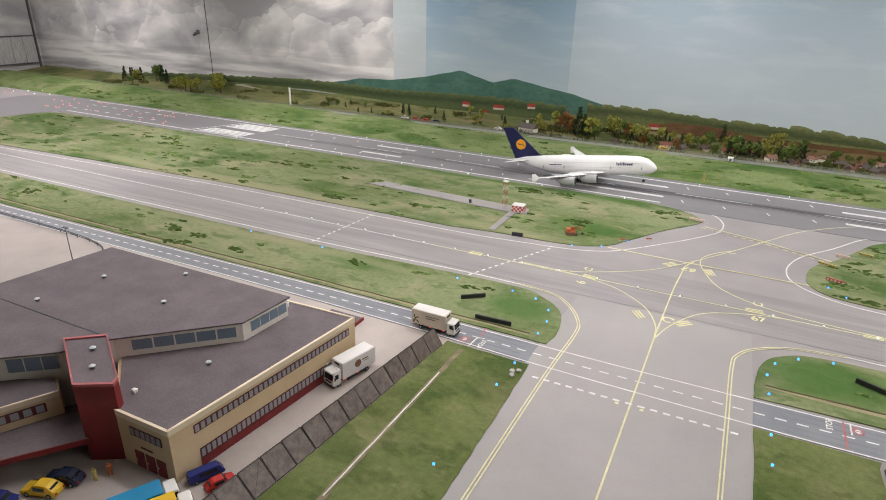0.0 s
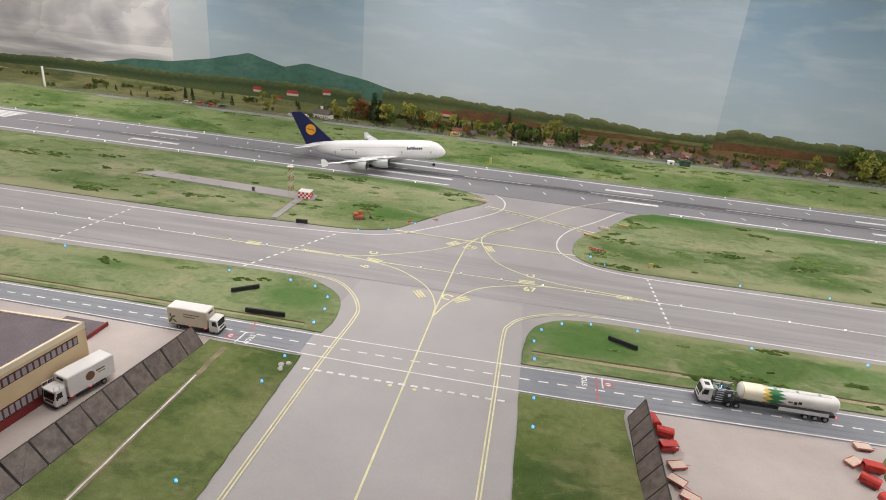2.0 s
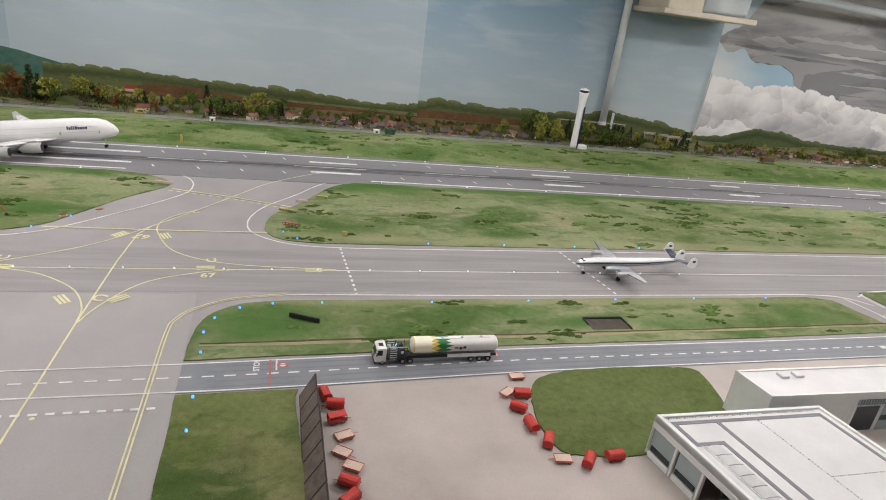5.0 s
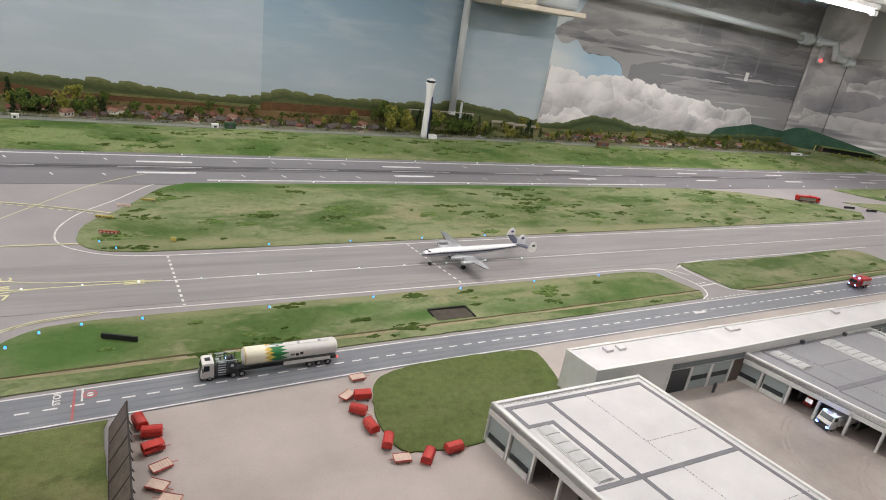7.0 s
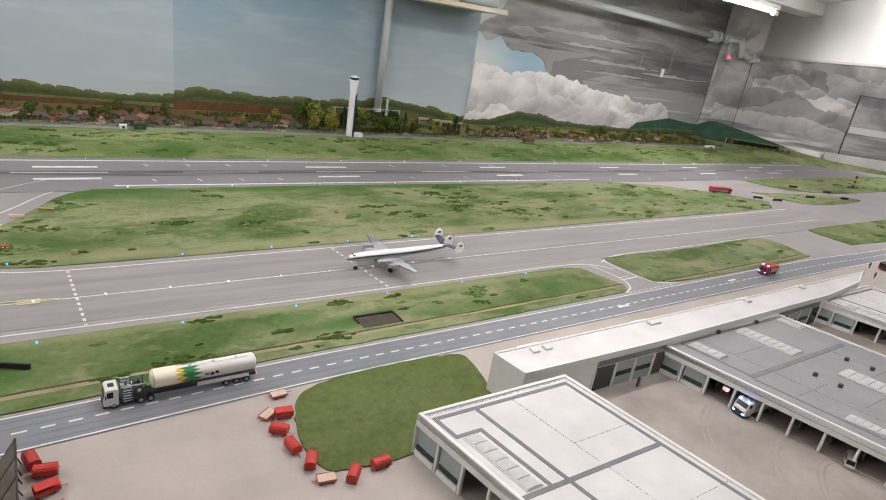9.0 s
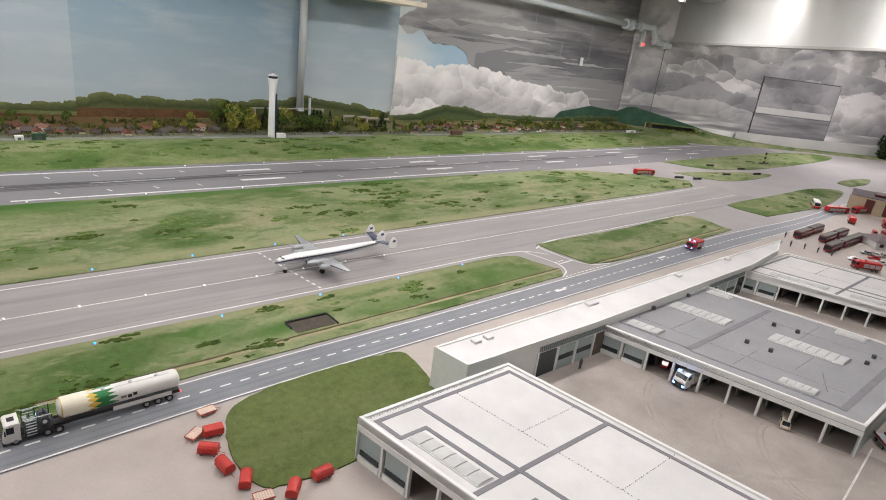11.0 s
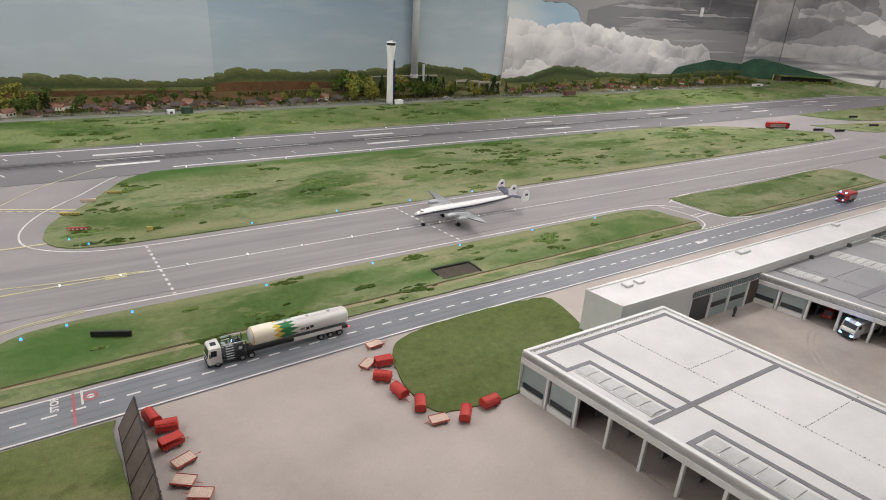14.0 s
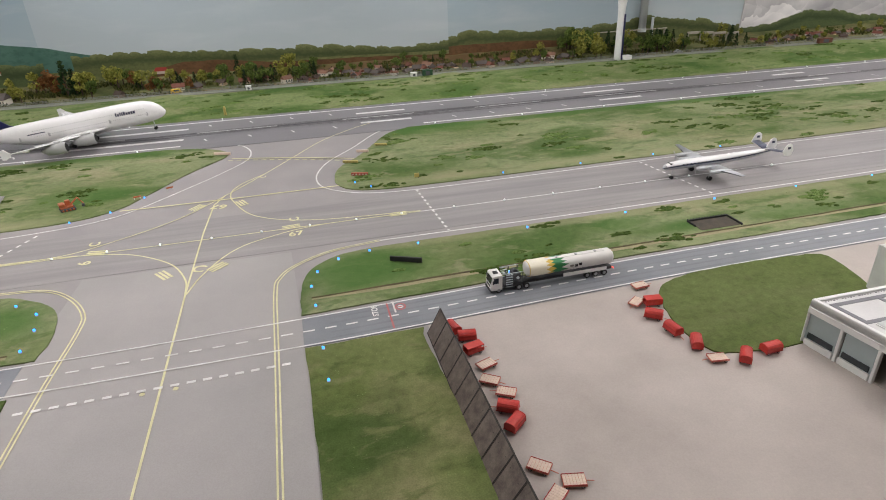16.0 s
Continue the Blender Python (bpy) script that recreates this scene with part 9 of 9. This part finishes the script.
for key, pts in GRASS.items():
    xs, ys = [p[0] for p in pts], [p[1] for p in pts]
    x0, x1, y0, y1 = min(xs) + 0.03, max(xs) - 0.03, min(ys) + 0.025, max(ys) - 0.025
    area = abs(sum(a[0] * b[1] - b[0] * a[1] for a, b in zip(pts, pts[1:] + pts[:1]))) / 2
    keep = lambda x, y, p=pts: not (1.28 < x < 1.43 and 1.865 < y < 1.95) and inside(x, y, p) and inside(x + 0.012, y, p) and inside(x - 0.012, y, p) and inside(x, y + 0.01, p) and inside(x, y - 0.01, p)
    for i in range(int(area * (125 if key in "abcd" else 0 if key in "ef" else 45))):
        cx, cy = rnd.uniform(x0, x1), rnd.uniform(y0, y1)
        if noise.noise((cx * 3.0, cy * 6.0, 0.5)) < 0.0 and rnd.random() < 0.85:
            continue
        w = rnd.choice((0.007, 0.012, 0.018, 0.028, 0.04, 0.055))
        patch(cx, cy, w, w * rnd.uniform(0.32, 0.55), lambda y: 0.0026, keep, dark if rnd.random() < 0.62 else mids)
    for i in range(int(area * 900)):
        x, y = rnd.uniform(x0, x1), rnd.uniform(y0, y1)
        if inside(x, y, pts):
            light.append((x, y, 0.0026, rnd.uniform(0.0008, 0.0018)))
for i in range(330):
    w = rnd.choice((0.015, 0.03, 0.05))
    patch(rnd.uniform(-4.5, 5.5), rnd.uniform(3.50, 3.79), w, w * 0.35, lambda y: lerp(BANK, y) - 0.001, lambda x, y: 3.47 < y < 3.82, dark if rnd.random() < 0.55 else mids, 0.005)
mounds("dark_grass_tufts", dark, M["flock_dark"], "patches of dark green tufts on the turf", 1)
mounds("green_grass_tufts", mids, M["flock_mid"], "patches of mid green tufts on the turf", 2)
blades("light_grass_tufts", light, M["blade_light"], "scattered light green fibres on the turf", 3)

# ---- trees along the fence ----
LEAF = {"green": island_mat("green_leaves", C(56, 74, 32), C(110, 126, 62)), "olive": island_mat("olive_leaves", C(96, 102, 42), C(164, 160, 78)), "rust": island_mat("rust_leaves", C(92, 62, 36), C(138, 96, 58)), "pine": island_mat("pine_needles", C(26, 44, 26), C(58, 76, 44))}
M["bark"] = worn("tree_bark", C(66, 52, 40), C(88, 72, 56), 90, 600, 0.95, 0.4, 0.2)


def leaves(centres, n, size, rnd):
    """Loose leaf clumps round some centres: x, y, z, radius."""
    vs, fs = [], []
    for i in range(n):
        cx, cy, cz, r = centres[i % len(centres)]
        d = Vector((rnd.gauss(0, 1), rnd.gauss(0, 1), rnd.gauss(0, 0.8))).normalized() * r * rnd.uniform(0.55, 1.05)
        p = Vector((cx, cy, cz)) + d
        a, b = Vector((rnd.gauss(0, 1), rnd.gauss(0, 1), rnd.gauss(0, 1))).normalized(), Vector((rnd.gauss(0, 1), rnd.gauss(0, 1), rnd.gauss(0, 1)))
        b = a.cross(b).normalized()
        s = size * rnd.uniform(0.6, 1.3)
        k = len(vs)
        vs += [tuple(p - a * s), tuple(p + b * s * 0.7), tuple(p + a * s), tuple(p - b * s * 0.7)]
        fs.append((k, k + 1, k + 2, k + 3))
    return vs, fs


def tree(kind, leaf, h, seed, label):
    rnd = random.Random(seed)
    ob = thing("tree", label, "tree", "trees along the fence")
    bm = bmesh.new()
    if kind == "pine":
        rod(bm, (0, 0, -0.01), (0, 0, h * 0.95), h * 0.028, h * 0.006, seg=6)
        cs = []
        for i in range(9):
            t = i / 9
            for k in range(5):
                a = rnd.uniform(0, 6.283)
                r = h * 0.19 * (1 - t) * rnd.uniform(0.6, 1.1)
                cs.append((math.cos(a) * r, math.sin(a) * r, h * (0.16 + 0.84 * t) - r * 0.3, h * 0.05))
                rod(bm, (0, 0, h * (0.16 + 0.8 * t)), (math.cos(a) * r, math.sin(a) * r, h * (0.16 + 0.8 * t) - r * 0.3), h * 0.006, h * 0.003, seg=3)
        vs, fs = leaves(cs, 440, h * 0.040, rnd)
    else:
        rod(bm, (0, 0, -0.01), (0.01 * h, 0, h * 0.45), h * 0.04, h * 0.025, seg=6)
        cs = []
        for i in range(8):
            a, r = rnd.uniform(0, 6.283), h * rnd.uniform(0.06, 0.3)
            c = (math.cos(a) * r, math.sin(a) * r, h * rnd.uniform(0.38, 0.82), h * rnd.uniform(0.13, 0.22))
            cs.append(c)
            rod(bm, (0.01 * h, 0, h * 0.4), c[:3], h * 0.016, h * 0.006, seg=4)
        vs, fs = leaves(cs, 460, h * 0.058, rnd)
    part("trunk", bm, M["bark"], ob)
    me = bpy.data.meshes.new("crown")
    me.from_pydata(vs, [], fs)
    me.materials.append(LEAF[leaf])
    cr = new("crown", me)
    cr.parent = ob
    return ob


protos = []
for i, (kind, leaf, lab) in enumerate((("round", "green", "round green model tree"), ("round", "green", "dark green bushy model tree"), ("round", "olive", "yellow-green autumn model tree"), ("round", "olive", "olive bushy model tree"),
                                       ("round", "rust", "rust-brown autumn model tree"), ("pine", "pine", "dark slender conifer model tree"), ("pine", "pine", "dark green fir model tree"))):
    protos.append((kind, leaf, lab))
first = {}
rnd = random.Random(19)


def put_tree(i, x, y, h):
    i, var = i % 7, rnd.randrange(2)
    z = lerp([(3.7, 0.034), (3.86, 0.034), (4.05, 0.042), (4.23, 0.058)], y)
    if (i, var) not in first:
        first[(i, var)] = tree(*protos[i][:2], 0.1, i * 10 + var, protos[i][2])
        o = first[(i, var)]
    else:
        o = copy_thing(first[(i, var)], Matrix())
    o.matrix_world = pose(x, y, z, 0, 0, rnd.uniform(0, 360)) @ Matrix.Diagonal((h / 0.1, h / 0.1, h / 0.1, 1))


put_tree(5, -0.60, 3.98, 0.175)
put_tree(6, -0.57, 4.0, 0.13)
# (from x, to x, how many, kinds, low, high)
for x0, x1, n, kinds, lo, hi in ((-0.86, -0.36, 16, (2, 3, 0, 2, 4, 3), 0.05, 0.085), (-0.36, 0.1, 16, (0, 2, 4, 3, 5), 0.045, 0.075), (0.1, 0.55, 18, (0, 3, 5, 0, 2, 6), 0.045, 0.085), (0.55, 1.3, 13, (0, 5, 0, 1), 0.03, 0.06), (1.3, 1.95, 9, (0, 1, 3), 0.025, 0.055),
                               (1.95, 2.14, 9, (1, 3, 1), 0.065, 0.11), (2.18, 2.6, 17, (1, 6, 5, 1, 3), 0.06, 0.10), (2.6, 3.1, 16, (1, 5, 6, 3), 0.035, 0.07), (3.1, 4.3, 24, (1, 3, 2, 0), 0.02, 0.045), (4.3, 5.8, 26, (1, 0, 3), 0.025, 0.05),
                               (-1.9, -0.9, 12, (5, 0, 2, 6), 0.025, 0.06), (-2.6, -1.9, 6, (2, 0, 5), 0.02, 0.045), (-3.86, -3.37, 11, (2, 3, 1, 2, 3), 0.06, 0.10), (-4.7, -4.05, 10, (5, 6, 3, 2, 0, 5), 0.06, 0.115)):
    n = int(n * 1.22)
    for i in range(n):
        put_tree(rnd.choice(kinds), x0 + (x1 - x0) * (i + rnd.random()) / n, rnd.uniform(3.90, 4.17), rnd.uniform(lo, hi) * 1.3)
# low dark shrubs right before the mural
spots = []
for i in range(22000):
    x = rnd.uniform(-4.8, 5.9)
    y = rnd.uniform(3.88, 4.2)
    z = lerp([(3.7, 0.034), (3.86, 0.034), (4.05, 0.042), (4.23, 0.058)], y)
    if noise.noise((x * 6, y * 9, 2.0)) > (0.3 if x < -0.9 else 0.06 if 0.4 < x < 1.95 or 3.1 < x < 4.6 else -0.05):
        spots.append((x, y, z, rnd.uniform(0.006, 0.018)))
M["shrub"] = island_mat("shrub_leaves", C(50, 60, 28), C(108, 108, 60))
blades("shrubs", spots, M["shrub"], "low dark shrubs and undergrowth along the backdrop", 6)

# ---- wire fence along the bank ----
M["fence_wire"] = paint("grey_wire", C(128, 130, 124), 0.6)
wf = thing("wire_fence", "low grey wire fence along the top of the bank", "fence")
bm = bmesh.new()
for z in (0.044, 0.050, 0.056):
    rod(bm, (-4.8, 3.845, z), (5.7, 3.845, z), 0.0007, seg=4)
part("wire", bm, M["fence_wire"], wf)
vs, fs = [], []
for i in range(1740):
    x, r = -4.8 + 0.006 * i, 0.0007
    k = len(vs)
    vs += [(x - r, 3.845, 0.030), (x + r, 3.845, 0.030), (x + r, 3.845, 0.057), (x - r, 3.845, 0.057)]
    fs.append((k, k + 1, k + 2, k + 3))
me = bpy.data.meshes.new("mesh_wire")
me.from_pydata(vs, [], fs)
me.materials.append(M["fence_wire"])
mw = new("mesh_wire", me)
mw.parent = wf
mw["kind"] = "stuff"
post_mesh = None
for i in range(150):
    x = -4.8 + 0.07 * i
    if post_mesh is None:
        p = part("post", Rod((0, 0, 0.028), (0, 0, 0.06), 0.0011, seg=4), M["fence_wire"], wf)
        post_mesh = p.data
    else:
        p = new("post", post_mesh)
        p.parent = wf
    p.location = (x, 3.845, 0)
M["track"] = worn("old_grey_track", C(112, 114, 104), C(136, 137, 128), 14, 200, 0.9, 0.2, 0.15, True)
tagged(part("service_track", Slab([(-4.8, 3.812), (5.8, 3.812), (5.8, 3.872), (-4.8, 3.872)], 0.030, 0.0385), M["track"]), "narrow grey track along the fence", "track", kind="structure")

# ---- houses ----
WALLS = [paint("house_wall_a", C(224, 218, 204), 0.7), paint("house_wall_b", C(206, 184, 158), 0.7), paint("house_wall_c", C(112, 86, 66), 0.7)]
ROOFS = [paint("roof_tiles_a", C(112, 68, 54), 0.7), paint("roof_tiles_b", C(70, 56, 48), 0.7), paint("roof_tiles_c", C(84, 76, 72), 0.7), paint("roof_tiles_d", C(132, 98, 80), 0.7)]


def house(w, d, h, wall, roof, label):
    ob = thing("house", label, "house", "village houses")
    part("wall", Box(-w / 2, w / 2, -d / 2, d / 2, 0, h), WALLS[wall], ob)
    bm = bmesh.new()
    o = 0.0025
    loft(bm, [[(x, -d / 2 - o, h - 0.001), (x, d / 2 + o, h - 0.001), (x, 0, h + d * 0.42)] for x in (-w / 2 - o, w / 2 + o)])
    r = part("roof", bm, ROOFS[roof], ob)
    part("chimney", Box(w * 0.2, w * 0.2 + 0.003, -0.002, 0.002, h + d * 0.25, h + d * 0.42 + 0.004), ROOFS[1], r)
    n = max(2, int(w / 0.011))
    for i in range(n):
        x = -w / 2 + (i + 0.5) * w / n
        wn = part("window", Box(x - 0.002, x + 0.002, -d / 2 - 0.0008, -d / 2, h * 0.4, h * 0.78), M["dark_glass"], ob)
        part("sill", Box(x - 0.0026, x + 0.0026, -d / 2 - 0.0014, -d / 2, h * 0.34, h * 0.39), M["trim_white"], wn)
    return ob


kinds = [(0.042, 0.03, 0.014, 0, 0), (0.036, 0.026, 0.013, 1, 1), (0.05, 0.032, 0.014, 2, 2), (0.034, 0.026, 0.016, 0, 3), (0.045, 0.03, 0.012, 1, 0), (0.03, 0.024, 0.012, 2, 1)]
labels = ["pale village house with reddish tile roof", "tan village house with brown roof", "brown village house with grey roof", "pale village house with pink roof", "tan village house with reddish roof", "small brown shed with brown roof"]
made = {}
for x0, x1, n in ((0.45, 1.3, 32), (1.3, 2.0, 20), (3.15, 4.4, 30), (4.4, 5.2, 8), (-0.4, 0.45, 8)):
    for i in range(n):
        k = rnd.randrange(6)
        x, y = x0 + (x1 - x0) * (i + rnd.uniform(0.1, 0.9)) / n, rnd.uniform(3.90, 4.06)
        z = lerp([(3.7, 0.034), (3.86, 0.034), (4.05, 0.042), (4.23, 0.058)], y) - 0.003
        m = pose(x, y, z, 0, 0, rnd.choice((-75, -25, 10, 35, 80)) + rnd.uniform(-12, 12)) @ Matrix.Scale(rnd.uniform(0.8, 1.25), 4)
        if k not in made:
            made[k] = house(*kinds[k], labels[k])
            made[k].matrix_world = m
        else:
            copy_thing(made[k], m)
big = house(0.1, 0.06, 0.03, 0, 2, "timbered inn with steep grey roof by the fence")
big.matrix_world = pose(-0.885, 3.94, 0.034, 0, 0, -12)
st = thing("church_spire", "slim pale spire beside the inn roof", "spire", at=pose(-0.90, 3.96, 0.034))
part("shaft", Box(-0.006, 0.006, -0.006, 0.006, 0, 0.07), WALLS[0], st)
part("cap", Rod((0, 0, 0.07), (0, 0, 0.09), 0.008, 0.001, seg=4), ROOFS[2], st)
# parked cars by the track
first_car = None
for x, mat, lab in ((-0.11, "yellow_body", "small yellow van on the fence track"), (-1.55, "red_body", "small red car by the track"), (-1.62, "red_body", "small red car by the track"), (-1.70, "white_body", "small white car by the track"), (-1.48, "navy_body", "small dark car by the track"),
                    (-0.98, "white_body", "small white car parked near the inn"), (-1.06, "white_body", "small white car parked near the inn"), (2.55, "silver", "small silver car on the fence track"), (4.4, "white_body", "small white car on the far track")):
    car(pose(x, 3.876 if x > -0.5 else 3.90, 0.0388, 0, 0, rnd.choice((0, 180))), mat, lab, "van" if "van" in lab else "car", 0.05)
for x, w, mat, lab in ((1.09, 0.05, "sign_green", "small dark green container by the fence"), (1.02, 0.03, "trim_white", "small white switch box by the fence"), (3.48, 0.09, "brown_box", "brown wooden shed by the fence"), (0.22, 0.024, "trim_white", "small white hut by the fence"), (5.6, 0.12, "trim_white", "white container near the corner")):
    M.setdefault("sign_green", paint("dark_green_box", C(34, 74, 46), 0.5))
    M.setdefault("brown_box", paint("brown_wood_box", C(104, 66, 50), 0.7))
    o = thing("utility_box", lab, "box", "boxes by the fence", at=pose(x, 3.82, 0.0385))
    hb = 0.016 if mat == "trim_white" else 0.024
    part("body", Box(-w / 2, w / 2, -0.012, 0.012, 0, hb, 0.001), M[mat], o)
    part("lid", Box(-w / 2 - 0.001, w / 2 + 0.001, -0.013, 0.013, hb, hb + 0.003), M[mat], o)
    part("door_leaf", Box(-w * 0.2, w * 0.2, -0.0128, -0.012, 0.003, hb - 0.003), M["vent"], o)
# viaduct and rails behind the tower
M["pale_stone"] = worn("pale_stone", C(146, 138, 124), C(172, 164, 150), 60, 400, 0.8, 0.1, 0.1)
vd = thing("viaduct", "slim pale viaduct on piers behind the tower", "bridge")
part("deck", Box(2.17, 2.66, 4.17, 4.19, 0.131, 0.135, 0.001), M["pale_stone"], vd)
for x in (2.2, 2.4, 2.645):
    part("pier", Box(x, x + 0.01, 4.173, 4.187, 0.045, 0.130), M["pale_stone"], vd)
tr = thing("guard_wall", "long low pale parapet wall stepping down the slope", "wall")
for i in range(4):
    part("wall_section", Box(2.77 + i * 0.09, 2.858 + i * 0.09, 4.12, 4.13, 0.096 - 0.006 * i, 0.109 - 0.006 * i), M["pale_stone"], tr)
    part("wall_post", Box(2.77 + i * 0.09, 2.778 + i * 0.09, 4.12, 4.13, 0.04, 0.096 - 0.006 * i), M["pale_stone"], tr)
rp = thing("backdrop_rod", "thin pale rod leaning against the backdrop edge", "rod")
part("rod", Rod((3.19, 4.20, 0.05), (3.21, 4.21, 0.5), 0.006, 0.004, seg=8), M["wall_low"], rp)
sp = thing("grey_post", "short grey post beside the column", "post")
part("post", Rod((2.56, 4.18, 0.1), (2.56, 4.18, 0.2), 0.008, seg=8), M["pipe"], sp)
wp = thing("white_post", "slim white post on the far bank", "post", at=pose(-2.63, 3.9, 0.036))
part("post", Rod((0, 0, 0), (0, 0, 0.12), 0.006, seg=8), M["trim_white"], wp)
# tunnel mouth and slope in the east corner
bm = bmesh.new()
vs = []
for i in range(20):
    u = 0.1 * i
    back = lerp([(0.0, 0.045), (0.35, 0.045), (0.76, 0.046), (0.88, 0.088), (1.09, 0.054), (1.43, 0.02), (1.9, 0.008)], u)
    crest = lerp([(0.0, 0.047), (0.8, 0.047), (1.05, 0.05), (1.43, 0.016), (1.9, 0.006)], u)
    reach = lerp([(0.0, 0.50), (0.7, 0.52), (1.3, 0.35), (1.9, 0.2)], u)
    vs.append([bm.verts.new((*(EA + ED * u + EN * (o * reach + 0.003))[:], max(0.0005, z) + 0.006 * noise.noise((u * 4, o * 2, 0)) * (o > 0 and z > 0.012))) for o, z in ((0.0, back), (0.3, (back + crest) / 2), (0.55, crest), (0.8, crest * 0.5), (1.0, 0.001))])
for a, b in zip(vs, vs[1:]):
    for j in range(4):
        bm.faces.new((a[j], b[j], b[j + 1], a[j + 1]))
tagged(part("embankment", bm, M["turf"], smooth=True), "green slope in the east corner", "bank", kind="structure")
tm = thing("tunnel_mouth", "low dark tunnel mouth under a thin green-covered roof", "tunnel")
p = lambda u, o: tuple(EA + ED * u + EN * o)


def wedge(u0, u1, o0, o1, low, high0, high1):
    """A block along the east wall whose top falls from high0 to high1."""
    return loft(bmesh.new(), [[(*p(u, o0), low), (*p(u, o1), low), (*p(u, o1), h), (*p(u, o0), h)] for u, h in ((u0, high0), (u1, high1))])


# Solid black block: the tunnel's inner darkness is put into its colour.
part("opening_black_block", wedge(0.35, 0.80, 0.01, 0.05, 0.03, 0.090, 0.082), M["black"], tm)
part("roof", wedge(0.33, 0.86, 0.004, 0.085, 0.086, 0.096, 0.088), M["bank"], tm, "thin green-covered tunnel roof")
part("side_wall", wedge(0.335, 0.35, 0.01, 0.08, 0.03, 0.089, 0.088), M["earth"], tm)
for cs, n, leaf, lab in (([(*p(0.40 + 0.045 * i, 0.16 + 0.02 * (i % 3)), 0.05, 0.014 + 0.004 * (i % 2)) for i in range(9)], 520, "olive", "dry straw-coloured bushes before the tunnel mouth"),
                         ([(*p(0.66 + 0.04 * i, 0.12 + 0.02 * (i % 3)), 0.054, 0.018) for i in range(6)], 420, "green", "low green bushes beside the tunnel mouth")):
    vs, fs = leaves(cs, n, 0.006, rnd)
    me = bpy.data.meshes.new("bushes")
    me.from_pydata(vs, [], fs)
    me.materials.append(LEAF[leaf])
    tagged(new("bushes", me), lab, "bush", kind="stuff")
yp = thing("marker_post", "short yellow and white post beside the tunnel", "post", at=pose(*p(0.29, 0.05), 0.045))
part("post", Rod((0, 0, 0), (0.006, 0, 0.05), 0.005, seg=8), M["sign_yellow"], yp)
# grass along the foot of the east wall, with dark woods at its end
strip = [p(1.0, 0.02), p(1.0, 0.34), p(2.0, 0.26), p(3.4, 0.30), p(4.2, 0.5), p(4.2, 0.02)]
tagged(part("grass", Slab(strip[::-1], 0.0, 0.0042), M["turf"]), "green turf strip along the foot of the backdrop wall", "grass", "turf areas", "structure")
cs = []
for i in range(150):
    q = p(rnd.uniform(2.92, 4.25), rnd.uniform(0.05, 0.36))
    cs.append((q[0], q[1], rnd.uniform(0.03, 0.22), rnd.uniform(0.03, 0.06)))
vs, fs = leaves(cs, 5200, 0.016, rnd)
me = bpy.data.meshes.new("dark_wood")
me.from_pydata(vs, [], fs)
me.materials.append(LEAF["pine"])
tagged(new("dark_wood", me), "dense dark green wood at the end of the backdrop", "wood", kind="stuff")
for i in range(8):
    q = p(2.95 + 0.16 * i, rnd.uniform(0.1, 0.3))
    ob = copy_thing(first[(6, 0)] if (6, 0) in first else first[(6, 1)], pose(q[0], q[1], 0.003, 0, 0, rnd.uniform(0, 360)) @ Matrix.Diagonal((2.0, 2.0, rnd.uniform(1.6, 2.2), 1)))
    tagged(ob, "dark conifer standing out of the dense wood", "tree", "dark trees by the wall")
